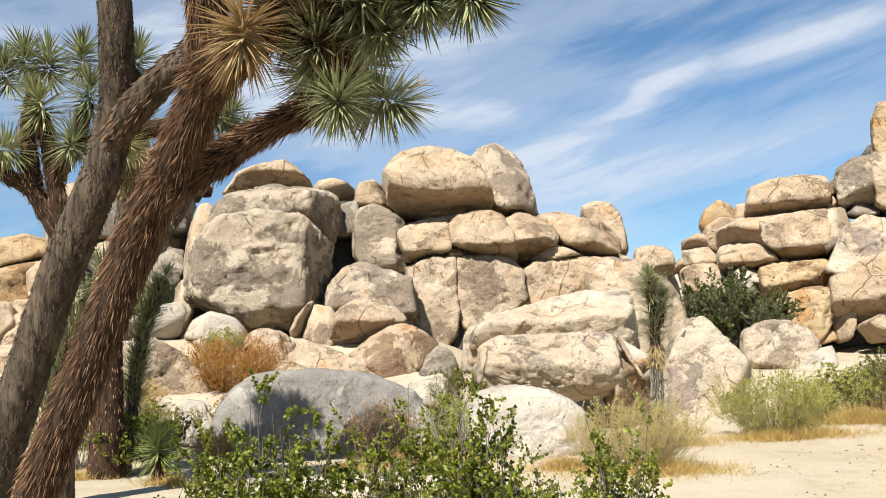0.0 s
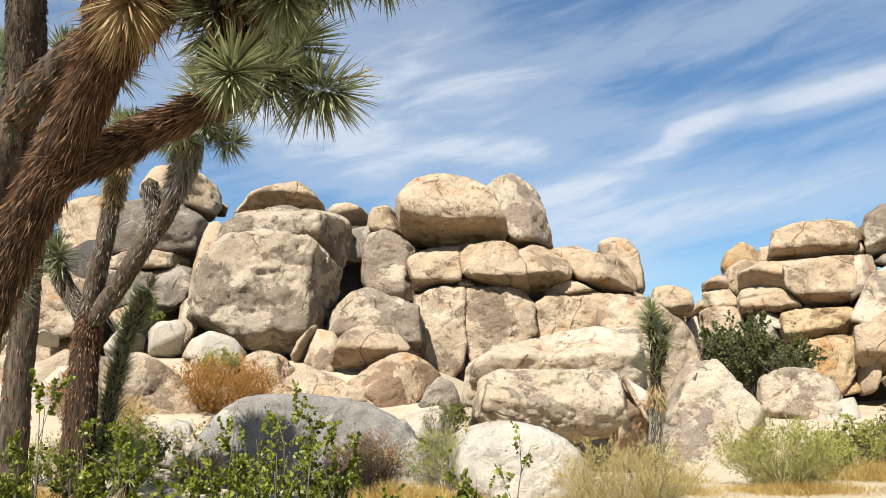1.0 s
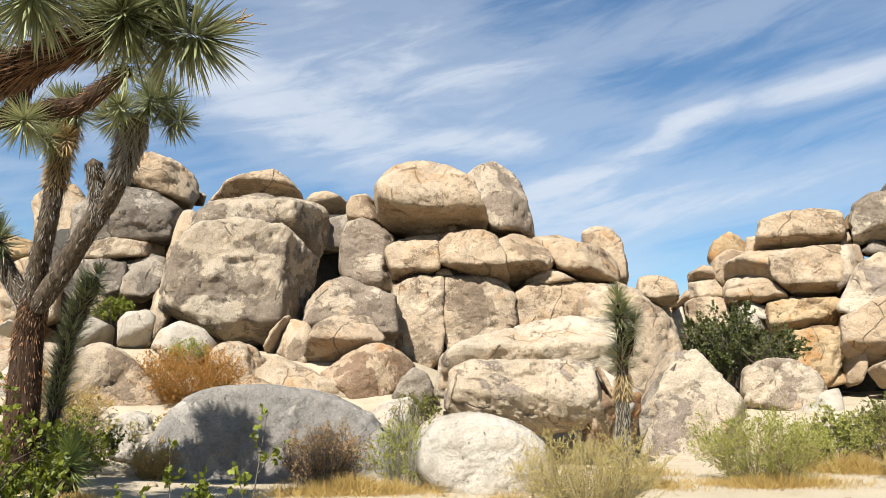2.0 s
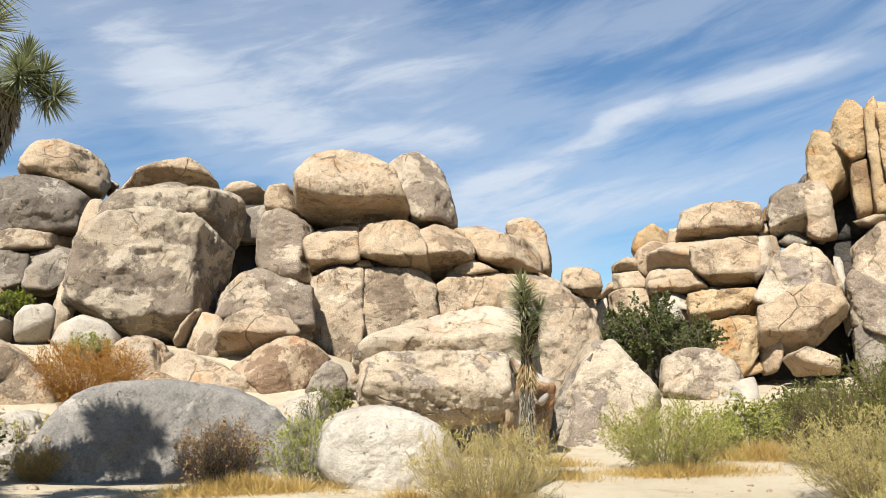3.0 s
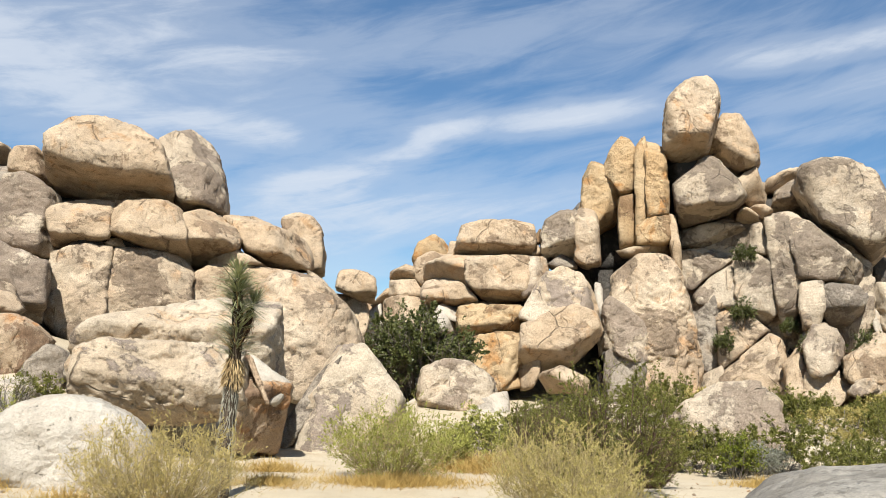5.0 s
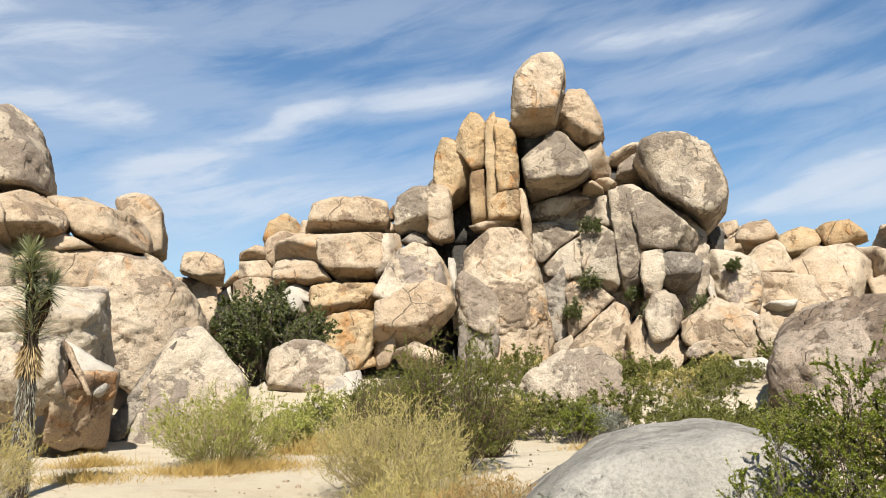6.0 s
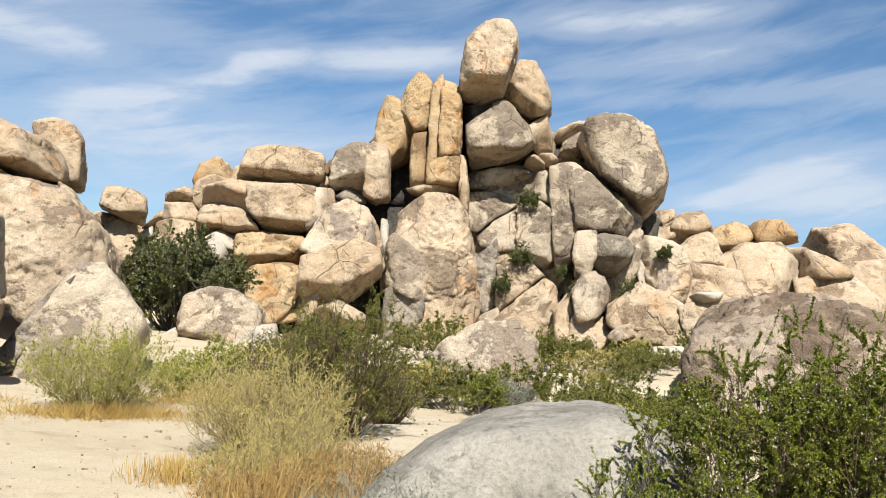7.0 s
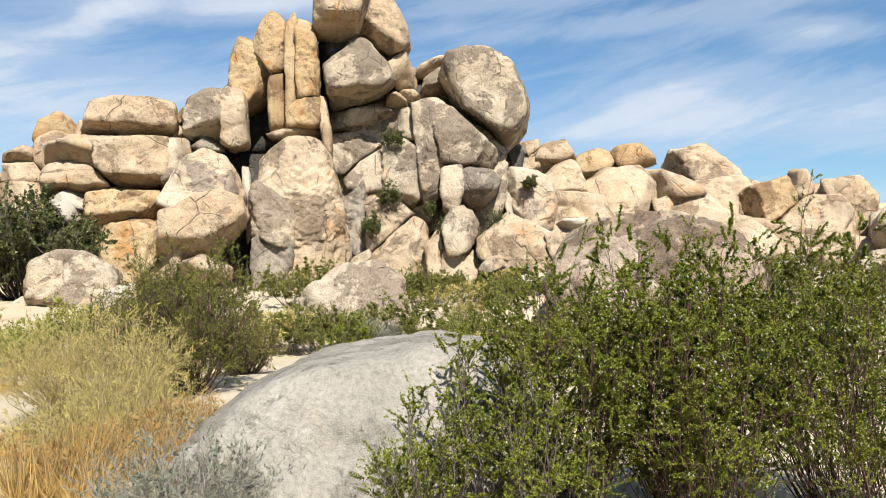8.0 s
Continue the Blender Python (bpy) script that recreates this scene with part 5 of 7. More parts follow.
boulder("varnish", (40.89, 18.19, 3.47), -66.7, 4.00, 27, ((-168, 0.96, 0), (-93, 0.91, 2), (11, 0.85, -2), (78, 1.03, -5), (147, 0.99, -3)))
boulder("varnish", (35.03, 15.87, 1.64), -66.3, 3.00, 31, ((-165, 1.04, -1), (-90, 0.86, -1), (9, 0.87, -2), (97, 0.94, -2), (158, 0.94, -2)))
boulder("pale", (31.92, 15.92, 0.59), -64.0, 3.00, 27, ((-171, 0.94, -2), (-89, 0.56, -2), (11, 0.93, -1), (67, 0.67, 0), (111, 0.70, 0)))
boulder("pale", (32.52, 18.54, 1.69), -60.1, 2.50, 27, ((-170, 1.04, -2), (-91, 0.46, 0), (-44, 0.63, -1), (81, 0.55, -2), (111, 0.44, -1)))
boulder("tan", (41.63, 22.99, 2.67), -61.6, 5.00, 27, ((-177, 3.29, -5), (-95, 1.50, 0), (-2, 3.74, -4), (77, 1.44, -4)))
boulder("tan", (28.85, 28.33, 3.01), -42.8, 3.50, 27, ((-132, 1.22, 0), (-93, 1.06, 1), (-34, 1.32, 0), (-9, 1.36, -2), (50, 1.29, -4), (101, 1.04, -4), (121, 1.14, -4), (179, 1.53, -2)))
boulder("tan", (29.25, 26.79, 2.40), -45.1, 2.00, 27, ((-109, 0.76, 1), (-10, 0.44, 0), (69, 0.78, -3), (167, 0.44, -1)))
boulder("tan", (29.59, 26.50, 2.87), -45.8, 2.00, 27, ((-164, 0.36, 0), (-148, 0.43, 1), (-17, 0.50, 0), (17, 0.39, -1), (109, 0.77, -4)))
boulder("tan", (34.06, 31.23, 4.25), -45.8, 5.00, 31, ((-100, 2.09, 1), (-60, 2.31, 1), (28, 2.94, -6), (82, 1.85, -7), (179, 2.76, -4)))
boulder("varnish", (27.12, 29.64, 3.70), -39.3, 2.50, 31, ((-170, 0.74, 0), (-76, 0.98, 2), (-21, 0.75, 0), (28, 0.88, -3), (80, 1.02, -6), (152, 0.81, -3)))
boulder("tan", (27.17, 29.70, 2.19), -39.2, 2.50, 31, ((-115, 0.86, 0), (-37, 0.78, 0), (33, 0.91, -2), (102, 0.82, -3), (164, 0.82, -2)))
boulder("tan", (26.95, 31.12, 2.56), -37.5, 2.00, 31, ((-134, 0.87, 0), (-28, 0.58, 0), (1, 0.50, -1), (108, 0.92, -3), (168, 0.48, -1)))
boulder("varnish", (27.22, 27.75, 2.26), -41.4, 1.50, 27, ((-117, 0.45, 1), (-67, 0.28, 1), (25, 0.49, -2), (102, 0.32, -2), (141, 0.34, -2)))
boulder("brown", (24.97, 18.11, 1.39), -52.5, 6.50, 31, ((-90, 1.70, -3), (-2, 3.33, -7), (26, 2.85, -6), (53, 2.45, -5), (70, 2.18, -5), (88, 2.08, -5), (106, 2.26, -5), (128, 2.65, -6), (169, 2.98, -6), (176, 3.06, -7)), facets=4, joints=1)
boulder("varnish", (17.10, 22.15, 0.22), -34.9, 2.60, 66, ((-87, 1.49, -5), (-33, 1.84, -5), (7, 1.71, -3), (45, 2.03, -1), (96, 1.79, 0), (122, 1.55, 0), (146, 1.54, -1), (176, 1.82, -3)), faces=((0, 20, 1.1), (-42, 5, 1.25),), facets=1, joints=0)
boulder("varnish", (12.36, 31.10, 1.53), -17.2, 3.00, 27, ((-160, 1.42, -2), (-99, 1.20, -2), (-73, 1.01, -2), (-51, 1.11, -2), (2, 1.53, -3), (58, 1.16, -2), (89, 1.10, -2), (118, 1.18, -2), (174, 1.25, -2)))
boulder("pale", (13.22, 30.26, 0.85), -19.3, 2.00, 23, ((-113, 0.81, -2), (-69, 0.51, -2), (4, 0.93, -2), (104, 0.56, 0), (124, 0.49, 0)))
boulder("pale", (10.87, 31.35, 0.80), -14.3, 1.00, 23, ((-126, 0.33, -1), (-71, 0.30, -2), (25, 0.32, 0), (126, 0.27, 0)))
boulder("tan", (-8.14, 23.55, 0.68), 23.7, 3.00, 27, ((-176, 1.24, -3), (-93, 1.21, -5), (0, 1.23, -3), (13, 1.16, -2), (61, 1.31, -1), (125, 1.43, -2), (176, 1.16, -2)))
boulder("tanv", (-5.91, 23.44, 0.80), 18.7, 2.40, 27, ((-170, 1.06, -3), (-92, 0.90, -4), (-25, 1.04, -3), (10, 0.93, -2), (66, 1.06, -1), (122, 0.97, -1), (165, 0.92, -2)))
boulder("pale", (-7.16, 22.51, 0.25), 22.5, 1.60, 27, ((-157, 0.68, -3), (-89, 0.41, -4), (16, 0.63, -1), (56, 0.50, 1), (99, 0.52, 2), (154, 0.62, 0)))
boulder("tan", (-4.68, 24.47, 1.31), 15.1, 2.00, 27, ((-167, 1.04, -2), (-91, 0.58, -2), (1, 1.15, -3), (66, 0.67, -1), (83, 0.63, -1), (149, 1.09, -2)))
boulder("tan", (-6.87, 22.20, 0.95), 22.2, 2.00, 27, ((-92, 0.52, -3), (14, 1.04, -2), (82, 0.62, 0), (108, 0.70, 0), (169, 1.10, -2)))
boulder("pale", (-0.33, 22.34, 0.92), 4.8, 1.50, 27, ((-96, 0.35, -2), (-15, 0.76, -2), (36, 0.53, 0), (100, 0.44, 0), (154, 0.63, -1)))
boulder("tanv", (-5.69, 23.06, 1.23), 18.5, 1.60, 27, ((-91, 0.35, -1), (17, 0.51, -1), (100, 0.41, 0), (159, 0.52, -1)))
boulder("pale", (26.61, 24.49, 1.32), -44.8, 2.00, 31, ((-103, 0.46, -1), (-22, 0.95, -1), (38, 0.72, -1), (94, 0.55, -1), (141, 0.82, -2)))
boulder("tan", (28.62, 24.15, 1.68), -47.8, 2.00, 31, ((-116, 0.62, 0), (-40, 0.81, -1), (20, 0.79, -2), (94, 0.65, -2), (143, 0.80, -2)))
# fill behind; the dark blocks carry the shade of the gaps in their colour
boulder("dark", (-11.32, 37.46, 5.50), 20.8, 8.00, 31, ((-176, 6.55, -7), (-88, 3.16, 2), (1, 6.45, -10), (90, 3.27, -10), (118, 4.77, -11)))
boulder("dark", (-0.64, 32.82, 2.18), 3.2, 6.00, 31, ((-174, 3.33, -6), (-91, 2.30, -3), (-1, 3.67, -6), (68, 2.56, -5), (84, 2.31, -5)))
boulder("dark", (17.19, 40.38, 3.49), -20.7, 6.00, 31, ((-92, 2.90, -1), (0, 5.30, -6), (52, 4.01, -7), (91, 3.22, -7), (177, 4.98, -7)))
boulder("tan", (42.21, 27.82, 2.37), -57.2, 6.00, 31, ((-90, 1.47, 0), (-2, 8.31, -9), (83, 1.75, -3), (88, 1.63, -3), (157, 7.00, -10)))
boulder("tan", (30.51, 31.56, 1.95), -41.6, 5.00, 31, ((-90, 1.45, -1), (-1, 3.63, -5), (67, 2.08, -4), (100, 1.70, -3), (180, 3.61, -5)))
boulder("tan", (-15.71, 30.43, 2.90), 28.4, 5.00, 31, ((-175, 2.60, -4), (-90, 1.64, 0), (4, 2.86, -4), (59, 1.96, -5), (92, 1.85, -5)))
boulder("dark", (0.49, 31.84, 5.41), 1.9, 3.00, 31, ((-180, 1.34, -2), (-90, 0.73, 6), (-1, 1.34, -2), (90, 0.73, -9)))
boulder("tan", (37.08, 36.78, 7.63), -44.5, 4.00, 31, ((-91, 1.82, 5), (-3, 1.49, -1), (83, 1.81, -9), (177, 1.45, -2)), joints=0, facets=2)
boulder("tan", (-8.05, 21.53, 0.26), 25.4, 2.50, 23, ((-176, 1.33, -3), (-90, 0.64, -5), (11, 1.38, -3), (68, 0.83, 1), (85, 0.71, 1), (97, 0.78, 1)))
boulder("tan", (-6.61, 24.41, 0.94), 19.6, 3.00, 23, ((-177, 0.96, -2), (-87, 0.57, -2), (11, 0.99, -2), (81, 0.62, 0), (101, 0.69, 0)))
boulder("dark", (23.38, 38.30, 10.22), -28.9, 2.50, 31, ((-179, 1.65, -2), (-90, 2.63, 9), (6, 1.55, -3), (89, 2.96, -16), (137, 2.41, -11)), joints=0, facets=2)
boulder("tan", (27.58, 36.11, 11.08), -35.8, 3.00, 31, ((-92, 1.72, 11), (-2, 1.69, -2), (66, 1.58, -14), (179, 1.48, -2)), joints=0, facets=2)
boulder("tan", (46.20, 24.28, 4.05), -62.6, 4.00, 31, ((-93, 1.65, 2), (-2, 4.09, -4), (81, 1.75, -5), (81, 1.75, -5), (95, 2.10, -6), (173, 3.93, -5)))

# ---- plants ----
def frames_of(d):
    """Two unit vectors across each of the directions d (n, 3)."""
    ref = np.where(np.abs(d[:, 2:3]) > 0.9, np.array([[1.0, 0, 0]]), np.array([[0, 0, 1.0]]))
    a = np.cross(d, ref)
    a /= np.linalg.norm(a, axis=1)[:, None] + 1e-9
    return a, np.cross(d, a)


def twigs(lines, r0, r1, sides=3):
    """Tapered tubes along lines (n, k, 3); r0, r1: radii at foot and tip."""
    n, k, _ = lines.shape
    d = unit(np.gradient(lines, axis=1)).reshape(-1, 3)
    a, b = frames_of(d)
    ang = np.arange(sides) * 2 * math.pi / sides
    rad = np.asarray(r0).reshape(-1, 1) * (1 - np.linspace(0, 1, k))[None] + np.asarray(r1).reshape(-1, 1) * np.linspace(0, 1, k)[None]
    rad = np.broadcast_to(rad, (n, k)).reshape(-1, 1, 1)
    v = lines.reshape(-1, 1, 3) + rad * (np.cos(ang)[None, :, None] * a[:, None] + np.sin(ang)[None, :, None] * b[:, None])
    base = (np.arange(n)[:, None, None] * k + np.arange(k - 1)[None, :, None]) * sides
    j = np.arange(sides)[None, None]
    jn = (j + 1) % sides
    f = np.stack([base + j, base + jn, base + sides + jn, base + sides + j], -1).reshape(-1, 4)
    return v.reshape(-1, 3), f


def small_leaves(at, d, length, width, wedge=False):
    """Small flat leaves, one at each point, pointing along d; coarse foliage gets simple wedges."""
    n = len(at)
    a, b = frames_of(d)
    spin = rng.uniform(0, 2 * math.pi, n)[:, None]
    side = np.cos(spin) * a + np.sin(spin) * b
    length, width = np.broadcast_to(length, n)[:, None], np.broadcast_to(width, n)[:, None]
    if wedge:
        v = np.stack([at - side * width * 0.8, at + d * length + side * width * 0.2, at + side * width * 1.2 + d * length * 0.35], 1)
        return v.reshape(-1, 3), np.arange(n * 3).reshape(n, 3)
    v = np.stack([at, at + d * length * 0.5 + side * width, at + d * length, at + d * length * 0.5 - side * width], 1)
    return v.reshape(-1, 3), np.arange(n * 4).reshape(n, 4)


def blades(at, d, length, width, droop=0.0, fold=0.35):
    """Stiff tapered blades with a folded spine: three cross-sections and a point."""
    n = len(at)
    a, b = frames_of(d)
    length = np.broadcast_to(length, n)[:, None]
    width = np.broadcast_to(width, n)[:, None]
    rows = []
    for s, w in ((0.0, 0.75), (0.35, 1.0), (0.72, 0.6)):
        c = at + d * length * s - np.array([[0, 0, 1.0]]) * (droop * length * s * s)
        rows += [c - a * width * w, c - b * width * w * fold, c + a * width * w]
    rows.append(at + d * length - np.array([[0, 0, 1.0]]) * (droop * length))
    v = np.stack(rows, 1)
    o = (np.arange(n) * 10)[:, None, None]
    quads = np.array([[0, 1, 4, 3], [1, 2, 5, 4], [3, 4, 7, 6], [4, 5, 8, 7], [6, 7, 9, 9], [7, 8, 9, 9]])
    f = (o + quads[None]).reshape(-1, 4)
    return v.reshape(-1, 3), f


def mesh_parts(name, pieces, material, smooth=False):
    vs, fs, o = [], [], 0
    for v, f in pieces:
        vs.append(v)
        fs.append(f + o)
        o += len(v)
    v, f = np.concatenate(vs), np.concatenate(fs)
    tri = f[:, 2] == f[:, -1]
    if f.shape[1] == 4 and tri.any():
        f = [tuple(q[:3]) if t else tuple(q) for q, t in zip(f.tolist(), tri.tolist())]
        v = v.tolist()
    return mesh_of(name, v, f, material, smooth)


def bent(start, d, length, k, bend, up=0.0):
    """Lines (n, k, 3) that start at points, head along d and wander."""
    n = len(start)
    length = np.broadcast_to(length, n)
    pts = [start]
    d = unit(d)
    for _ in range(k - 1):
        pts.append(pts[-1] + d * (length / (k - 1))[:, None])
        d = unit(d + rng.normal(size=(n, 3)) * bend + np.array([[0, 0, up]]))
    return np.stack(pts, 1)


def shrub(name, x, y, w, h, label, leaf, stem, stems=34, twig=7, leaves=5000, leaf_size=(0.02, 0.007), spread=0.9, fill=0.35, thick=0.007, depth=None, group="desert shrubs", sink=0.04, follow=0.35, z=None, fine=False, crown=(0.42, 0.72), reach=1.0, fluff=0, bias=0.0, clump=0.7):
    """A many-stemmed shrub: stems fan from the foot, twigs leave them, leaves sit along the twigs."""
    depth = depth or w
    top = thing(name, (x, y, (on_ground(x, y) if z is None else z) - sink), label, "shrub", group)
    az = rng.uniform(0, 2 * math.pi, stems)
    out = np.sqrt(rng.uniform(0.02, 1, stems)) * spread
    tip = np.stack([np.cos(az) * out * w / 2, np.sin(az) * out * depth / 2, h * (1 - crown[0] * out ** 2) * rng.uniform(crown[1], 1.06, stems)], -1)
    foot = np.stack([np.cos(az) * out * w * 0.1, np.sin(az) * out * depth * 0.1, 0 * az], -1) + rng.normal(size=(stems, 3)) * (0.03 * w, 0.03 * w, 0)
    s = np.linspace(0, 1, 7)[None, :, None]
    bow = np.stack([np.cos(az), np.sin(az), 0 * az], -1)[:, None] * (s * (1 - s)) * (0.22 * w)
    main = foot[:, None] * (1 - s) + tip[:, None] * s + bow + np.cumsum(rng.normal(size=(stems, 7, 3)), 1) * 0.012 * h * (s > 0)
    # twigs
    n = stems * twig
    which = np.repeat(np.arange(stems), twig)
    pos = rng.uniform(fill, 1.0, n)
    idx = np.minimum((pos * 6).astype(int), 5)
    fr = (pos * 6 - idx)[:, None]
    start = main[which, idx] * (1 - fr) + main[which, idx + 1] * fr
    d = unit(main[which, idx + 1] - main[which, idx]) + rng.normal(size=(n, 3)) * 0.65
    second = bent(start, d, rng.uniform(0.12, 0.3, n) * h * reach, 3, 0.25, 0.08)
    m2 = n * 3
    w2 = np.repeat(np.arange(n), 3)
    p2 = rng.uniform(0.25, 1.0, m2)
    i2 = np.minimum((p2 * 2).astype(int), 1)
    fr2 = (p2 * 2 - i2)[:, None]
    st2 = second[w2, i2] * (1 - fr2) + second[w2, i2 + 1] * fr2
    third = bent(st2, unit(second[w2, i2 + 1] - second[w2, i2]) + rng.normal(size=(m2, 3)) * 0.6, rng.uniform(0.05, 0.14, m2) * h * reach, 3, 0.2, 0.05)
    pieces = [twigs(main, thick * rng.uniform(0.7, 1.4, stems), thick * 0.4), twigs(second[:, ::2], thick * 0.45, thick * 0.2)]
    if fine:
        pieces.append(twigs(third[:, ::2], thick * 0.25, thick * 0.12))
    part("branch_frame", mesh_parts("branch_frame", pieces, stem), top)
    # leaves
    k = leaves
    weight = (0.25 + np.clip(third[:, 1, 2] / h, 0, 1.1)) ** bias * rng.lognormal(0, clump, n)[w2]
    sel = rng.choice(m2, k, p=weight / weight.sum())
    q = rng.uniform(0.1, 1.0, k)
    iq = np.minimum((q * 2).astype(int), 1)
    fq = (q * 2 - iq)[:, None]
    at = third[sel, iq] * (1 - fq) + third[sel, iq + 1] * fq
    dirs = unit(unit(third[sel, iq + 1] - third[sel, iq]) * follow + rng.normal(size=(k, 3)) * 0.55 + np.array([[0, 0, 0.25]]))
    size = rng.uniform(0.65, 1.3, k)
    part("foliage", mesh_parts("foliage", [small_leaves(at, dirs, leaf_size[0] * size, leaf_size[1] * size, leaf_size[0] > 0.0145)], leaf), top)
    if fluff:
        c = at[rng.integers(0, k, fluff)] + rng.normal(size=(fluff, 3)) * 0.01
        octa = np.array([(1, 0, 0), (-1, 0, 0), (0, 1, 0), (0, -1, 0), (0, 0, 1), (0, 0, -1)], float) * 0.009
        tri = np.array([(0, 2, 4), (2, 1, 4), (1, 3, 4), (3, 0, 4), (2, 0, 5), (1, 2, 5), (3, 1, 5), (0, 3, 5)])
        v = (c[:, None] + octa[None] * rng.uniform(0.7, 1.3, (fluff, 1, 1))).reshape(-1, 3)
        f = (np.arange(fluff)[:, None, None] * 6 + tri[None]).reshape(-1, 3)
        part("seed_fluff", mesh_of("seed_fluff", v, f, SEED_FLUFF), top, "small fuzzy white seed heads")["kind"] = "stuff"
    return top


def grass_clump(name, x, y, w, h, label, n, material, lean=0.35, width=0.004, depth=None, group="dry grass clumps"):
    depth = depth or w
    az = rng.uniform(0, 2 * math.pi, n)
    rr = np.abs(rng.normal(size=n)) * 0.5
    gx, gy = np.cos(az) * rr * w / 2, np.sin(az) * rr * depth / 2
    z0 = on_ground(x, y)
    gz = ground_height(x + gx, y + gy) - z0 - 0.02
    at = np.stack([gx, gy, gz], -1)
    d = unit(np.stack([rng.normal(size=n) * lean + gx * 0.3 / w, rng.normal(size=n) * lean + gy * 0.3 / depth, np.ones(n)], -1))
    length = h * rng.uniform(0.3, 1.15, n) * np.clip(1 - 0.45 * rr ** 2, 0.3, 1)
    me = mesh_parts("blades", [small_leaves(at, d, length, width)], material)
    ob = new(name, me)
    ob.location = (x, y, z0)
    return tagged(ob, label, "grass", group, "stuff")


def path_tube(points, radii, sides=16, rough=0.06, seed=0):
    """A knobbly tube through points with the given radii."""
    pts, rad = np.array(points, float), np.array(radii, float)
    k = max(12, len(pts) * 9)
    s = np.linspace(0, len(pts) - 1, k)
    line = np.stack([np.interp(s, np.arange(len(pts)), pts[:, i]) for i in range(3)], -1)
    for _ in range(3):
        line[1:-1] = (line[:-2] + 2 * line[1:-1] + line[2:]) / 4
    r = np.interp(s, np.arange(len(pts)), rad)
    d = unit(np.gradient(line, axis=0))
    a = unit(np.cross(d, np.array([[0.25, 0.95, 0.05]])))
    b = np.cross(d, a)
    ang = np.arange(sides) * 2 * math.pi / sides
    v = line[:, None] + r[:, None, None] * (np.cos(ang)[None, :, None] * a[:, None] + np.sin(ang)[None, :, None] * b[:, None])
    flat = v.reshape(-1, 3)
    ctr = np.repeat(line, sides, 0)
    flat = ctr + (flat - ctr) * (1 + rough * fractal(flat * 9.0, seed, 3))[:, None]
    base = np.arange(k - 1)[:, None] * sides
    j = np.arange(sides)[None]
    f = np.stack([base + j, base + (j + 1) % sides, base + sides + (j + 1) % sides, base + sides + j], -1).reshape(-1, 4)
    tip = line[-1] + d[-1] * r[-1] * 0.7
    flat = np.concatenate([flat, tip[None]])
    top = (k - 1) * sides
    caps = np.stack([top + np.arange(sides), top + (np.arange(sides) + 1) % sides, np.full(sides, len(flat) - 1), np.full(sides, len(flat) - 1)], -1)
    return flat, np.concatenate([f, caps]), line, r, d


def thatch_on(line, r, d, n, length, width, flare=0.25, upward=False):
    """Dead leaves lying down along a stem (or live ones standing off it)."""
    i = rng.integers(0, len(line), n)
    a, b = frames_of(d)
    ang = rng.uniform(0, 2 * math.pi, n)[:, None]
    side = np.cos(ang) * a[i] + np.sin(ang) * b[i]
    along = d[i] * (1 if upward else -1)
    dirs = unit(along + side * (flare * rng.uniform(0.3, 1.7, n))[:, None] + rng.normal(size=(n, 3)) * 0.12)
    at = line[i] + side * (r[i] * 0.93)[:, None] + d[i] * rng.uniform(-0.03, 0.03, n)[:, None]
    make = blades if upward else small_leaves
    return make(at, dirs, length * rng.uniform(0.6, 1.3, n), width * rng.uniform(0.7, 1.3, n))


def rosette(parent, at, d, n, length, width, material, spread=1.0, label=""):
    """A ball of stiff pointed leaves at the end of a limb."""
    d = np.array(d, float) / np.linalg.norm(d)
    z = rng.uniform(-0.55 * spread, 1.0, n)
    az = rng.uniform(0, 2 * math.pi, n)
    a, b = frames_of(d[None])
    q = np.sqrt(np.maximum(0, 1 - z * z))[:, None]
    dirs = unit(z[:, None] * d[None] + q * (np.cos(az)[:, None] * a + np.sin(az)[:, None] * b) + rng.normal(size=(n, 3)) * 0.06)
    foot = np.array(at)[None] + dirs * 0.03 + d[None] * (z * 0.12 * length / 0.25)[:, None]
    ll = length * rng.uniform(0.72, 1.12, n) * (1 - 0.15 * np.maximum(0, z))
    return part("leaf_rosette", mesh_parts("leaf_rosette", [blades(foot, dirs, ll, width, 0.05)], material), parent, label)


def limb(parent, name, points, radii, bark, thatch, n, leaf=0.16, width=0.007, flare=0.25, seed=1):
    v, f, line, r, d = path_tube(points, radii, seed=seed)
    ob = part(name, mesh_parts(name, [(v, f)], bark, True), parent)
    if n:
        part("dead_leaf_thatch", mesh_parts("dead_leaf_thatch", [thatch_on(line, r, d, n, leaf, width, flare)], thatch), ob)["kind"] = "stuff"
    return ob


def leafy_column(parent, points, radii, n, length, width, material, lo=0.0, hi=1.0, flare=1.3):
    """Live leaves standing off the upper stem."""
    v, f, line, r, d = path_tube(points, radii, seed=3)
    a, b = int(lo * (len(line) - 1)), max(2, int(hi * (len(line) - 1)))
    return part("leaf_column", mesh_parts("leaf_column", [thatch_on(line[a:b], r[a:b], d[a:b], n, length, width, flare, True)], material), parent)



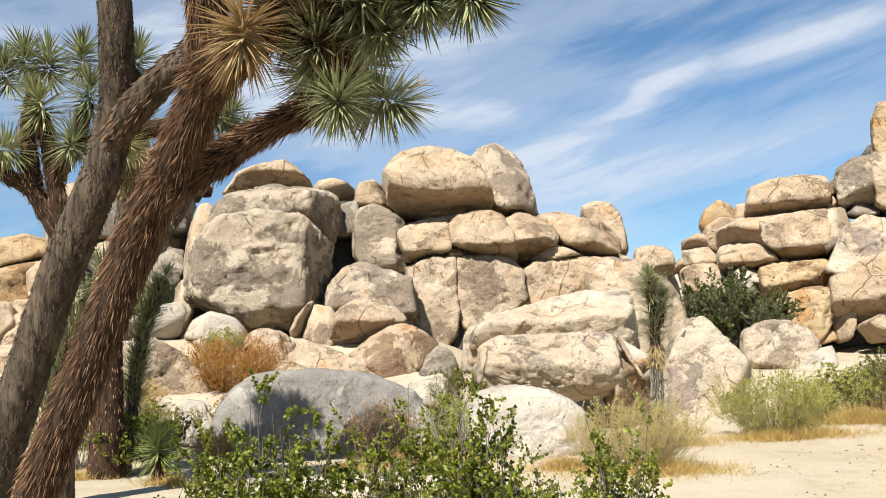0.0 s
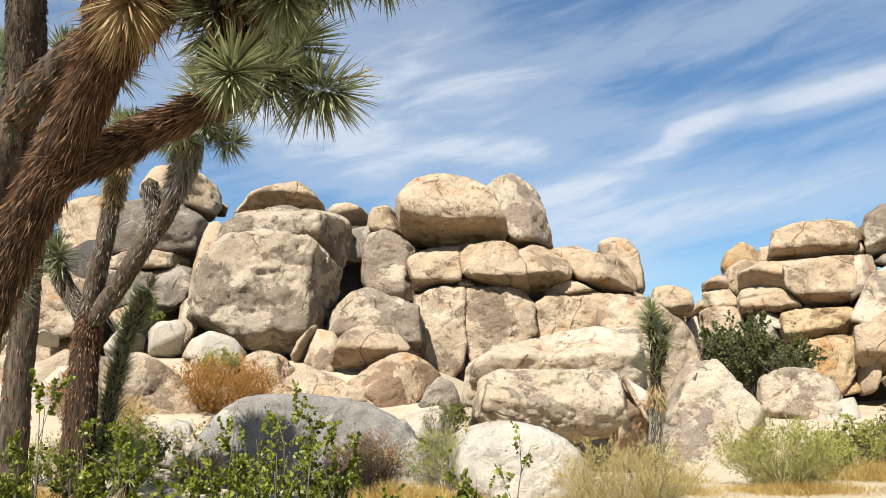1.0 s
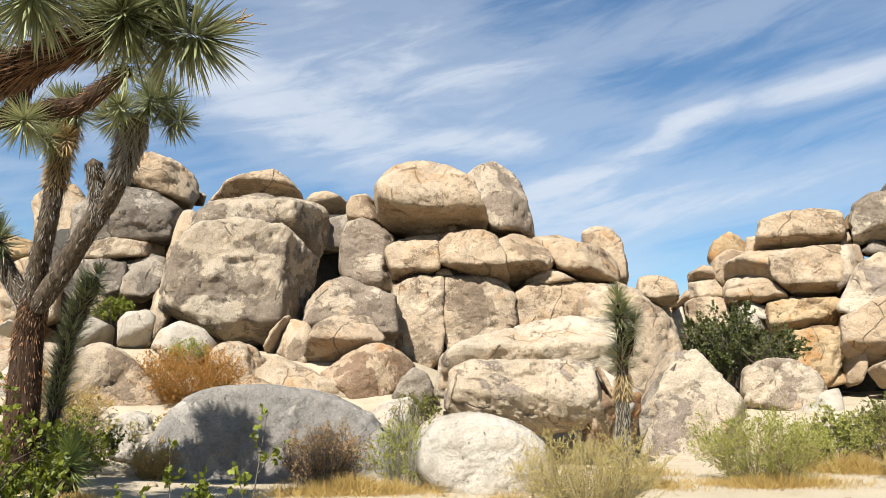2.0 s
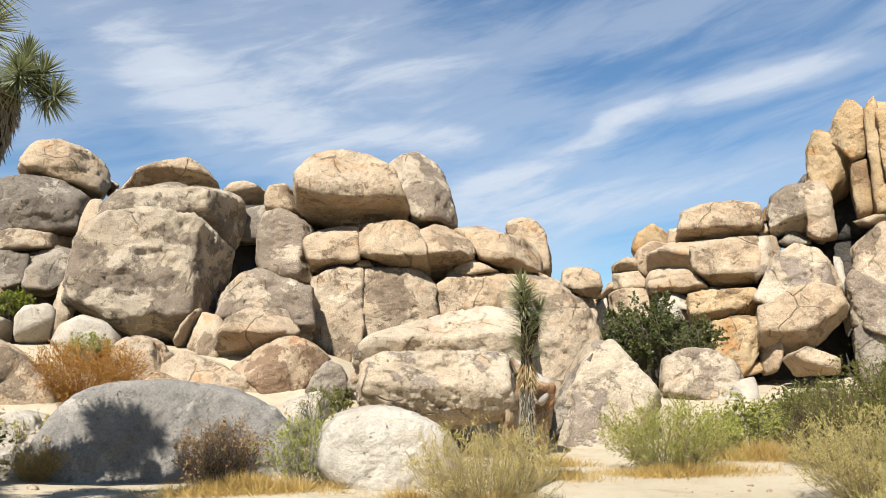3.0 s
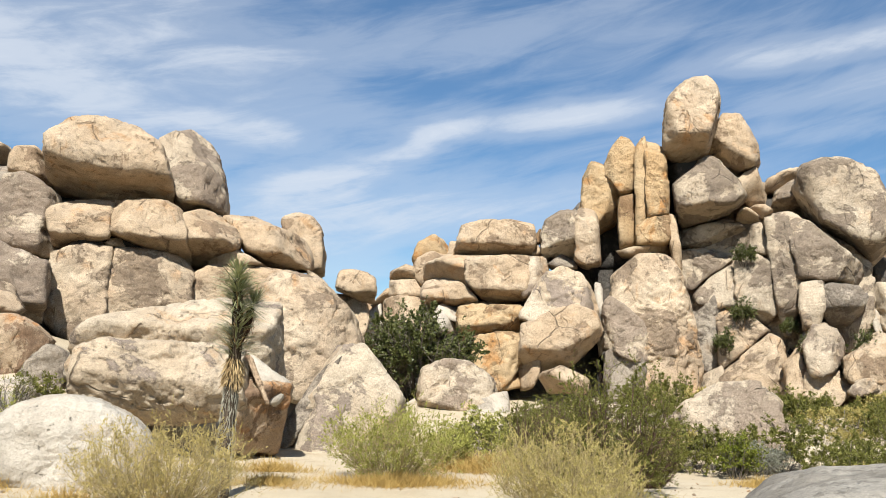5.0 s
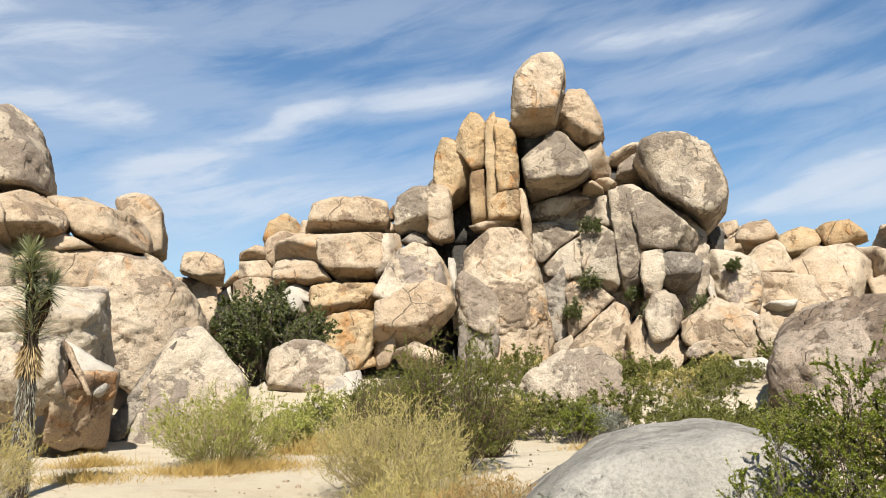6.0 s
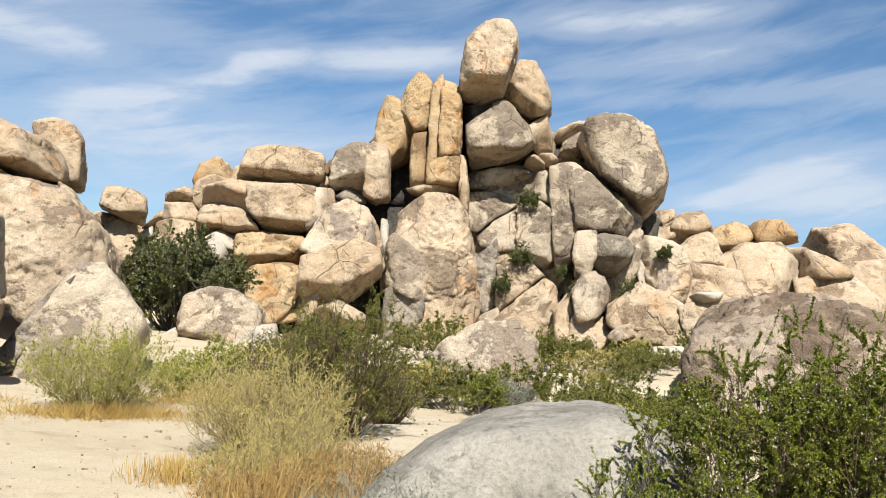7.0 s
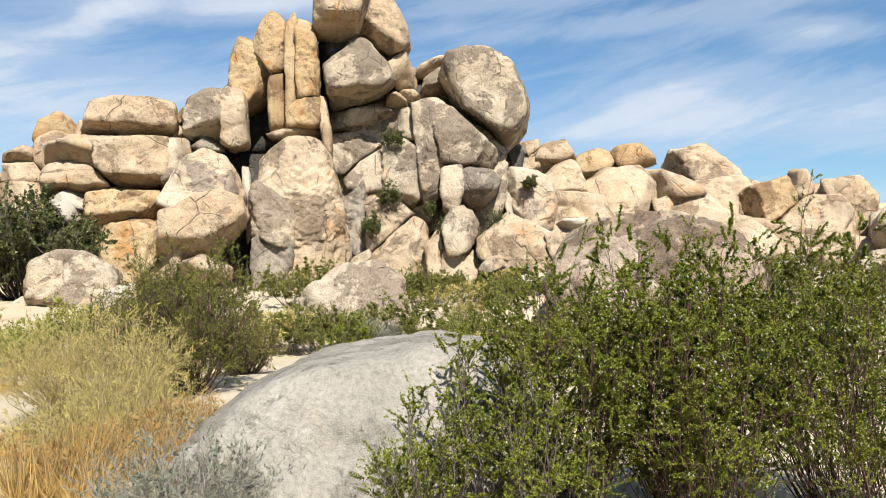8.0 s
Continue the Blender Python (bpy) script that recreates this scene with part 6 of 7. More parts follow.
# ---- the forked Joshua tree beside the start of the way ----
def joshua_by_the_path():
    base = (-3.35, 5.75, on_ground(-3.35, 5.75) - 0.05)
    top = thing("joshua_tree", base, "old Joshua tree with two leaning shaggy brown trunks", "tree", "joshua trees")
    o = np.array(base)

    def rel(pts):
        return [tuple(np.array(p) - o) for p in pts]

    limb(top, "trunk", rel([(-3.55, 6.0, -0.15), (-3.18, 5.88, 0.87), (-2.97, 5.81, 1.4), (-2.62, 5.68, 2.3), (-2.25, 5.57, 3.05), (-2.13, 5.5, 3.51), (-2.08, 5.34, 3.93), (-2.06, 5.19, 4.5)]), (0.17, 0.15, 0.145, 0.14, 0.135, 0.115, 0.11, 0.105), BARK_GREY, THATCH_OLD, 15000, 0.036, 0.0036, 0.4, 11)
    limb(top, "trunk", rel([(-2.95, 5.5, -0.15), (-2.6, 5.37, 0.92), (-2.24, 5.26, 1.67), (-1.88, 5.14, 2.46), (-1.54, 4.96, 3.01), (-1.3, 4.8, 3.41), (-1.27, 4.67, 3.67), (-1.29, 4.53, 4.1)]), (0.14, 0.13, 0.13, 0.13, 0.125, 0.125, 0.11, 0.105), BARK, THATCH, 16000, 0.1, 0.0027, 0.26, 12)
    limb(top, "branch", rel([(-2.16, 5.5, 3.25), (-1.98, 5.41, 3.43), (-1.74, 5.38, 3.65), (-1.61, 5.55, 3.86), (-1.49, 5.62, 4.2)]), (0.1, 0.11, 0.1, 0.1, 0.1), BARK_GREY, THATCH, 900, 0.09, 0.005, 0.2, 13)
    limb(top, "branch", rel([(-1.66, 5.02, 2.78), (-1.41, 5.27, 2.99), (-1.19, 5.44, 3.2), (-0.72, 5.51, 3.44)]), (0.12, 0.095, 0.08, 0.085), BARK, THATCH, 3600, 0.12, 0.0036, 0.32, 14)
    limb(top, "branch", rel([(-1.33, 4.82, 3.38), (-0.99, 4.59, 3.56), (-0.6, 4.4, 3.68), (-0.21, 4.27, 3.78), (0.15, 4.16, 3.85)]), (0.13, 0.12, 0.11, 0.1, 0.1), BARK, THATCH, 4200, 0.15, 0.004, 0.38, 15)
    limb(top, "branch", rel([(-0.62, 4.38, 3.68), (-0.55, 4.4, 3.45), (-0.5, 4.38, 3.1)]), (0.09, 0.08, 0.075), BARK, THATCH, 700, 0.18, 0.006, 0.4, 16)
    for at, d, n, length, mat in (
        ((-0.50, 4.36, 3.08), (0.15, -0.75, -0.55), 230, 0.29, YUCCA_LEAF),
        ((-0.58, 4.42, 3.34), (-0.1, -0.55, 0.3), 330, 0.30, YUCCA_LEAF),
        ((-0.29, 4.30, 3.45), (0.4, -0.4, -0.5), 220, 0.29, YUCCA_LEAF),
        ((-0.60, 5.45, 3.45), (0.2, -0.8, 0.1), 240, 0.38, YUCCA_LEAF),
        ((-0.48, 5.50, 3.62), (0.4, -0.2, 0.6), 240, 0.40, YUCCA_LEAF),
        ((-0.34, 5.55, 3.45), (0.8, -0.2, -0.3), 240, 0.40, YUCCA_LEAF),
        ((-0.62, 5.6, 3.75), (0.0, -0.3, 0.9), 220, 0.38, YUCCA_LEAF),
        ((-0.85, 5.6, 3.62), (-0.2, -0.2, 0.6), 200, 0.36, DARK_LEAF),
        ((0.20, 4.18, 3.56), (0.5, -0.45, -0.55), 220, 0.30, YUCCA_LEAF),
        ((-0.05, 4.25, 3.8), (0.3, -0.4, 0.3), 200, 0.3, YUCCA_LEAF),
        ((-0.50, 4.3, 3.85), (-0.1, -0.5, 0.5), 200, 0.3, DARK_LEAF),
        ((-0.6, 4.4, 3.47), (0.0, -0.7, 0.2), 260, 0.3, DARK_LEAF),
        ((-0.34, 4.27, 3.55), (0.1, -0.8, -0.2), 260, 0.3, YUCCA_LEAF),
        ((-0.03, 4.25, 3.56), (0.3, -0.7, -0.4), 260, 0.3, YUCCA_LEAF),
        ((-0.74, 4.48, 3.6), (-0.2, -0.6, 0.3), 240, 0.3, DARK_LEAF),
        ((-0.15, 4.3, 3.62), (0.2, -0.6, 0.0), 260, 0.3, DARK_LEAF),
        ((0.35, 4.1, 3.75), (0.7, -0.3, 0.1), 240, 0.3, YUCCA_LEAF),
        ((-0.42, 4.25, 3.62), (0.0, -0.8, 0.1), 260, 0.3, DARK_LEAF),
        ((-0.76, 5.52, 3.5), (0.7, 0.1, 0.5), 160, 0.28, YUCCA_LEAF),
        ((-1.48, 5.63, 4.3), (0.1, 0.0, 1.0), 160, 0.28, YUCCA_LEAF),
        ((-2.05, 5.17, 4.6), (0.0, 0.0, 1.0), 160, 0.28, YUCCA_LEAF),
        ((-1.30, 4.5, 4.2), (0.0, 0.0, 1.0), 160, 0.28, YUCCA_LEAF),
    ):
        rosette(top, np.array(at) - o, d, int(n * 1.3), length * 0.86, 0.0082, mat)
    rosette(top, np.array((-0.98, 4.3, 3.5)) - o, (0.0, -0.4, -0.95), 230, 0.34, 0.0075, DEAD_LEAF, 0.1, "dead straw-coloured leaf rosette hanging down")
    stalk = np.array((-0.32, 5.6, 3.5)) - o
    far = np.array((-0.06, 5.79, 3.62)) - o
    spikes = bent(np.linspace(stalk, far, 16), unit(np.linspace(far - stalk, far - stalk, 16) + rng.normal(size=(16, 3)) * 0.12), 0.14, 3, 0.2)
    part("flower_stalk", mesh_parts("flower_stalk", [twigs(np.stack([stalk, (stalk + far) / 2, far])[None], 0.012, 0.006, 6), twigs(spikes, 0.006, 0.003)], DEAD_LEAF), top, "dry brown flower stalk")


joshua_by_the_path()


def young_sprout():
    x, y = -3.35, 6.8
    base = np.array((x, y, on_ground(x, y) - 0.04))
    top = thing("joshua_sprout", tuple(base), "young green Joshua tree stem growing behind an older trunk", "tree", "joshua trees")
    pts = [tuple(np.array(p) - base) for p in ((x, y, base[2]), (-3.2, 6.72, 1.2), (-2.97, 6.65, 1.88), (-2.69, 6.57, 2.4))]
    limb(top, "trunk", pts, (0.06, 0.05, 0.045, 0.04), BARK, THATCH, 300, 0.14, 0.006, 0.4, 21)
    leafy_column(top, pts, (0.06, 0.05, 0.045, 0.04), 420, 0.26, 0.008, YUCCA_LEAF, 0.25, 1.0, 0.75)
    rosette(top, pts[-1], (0.35, 0, 1), 120, 0.26, 0.008, YUCCA_LEAF)


young_sprout()


def joshua_left():
    base = np.array((-5.45, 11.9, on_ground(-5.45, 11.9) - 0.05))
    top = thing("joshua_tree", tuple(base), "branching Joshua tree with many green leaf rosettes", "tree", "joshua trees")

    def rel(pts):
        return [tuple(np.array(p) - base) for p in pts]

    limb(top, "trunk", rel([(-5.45, 11.9, -0.2), (-5.4, 11.8, 1.5), (-5.3, 11.67, 2.89), (-5.25, 11.56, 3.72)]), (0.24, 0.19, 0.17, 0.15), BARK_GREY, THATCH, 1200, 0.1, 0.007, 0.2, 31)
    for pts in ([(-5.28, 11.58, 3.65), (-5.62, 11.46, 4.35), (-6.08, 11.43, 4.62), (-6.5, 11.39, 5.0)],
                [(-5.24, 11.56, 3.7), (-5.33, 11.44, 4.54), (-5.39, 11.37, 5.02), (-5.4, 11.2, 5.35)],
                [(-5.33, 11.44, 4.5), (-5.0, 11.35, 4.9), (-4.8, 11.3, 5.5)],
                [(-5.62, 11.46, 4.4), (-5.7, 11.4, 5.1), (-5.6, 11.45, 5.9)],
                [(-5.0, 11.35, 4.9), (-4.6, 11.4, 5.0), (-4.2, 11.5, 6.0)],
                [(-4.6, 11.4, 5.0), (-3.7, 11.5, 5.2), (-3.15, 11.55, 5.7)]):
        limb(top, "branch", rel(pts), tuple(np.linspace(0.13, 0.09, len(pts))), BARK, THATCH, 500, 0.16, 0.007, 0.3, 32)
    for at, d, mat in (
        ((-5.35, 11.12, 5.39), (0, -0.6, 0.5), YUCCA_PALE), ((-4.76, 11.29, 5.58), (0.2, -0.5, 0.6), YUCCA_LEAF),
        ((-5.93, 11.25, 5.95), (-0.2, -0.3, 0.8), YUCCA_LEAF), ((-5.42, 11.42, 6.12), (0, -0.1, 1), YUCCA_LEAF),
        ((-4.94, 11.41, 6.17), (0.1, -0.1, 1), YUCCA_LEAF), ((-5.85, 11.2, 4.87), (-0.3, -0.6, 0), YUCCA_PALE),
        ((-4.35, 11.37, 4.96), (0.3, -0.6, -0.2), YUCCA_PALE), ((-4.94, 11.18, 4.94), (0.1, -0.6, -0.4), YUCCA_LEAF),
        ((-5.79, 11.51, 6.25), (-0.2, 0, 1), YUCCA_LEAF), ((-4.2, 11.51, 6.1), (0.2, 0, 1), YUCCA_LEAF),
        ((-3.12, 11.55, 5.75), (0.3, -0.3, 0.6), YUCCA_PALE), ((-6.5, 11.3, 5.1), (-0.5, -0.3, 0.5), YUCCA_LEAF),
    ):
        rosette(top, np.array(at) - base, d, 230, 0.46, 0.012, mat)


joshua_left()


def joshua_forked():
    base = np.array((-6.05, 15.15, on_ground(-6.05, 15.15) - 0.05))
    top = thing("joshua_tree", tuple(base), "forked grey-barked Joshua tree with few leaf rosettes", "tree", "joshua trees")

    def rel(pts):
        return [tuple(np.array(p) - base) for p in pts]

    limb(top, "trunk", rel([(-6.05, 15.15, -0.2), (-5.98, 15.0, 1.0), (-5.98, 15.0, 2.42), (-5.86, 14.89, 3.05)]), (0.36, 0.27, 0.24, 0.22), BARK, THATCH, 2400, 0.12, 0.009, 0.3, 41)
    for pts, r in (([(-5.86, 14.89, 2.9), (-5.39, 14.7, 3.4), (-4.83, 14.4, 4.15), (-4.4, 14.2, 4.6), (-4.12, 13.97, 5.2), (-3.85, 13.7, 5.75)], 0.14),
                   ([(-5.95, 14.95, 2.9), (-6.46, 14.97, 3.6), (-6.75, 14.95, 4.21)], 0.13),
                   ([(-5.9, 14.87, 2.95), (-5.75, 14.7, 3.6), (-5.54, 14.46, 4.11), (-5.39, 14.33, 4.9), (-5.2, 14.2, 5.6)], 0.13),
                   ([(-4.62, 14.3, 4.3), (-4.62, 14.2, 4.75), (-4.67, 14.09, 5.15)], 0.1)):
        limb(top, "branch", rel(pts), tuple(np.linspace(r * 1.3, 0.135, len(pts))), BARK_GREY, THATCH_GREY, 900, 0.12, 0.008, 0.28, 42)
    limb(top, "branch", rel([(-4.2, 14.03, 5.0), (-4.0, 13.86, 5.4), (-3.84, 13.69, 5.78)]), (0.15, 0.18, 0.17), BARK_GREY, THATCH_GREY, 1400, 0.2, 0.009, 0.35, 43)
    limb(top, "branch", rel([(-5.39, 14.33, 4.9), (-5.28, 14.25, 5.3), (-5.1, 14.16, 5.9)]), (0.12, 0.13, 0.12), BARK, DEAD_LEAF, 900, 0.22, 0.008, 0.6, 44)
    for at, d, mat in (
        ((-3.92, 13.35, 5.75), (-0.1, -0.95, 0.25), YUCCA_PALE), ((-3.45, 13.7, 5.95), (0.6, -0.3, 0.5), YUCCA_LEAF),
        ((-3.3, 13.75, 5.72), (0.8, -0.4, 0.0), YUCCA_LEAF), ((-3.7, 13.85, 6.2), (0.2, -0.1, 1), YUCCA_LEAF),
        ((-3.6, 13.5, 5.9), (0.4, -0.8, 0.3), YUCCA_LEAF), ((-4.15, 13.7, 5.7), (-0.6, -0.6, 0.2), YUCCA_LEAF),
        ((-4.95, 14.0, 6.0), (0.3, -0.6, 0.5), YUCCA_LEAF), ((-5.2, 14.1, 6.05), (-0.1, -0.6, 0.7), YUCCA_PALE),
        ((-5.3, 14.0, 5.5), (-0.2, -0.8, 0.1), YUCCA_PALE), ((-5.5, 14.2, 5.8), (-0.6, -0.3, 0.5), YUCCA_LEAF),
        ((-6.8, 14.95, 4.4), (-0.2, -0.2, 1), YUCCA_LEAF), ((-6.45, 14.8, 4.0), (-0.1, -0.4, 1), YUCCA_LEAF),
    ):
        rosette(top, np.array(at) - base, d, 230, 0.42, 0.013, mat)
    rosette(top, np.array((-5.1, 14.0, 5.6)) - base, (0.3, -0.5, -0.8), 160, 0.34, 0.012, DEAD_LEAF, 0.2, "dead straw-coloured leaf skirt")


joshua_forked()


def joshua_column_dark():
    base = np.array((-6.1, 16.0, on_ground(-6.1, 16.0) - 0.05))
    top = thing("joshua_tree", tuple(base), "slim young Joshua tree clothed in dark leaves", "tree", "joshua trees")
    pts = [tuple(np.array(p) - base) for p in ((-6.1, 16.0, -0.1), (-5.9, 15.83, 0.7), (-5.76, 15.7, 1.6), (-5.48, 15.52, 2.7), (-5.09, 15.4, 3.45))]
    rad = (0.13, 0.12, 0.11, 0.1, 0.09)
    limb(top, "trunk", pts, rad, BARK_GREY, THATCH_GREY, 900, 0.2, 0.009, 0.3, 51)
    leafy_column(top, pts, rad, 1300, 0.3, 0.011, YUCCA_LEAF, 0.42, 1.0, 1.5)
    rosette(top, pts[-1], (0.4, -0.2, 0.9), 160, 0.32, 0.011, YUCCA_LEAF)


joshua_column_dark()


def joshua_small():
    base = np.array((3.78, 15.1, on_ground(3.78, 15.1) - 0.04))
    top = thing("joshua_tree", tuple(base), "small single-stemmed Joshua tree with skirt of dead leaves", "tree", "joshua trees")
    pts = [(0, 0, 0), (0.02, 0, 0.9), (0.04, -0.08, 1.8), (0.05, -0.15, 2.4), (-0.01, -0.25, 3.1)]
    rad = (0.13, 0.11, 0.095, 0.085, 0.07)
    v, f, line, r, d = path_tube(pts, rad, seed=61)
    part("trunk", mesh_parts("trunk", [(v, f)], BARK_GREY, True), top)
    n = len(line)
    low, gold = int(n * 0.47), int(n * 0.6)
    part("dead_leaf_skirt", mesh_parts("dead_leaf_skirt", [thatch_on(line[2:low], r[2:low], d[2:low], 1500, 0.15, 0.006, 0.12)], GREY_GRASS), top, "bleached grey dead leaf skirt")
    part("dead_leaf_skirt", mesh_parts("dead_leaf_skirt", [thatch_on(line[low:gold], r[low:gold], d[low:gold], 600, 0.17, 0.007, 0.5)], DEAD_LEAF), top, "golden brown dead leaves")
    for count, length, flare, leaf in ((330, 0.33, 4.0, YUCCA_LEAF), (150, 0.34, 3.0, YUCCA_PALE), (60, 0.3, 2.0, DEAD_LEAF)):
        part("leaf_column", mesh_parts("leaf_column", [thatch_on(line[gold:], r[gold:], d[gold:], count, length, 0.0095, flare, True)], leaf), top)
    side = [(0.05, -0.14, 2.2), (0.18, -0.12, 2.45), (0.22, -0.1, 2.75)]
    limb(top, "branch", side, (0.06, 0.06, 0.05), BARK, THATCH, 120, 0.14, 0.006, 0.4, 62)
    rosette(top, side[-1], (0.45, -0.1, 0.9), 170, 0.31, 0.0095, YUCCA_LEAF, 0.6)
    rosette(top, pts[-1], (-0.1, -0.1, 1), 190, 0.33, 0.0095, YUCCA_PALE, 0.2)
    rosette(top, (0.0, -0.2, 2.85), (0, -0.5, 0.6), 150, 0.31, 0.0095, YUCCA_LEAF, 0.8)


joshua_small()


def yucca_rosette(x, y, label):
    z = on_ground(x, y)
    top = thing("yucca", (x, y, z - 0.03), label, "yucca", "low yuccas")
    limb(top, "stem", [(0, 0, 0), (0, 0, 0.25), (0, 0, 0.45)], (0.1, 0.09, 0.07), BARK, THATCH, 160, 0.2, 0.01, 0.6, 71)
    rosette(top, (0, 0, 0.5), (0, -0.2, 1), 240, 0.52, 0.013, YUCCA_BRIGHT, 0.9)
    return top


yucca_rosette(-4.95, 14.6, "low pale green yucca rosette on sandy ground")

# ---- shrubs ----
GREEN = "leafy green creosote bush with thin grey stems"
for x, y, w, h, n in ((-0.72, 3.3, 0.56, 1.56, 32000), (-0.2, 3.4, 0.46, 1.5, 24000), (0.12, 3.15, 0.38, 1.53, 22000), (0.6, 3.15, 0.32, 1.4, 16000), (0.35, 3.25, 0.4, 1.26, 13000), (-1.05, 3.6, 0.4, 1.2, 9000)):
    shrub("creosote_bush", x, y, w, h, GREEN, CREOSOTE, STEM, 70, 11, int(n * 2.0), (0.0145, 0.006), 0.97, 0.36, 0.004, crown=(0.26, 0.76), reach=0.45, fluff=60, clump=0.5)
shrub("creosote_bush", -1.35, 7.0, 1.2, 1.0, GREEN, CREOSOTE, STEM_GREY, 30, 8, 7000, (0.03, 0.011), fine=True)
for x, y, w, h, n in ((9.5, 6.85, 1.2, 1.72, 44000), (10.15, 6.5, 1.5, 1.95, 60000), (10.95, 5.8, 1.7, 2.0, 48000), (9.75, 6.0, 1.2, 1.5, 40000), (10.45, 5.2, 1.5, 1.5, 24000)):
    shrub("creosote_bush", x, y, w, h, GREEN, CREOSOTE, RED_STEM, 70, 11, int(n * 2.4), (0.0155, 0.0064), 0.97, 0.2, 0.005, follow=0.1, crown=(0.34, 0.8), reach=0.62, fluff=n // 60, bias=1.6, clump=0.9)
for x, y, w, h, n in ((8.5, 7.1, 0.75, 1.0, 6000), (9.0, 7.15, 0.95, 1.38, 18000), (8.95, 6.6, 0.8, 0.95, 9000)):
    shrub("creosote_bush", x, y, w, h, GREEN, CREOSOTE, STEM, 22, 11, int(n * 2.3), (0.0155, 0.0064), 0.97, 0.25, 0.006, reach=0.8, fluff=n // 100, clump=1.0)
for x, y, w, h, n in ((9.95, 14.8, 2.2, 2.0, 34000), (11.6, 16.6, 1.3, 1.0, 7000), (9.9, 17.6, 1.6, 1.5, 10000), (11.2, 18.9, 2.2, 1.7, 12000)):
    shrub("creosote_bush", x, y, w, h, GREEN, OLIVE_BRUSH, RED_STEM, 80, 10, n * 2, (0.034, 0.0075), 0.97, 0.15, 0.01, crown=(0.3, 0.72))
STRAWY = "dry straw-green rounded desert shrub with bleached stems"
shrub("desert_shrub", 3.0, 13.5, 2.3, 1.12, STRAWY, PALE_STRAW, STRAW_STEM, 190, 8, 30000, (0.03, 0.0045), 0.97, 0.1, 0.005, follow=1.0, fine=True, bias=0.7)
shrub("desert_shrub", 6.95, 17.9, 2.7, 1.35, "pale green rounded desert shrub on sand", GREEN_SAGE, STRAW_STEM, 150, 9, 34000, (0.045, 0.0064), 0.97, 0.1, 0.006, follow=1.2, bias=0.6)
shrub("desert_shrub", 8.15, 13.0, 2.3, 1.22, STRAWY, SAGE_LEAF, STRAW_STEM, 170, 8, 34000, (0.03, 0.005), 0.97, 0.1, 0.005, follow=1.0, fine=True, bias=0.7)
shrub("desert_shrub", 7.3, 8.1, 1.2, 0.68, "low grey-green desert shrub with fine twigs", GREY_SAGE, STEM_GREY, 100, 9, 14000, (0.03, 0.0042), 0.97, 0.12, 0.004, follow=1.6)
shrub("desert_shrub", -1.25, 16.7, 1.7, 1.15, "red-brown dry flowering shrub beside a boulder", RED_LEAF, STEM, 90, 9, 8000, (0.045, 0.013), 0.95, 0.3, 0.008)
shrub("desert_shrub", 0.2, 16.9, 1.6, 1.25, STRAWY, GREEN_SAGE, STEM_GREY, 80, 9, 8000, (0.055, 0.009), 0.95, 0.2, 0.008, follow=1.0)
shrub("desert_shrub", -5.6, 22.0, 3.1, 1.45, "rust-coloured dry shrub growing between boulders", RUST_LEAF, RUST_LEAF, 190, 8, 22000, (0.08, 0.0075), 0.97, 0.1, 0.007, z=1.2, follow=1.8)
shrub("scrub_oak", 11.3, 32.4, 4.3, 3.1, "dark green dense scrub oak among boulders", OAK_LEAF, STEM, 70, 12, 44000, (0.09, 0.04), 0.98, 0.3, 0.03, follow=0.1, crown=(0.36, 0.8), clump=1.1)
shrub("desert_shrub", -6.3, 24.2, 1.3, 0.6, "pale green low shrub growing between boulders", GREEN_SAGE, STEM_GREY, 60, 8, 3500, (0.06, 0.012), z=2.35)
shrub("desert_shrub", -9.8, 27.6, 1.4, 0.9, "small dark green shrub between boulders", CREOSOTE, STEM, 40, 8, 3000, (0.09, 0.035), z=3.7)
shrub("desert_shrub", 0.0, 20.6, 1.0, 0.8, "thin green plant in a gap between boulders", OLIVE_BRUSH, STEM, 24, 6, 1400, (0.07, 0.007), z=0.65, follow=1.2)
shrub("desert_shrub", -6.4, 17.4, 1.7, 1.1, "brownish dry shrub beside small pale boulders", RED_LEAF, STEM, 70, 9, 5000, (0.05, 0.012), z=0.0)
shrub("creosote_bush", -5.7, 15.5, 1.7, 1.2, GREEN, CREOSOTE, STEM, 36, 9, 9000, (0.045, 0.018))
shrub("desert_shrub", -4.75, 17.6, 1.0, 0.75, "dry straw-coloured shrub beside a grey boulder", STRAW, STRAW_STEM, 80, 8, 5000, (0.05, 0.007), 0.97, 0.12, 0.005, follow=1.4)
shrub("creosote_bush", -6.0, 17.3, 1.5, 1.0, GREEN, CREOSOTE, RED_STEM, 40, 8, 8000, (0.04, 0.016))
shrub("desert_shrub", -7.2, 16.6, 1.2, 0.9, "dry straw-coloured shrub under Joshua trees", SAGE_LEAF, STEM_GREY, 60, 8, 4000, (0.05, 0.009))
shrub("desert_shrub", 16.0, 19.2, 1.5, 0.7, "low grey-green shrub in front of pale boulder", GREY_SAGE, STEM_GREY, 70, 9, 6000, (0.06, 0.013))
shrub("desert_shrub", 15.0, 18.6, 1.0, 0.9, "small green shrub in front of pale boulder", CREOSOTE, STEM, 30, 8, 3000, (0.05, 0.02))
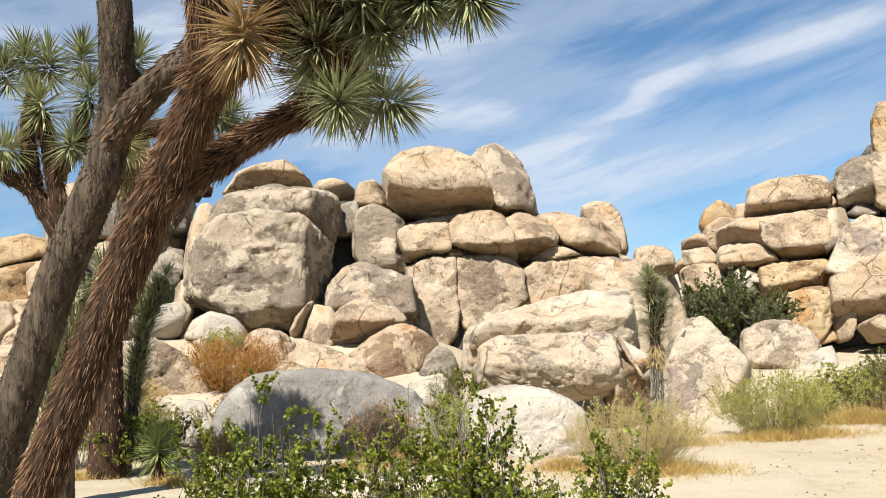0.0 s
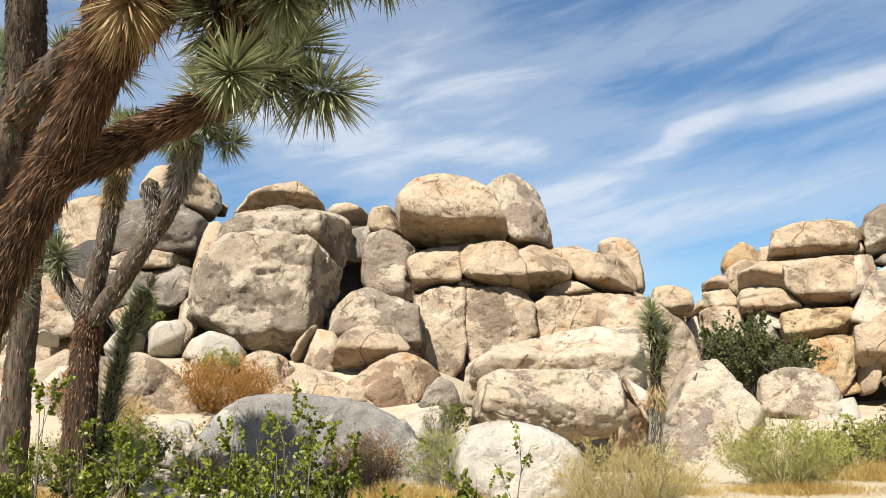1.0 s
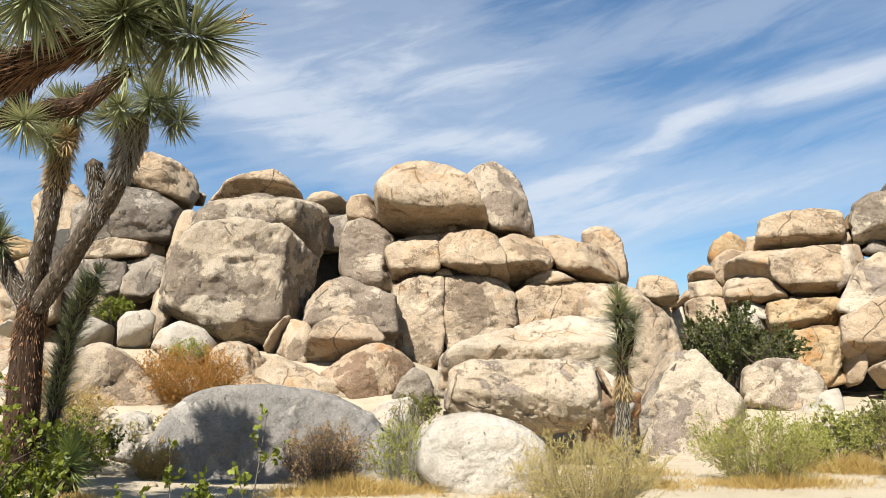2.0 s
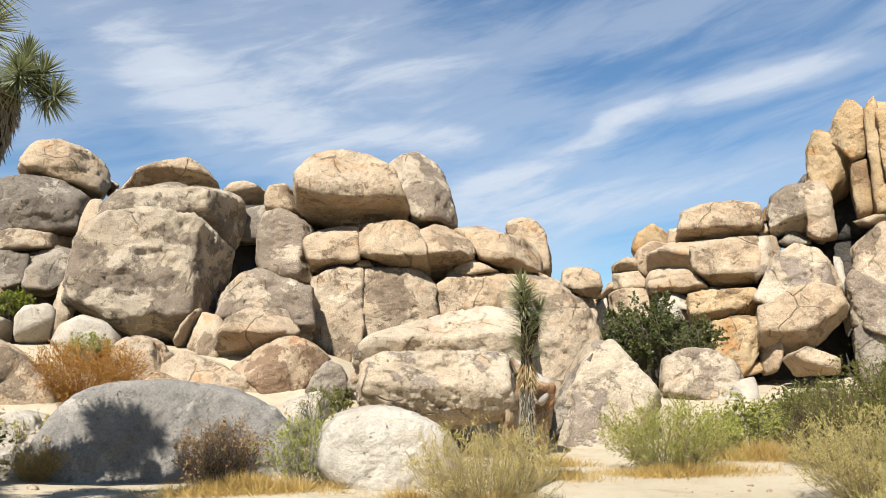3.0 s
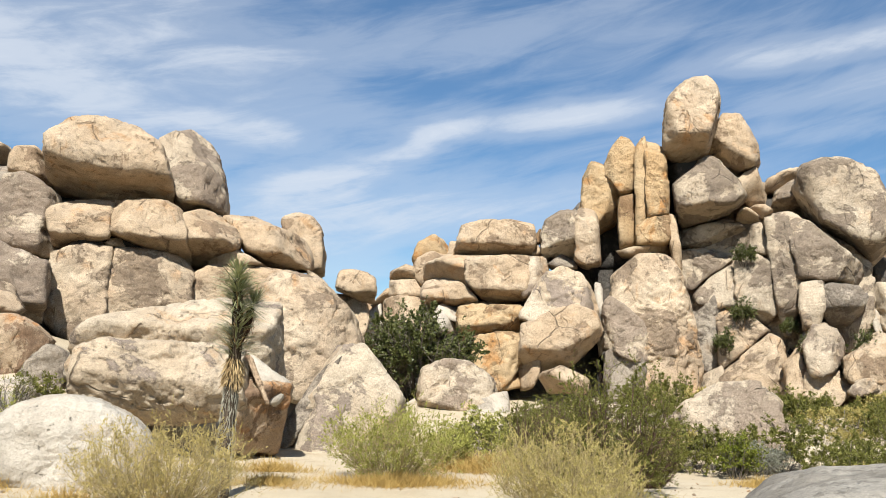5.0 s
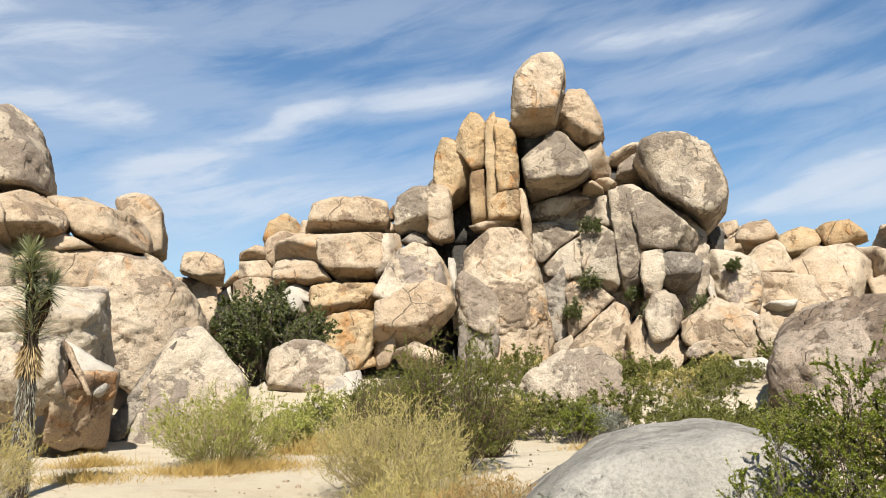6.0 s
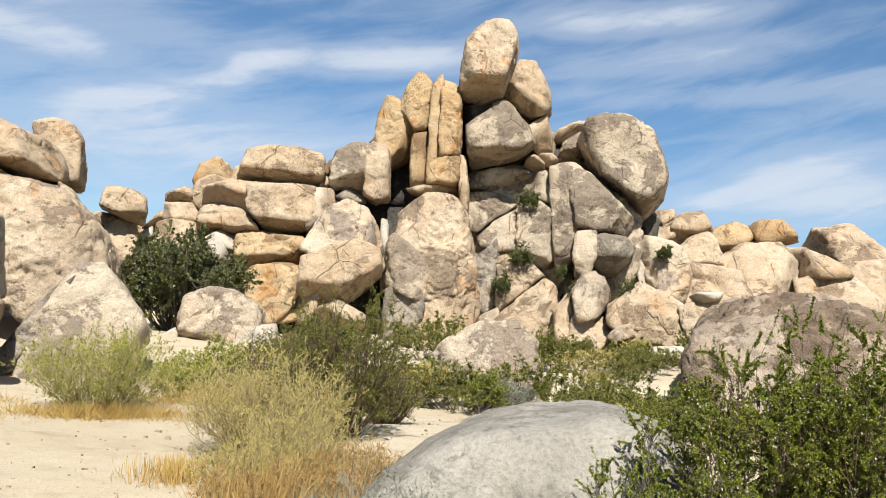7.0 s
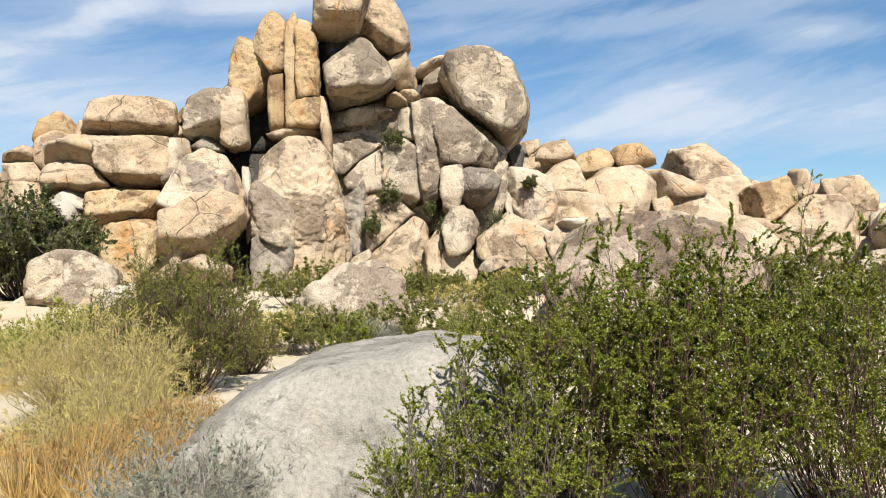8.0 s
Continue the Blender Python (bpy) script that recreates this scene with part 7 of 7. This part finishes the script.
for x, y, z, w in ((25.5, 32.2, 7.3, 1.0), (25.3, 32.0, 4.7, 1.1), (24.5, 32.3, 3.5, 1.0), (30.5, 28.9, 5.6, 0.6), (28.0, 28.3, 3.3, 1.2), (26.6, 29.5, 3.2, 1.1), (26.8, 31.1, 4.4, 0.7)):
    shrub("cliff_shrub", x, y, w, w, "small dark green shrub rooted in a rock crack", OAK_LEAF, STEM, 26, 8, 3600, (0.075, 0.024), z=z, group="cliff shrubs")

for x, y, w, h in ((9.9, 21.0, 1.9, 1.2), (11.4, 22.0, 2.1, 1.3), (12.9, 23.6, 2.2, 1.3), (8.7, 20.0, 1.3, 0.8)):
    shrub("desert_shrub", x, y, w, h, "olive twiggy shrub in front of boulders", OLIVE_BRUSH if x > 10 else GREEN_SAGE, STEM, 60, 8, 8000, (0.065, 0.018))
for x, y, w, h, leaf in ((-7.0, 18.7, 1.4, 0.9, SAGE_LEAF), (-7.9, 19.3, 1.6, 1.0, RED_LEAF), (-5.7, 19.0, 1.2, 0.8, SAGE_LEAF), (-8.9, 21.0, 1.6, 0.9, RUST_LEAF), (-4.9, 20.4, 1.2, 0.6, RUST_LEAF)):
    shrub("desert_shrub", x, y, w, h, "dry brownish shrub among boulders", leaf, STEM, 50, 8, 3500, (0.06, 0.012))

for x, y, w, h in ((7.95, 11.3, 1.3, 0.85), (7.25, 10.9, 1.0, 0.55), (8.3, 10.6, 0.9, 0.6), (7.6, 10.1, 0.8, 0.5), (6.9, 9.9, 0.7, 0.45)):
    shrub("desert_shrub", x, y, w, h, "bushy straw-coloured dry shrub among grass tufts", SAGE_LEAF if y > 10.7 else RUST_GRASS, STRAW_STEM, 110, 7, 7000, (0.05, 0.0035), 0.97, 0.1, 0.004, follow=1.6)

shrub("desert_shrub", -7.2, 19.7, 1.5, 0.8, "dry straw-coloured shrub among boulders", STRAW, STRAW_STEM, 70, 7, 4000, (0.06, 0.01), 0.97, 0.12, 0.006, follow=1.2)
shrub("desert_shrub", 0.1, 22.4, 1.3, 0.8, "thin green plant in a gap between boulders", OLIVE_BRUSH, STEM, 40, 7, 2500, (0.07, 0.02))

# ---- the brushy slope below the cliff ----
slope = random.Random(4)
kinds = [
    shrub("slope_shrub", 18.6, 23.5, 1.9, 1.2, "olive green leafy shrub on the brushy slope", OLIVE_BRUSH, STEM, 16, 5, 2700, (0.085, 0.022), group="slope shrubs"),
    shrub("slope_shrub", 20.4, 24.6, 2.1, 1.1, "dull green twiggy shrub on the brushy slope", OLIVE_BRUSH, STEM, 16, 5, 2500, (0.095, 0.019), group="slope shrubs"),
    shrub("slope_shrub", 21.9, 22.6, 1.7, 0.9, "yellow-green dry shrub on the brushy slope", SAGE_LEAF, STEM_GREY, 16, 5, 2300, (0.09, 0.018), group="slope shrubs"),
]
for i in range(70):
    r, a = slope.uniform(20.0, 34.0), radians(slope.uniform(18, 62))
    x, y = 4.0 + r * math.cos(a), 2.0 + r * math.sin(a)
    if math.hypot(x - 23.0, y - 18.8) < 4.6 or (x - 17.0) ** 2 + (y - 21.5) ** 2 < 4:
        continue
    k = slope.uniform(0.7, 1.15)
    copy_thing(kinds[slope.choice((0, 0, 0, 1, 1, 2))], pose(x, y, on_ground(x, y) - 0.05, 0, 0, slope.uniform(0, 360)) @ Matrix.Scale(k, 4))

for i in range(26):
    a, r = radians(slope.uniform(26, 50)), slope.uniform(15.5, 22.0)
    x, y = 3.6 + r * math.cos(a), 2.3 + r * math.sin(a)
    if math.hypot(x - 23.0, y - 18.8) < 4.0 or (x - 17.0) ** 2 + (y - 21.5) ** 2 < 3:
        continue
    copy_thing(kinds[slope.choice((0, 0, 0, 1, 1, 2))], pose(x, y, on_ground(x, y) - 0.05, 0, 0, slope.uniform(0, 360)) @ Matrix.Scale(slope.uniform(0.45, 0.8), 4))

for i in range(80):
    a, r = radians(slope.uniform(32.0, 52.0)), slope.uniform(15.0, 26.0) if i < 24 else slope.uniform(25.0, 37.0)
    x, y = 4.9 + r * math.cos(a), 2.9 + r * math.sin(a)
    if math.hypot(x - 23.0, y - 18.8) < 3.4 or (x - 17.0) ** 2 + (y - 21.5) ** 2 < 2.4:
        continue
    copy_thing(kinds[slope.choice((0, 0, 0, 1, 1, 2))], pose(x, y, on_ground(x, y) - 0.05, 0, 0, slope.uniform(0, 360)) @ Matrix.Scale(slope.uniform(0.5, 0.8), 4))

for x, y in ((16.0, 15.9), (18.4, 18.0), (17.0, 15.9), (18.6, 17.0), (17.3, 15.2), (18.5, 16.1), (17.4, 14.5), (18.2, 14.7), (19.0, 19.6), (16.3, 17.2), (17.6, 19.2), (19.6, 14.2), (22.7, 22.1), (24.1, 22.6), (24.3, 23.5), (26.3, 25.3), (25.2, 24.3), (23.3, 23.3), (27.3, 27.2), (25.9, 23.2), (21.8, 21.4), (28.3, 26.2), (30.5, 28.0), (32.0, 29.2), (20.8, 20.6)):
    copy_thing(kinds[slope.choice((0, 1, 1))], pose(x, y, on_ground(x, y) - 0.05, 0, 0, slope.uniform(0, 360)) @ Matrix.Scale(slope.uniform(0.6, 0.85), 4))

# ---- dry grass ----
GOLD = "golden dry grass around the foot of a shrub"
for x, y, w, h, n, d in ((3.1, 13.0, 2.6, 0.3, 3000, 1.6), (6.9, 17.1, 3.4, 0.32, 3400, 1.2), (8.2, 12.2, 2.6, 0.3, 1200, 1.4), (-0.7, 15.9, 3.2, 0.42, 3400, 1.1),
                         (4.6, 16.4, 1.6, 0.28, 700, 1.0), (9.5, 19.4, 3.4, 0.5, 3000, 1.6), (4.9, 18.8, 2.0, 0.35, 800, 0.9),
                         (-6.6, 14.9, 1.6, 0.3, 900, 1.0), (-4.5, 14.0, 1.4, 0.25, 700, 1.0), (14.5, 17.2, 1.8, 0.3, 700, 1.0), (1.9, 13.9, 1.5, 0.35, 800, 0.8), (11.4, 22.5, 3.0, 0.4, 900, 1.5)):
    grass_clump("dry_grass", x, y, w * 1.15, h, GOLD, int(n * 1.7), STRAW, 0.85, 0.0042, d * 1.3)
for x, y, w, h, n, mat, lab in ((6.8, 11.6, 1.3, 0.3, 700, STRAW, "straw-coloured dry grass"),
                                (-0.6, 5.2, 1.6, 0.5, 900, GREY_GRASS, "pale bleached dry grass"), (-1.6, 8.0, 1.6, 0.45, 900, GREY_GRASS, "pale bleached dry grass"), (0.3, 4.3, 1.0, 0.5, 700, GREY_GRASS, "pale bleached dry grass")):
    grass_clump("dry_grass", x, y, w, h, lab, n, mat, 0.2, 0.0045)


tufts = random.Random(9)
for i in range(30):
    rusty = tufts.random() < 0.7
    grass_clump("dry_grass", tufts.uniform(6.5, 8.3), tufts.uniform(8.5, 10.2), tufts.uniform(0.25, 0.6), tufts.uniform(0.35, 0.72), "orange-brown dry grass standing in tufts" if rusty else "pale straw-coloured dry grass in tufts", 90, RUST_GRASS if rusty else STRAW, 0.5, 0.0036)


def ground_litter():
    """Pebbles and twigs strewn over the sand."""
    n = 2600
    g = np.random.default_rng(12)
    x, y = g.uniform(-8, 16, n), g.uniform(4, 26, n)
    keep = fractal(np.stack([x, y, 0 * x], -1) * 0.35, 77, 2) > -0.25
    x, y = x[keep], y[keep]
    n = len(x)
    z = ground_height(x, y)
    u, f = sphere(1)
    size = g.lognormal(-4.1, 0.55, n)
    v = u[None] * (size[:, None, None] * g.uniform(0.5, 1.3, (n, 1, 3))) * g.uniform(0.8, 1.2, (n, len(u), 1))
    v = v + np.stack([x, y, z], -1)[:, None]
    faces = (np.arange(n) * len(u))[:, None, None] + f[None]
    ob = new("pebble_litter", mesh_of("pebble_litter", v.reshape(-1, 3), faces.reshape(-1, 3), GRANITE["tanv"]))
    tagged(ob, "small pebbles strewn over pale sand", "pebbles", kind="stuff")


ground_litter()
